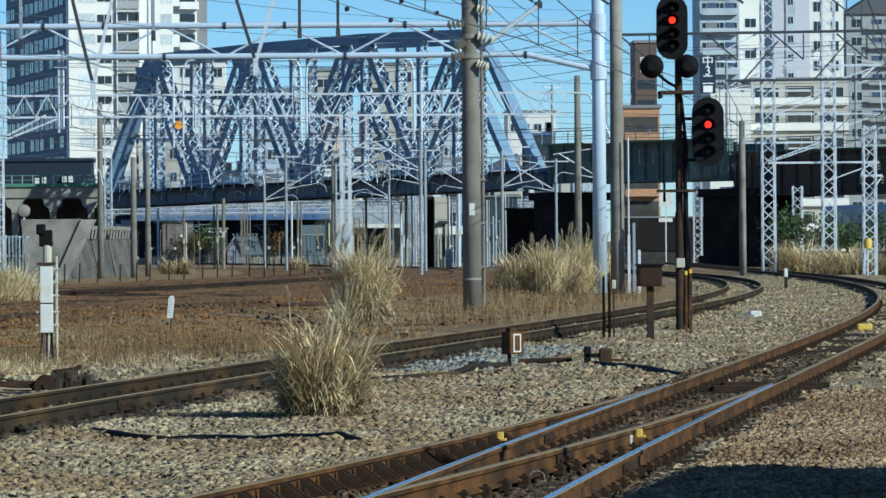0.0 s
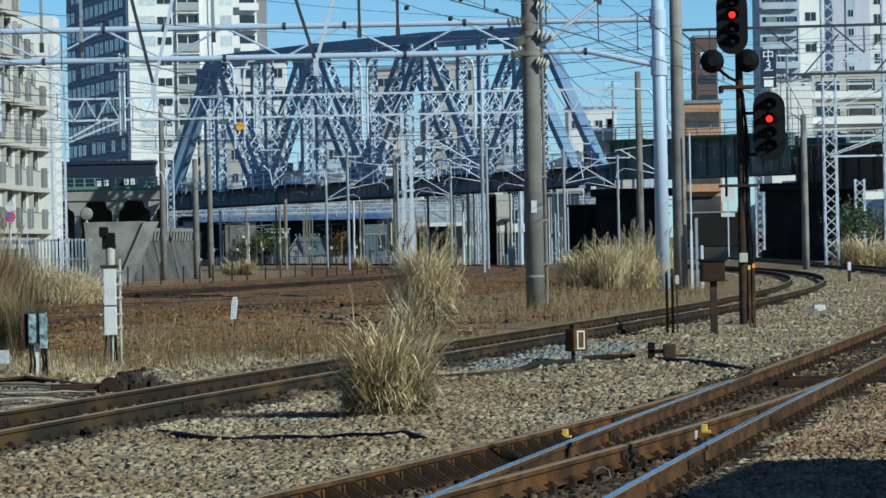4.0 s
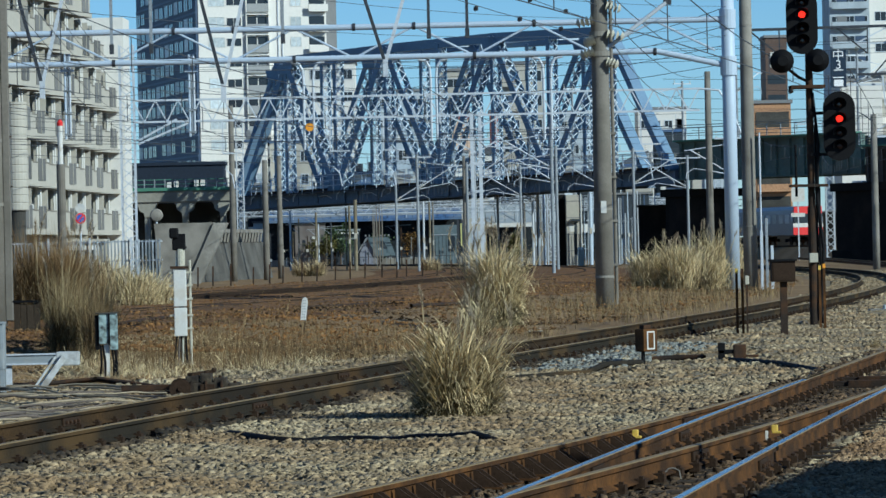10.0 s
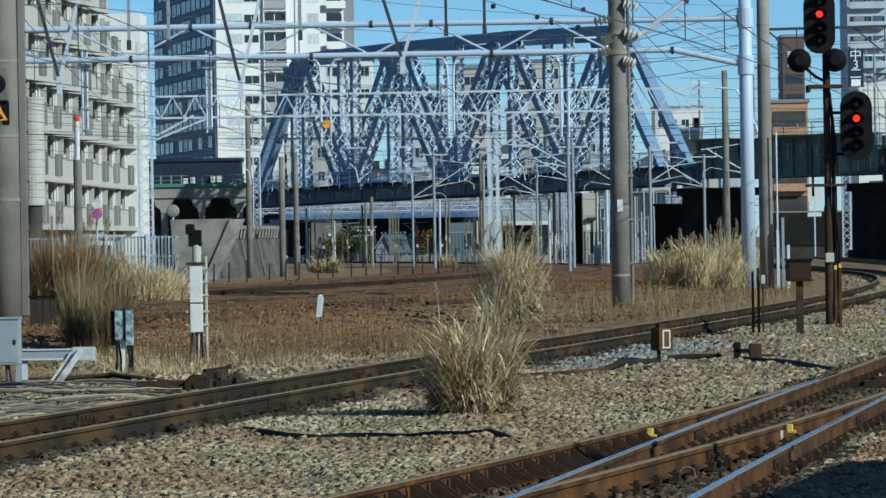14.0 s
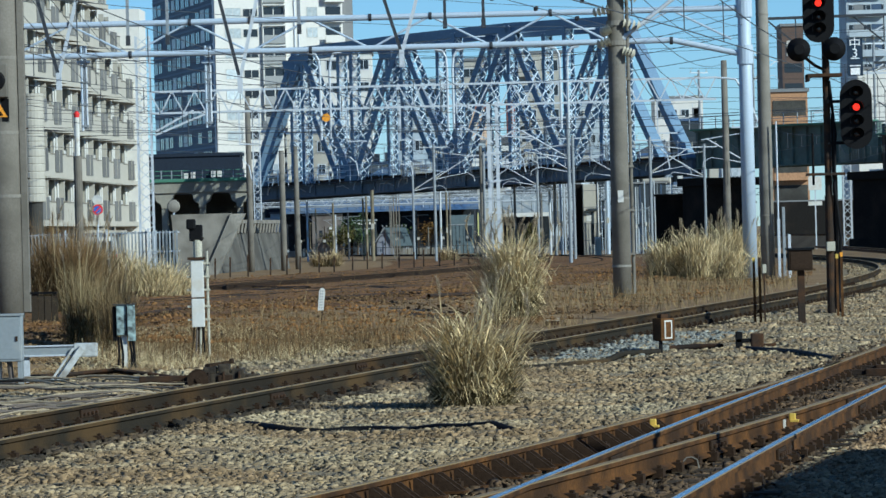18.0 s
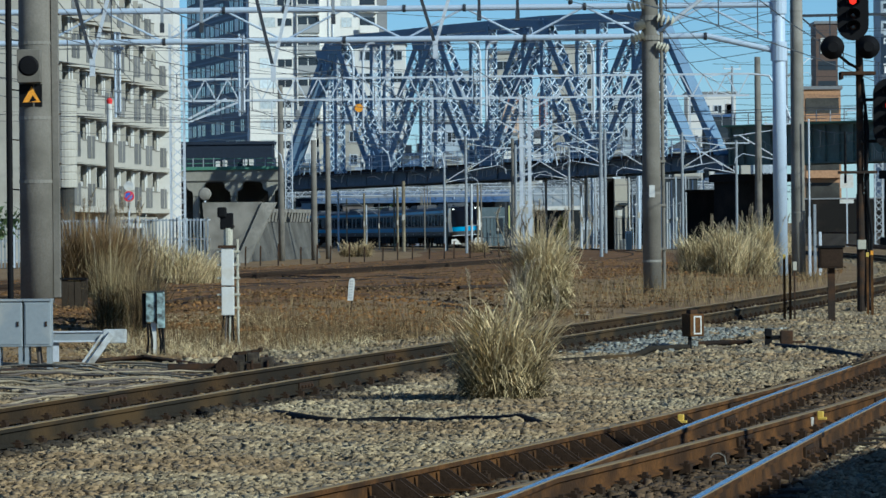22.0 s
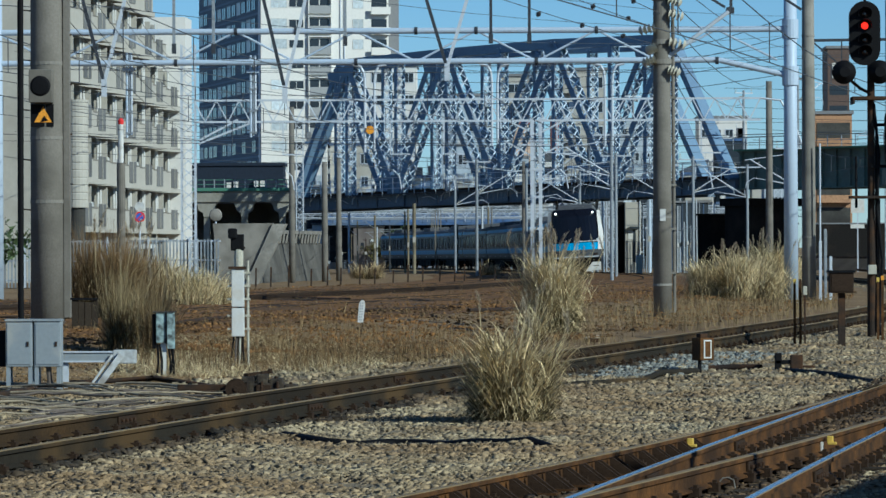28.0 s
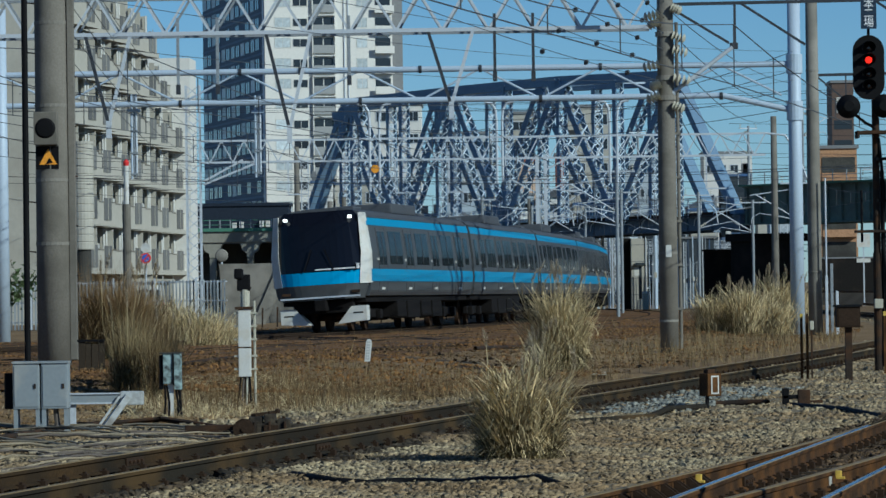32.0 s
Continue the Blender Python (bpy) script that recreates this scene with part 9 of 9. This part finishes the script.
    part("front_mark", boxes((-1.2, yb + 0.36, 1.82, -1.13, yb + 0.46, 1.98)), M_TEXT, car)


LEAD = train_car(True)
CARS = [LEAD]
MID = train_car(False)
CARS.append(MID)
for k in range(8):
    CARS.append(copy_thing(MID, pose(0, 200, 0)))


# ---- the red train beyond the bridge ----
def red_car(last):
    car = thing("red_train_car", (0, 0, 0), "grey-sided train car with a red and white end" if last else "grey-sided train car beyond the bridge", "train car", "red train")
    part("body", prism([(1.35, 0.95), (1.4, 2.2), (1.34, 3.2), (0.8, 3.55), (-0.8, 3.55), (-1.34, 3.2), (-1.4, 2.2), (-1.35, 0.95)], -8.8, 8.8), mat("grey_car_body", (0.22, 0.24, 0.27), 0.4, 0.4, bump=0), car)
    for s in (-1, 1):
        for k in range(7):
            part("side_window", boxes((s * 1.385, -7.6 + 2.3 * k, 2.0, s * 1.41, -6.2 + 2.3 * k, 2.8)), M_WINPALE, car)
    for yb in (-6.0, 6.0):
        bg = part("bogie", CACHE["bogie"], None, car, m=pose(0, yb, 0))
        for wy in (-1.05, 1.05):
            part("wheelset", WHEEL, None, bg, m=pose(0, wy, 0.43, 0, 90, 0))
    if last:
        part("red_end", boxes((-1.38, -8.95, 0.95, 1.38, -8.81, 1.62), (-1.3, -8.95, 2.85, 1.3, -8.81, 3.5), bevel=0.02), M_REDPAINT, car, "red end panel")
        part("white_band", boxes((-1.39, -8.96, 1.63, 1.39, -8.81, 2.0), bevel=0.02), M_WHITE, car)
        part("end_window", boxes((-1.3, -8.93, 2.0, 1.3, -8.81, 2.85)), M_WINDOW, car)
    return car


RED = [red_car(True), red_car(False)]
RED.append(copy_thing(RED[1], pose(0, 300, 0)))


# ---- what moves ----
SPEED, S_END = 23.6, 58.2
RED_PATH = [(9.5, 34.904, 352), (10.5, 32.962, 362), (11.5, 31.169, 372), (13.0, 28.568, 388), (14.0, 27.194, 398)]


def red_place(t, back):
    """The red train's tail recedes along a gentle curve; back metres ahead of it."""
    pts = RED_PATH
    vx, vy = (pts[-1][1] - pts[0][1]) / 4.5, (pts[-1][2] - pts[0][2]) / 4.5
    v = math.hypot(vx, vy)
    if t > 14:  # it brakes and stops in the station
        t = 14 + 0.8 * (1 - math.exp((14 - t) / 0.8))
    tt = t + back / v
    return Vector((pts[0][1] + vx * (tt - 9.5) + 0.0, pts[0][2] + vy * (tt - 9.5), 0.45))


def motions():
    steps = [0.5 * k for k in range(65)]
    for k, car in enumerate(CARS):
        rows = []
        for t in steps:
            c = S60 + S_END + SPEED * (32 - t) + CAR_L / 2 + PITCH * k
            a, b = track_point(c - 6.9), track_point(c + 6.9)
            d = a - b
            yaw = math.degrees(math.atan2(-d.x, d.y))
            m = (a + b) / 2
            rows.append((t, pose(m.x, m.y, m.z, math.degrees(math.asin(d.z / d.length)), 0, yaw) @ pose(0, 0, 0, 0, 3.0, 0)))
        walk(car, rows)
    for k, car in enumerate(RED):
        rows = []
        for t in steps:
            p, q = red_place(t, 8.8 + 18.2 * k), red_place(t, 9.8 + 18.2 * k)
            d = q - p
            rows.append((t, pose(p.x, p.y, p.z, 0, 0, math.degrees(math.atan2(-d.x, d.y)))))
        walk(car, rows)


motions()
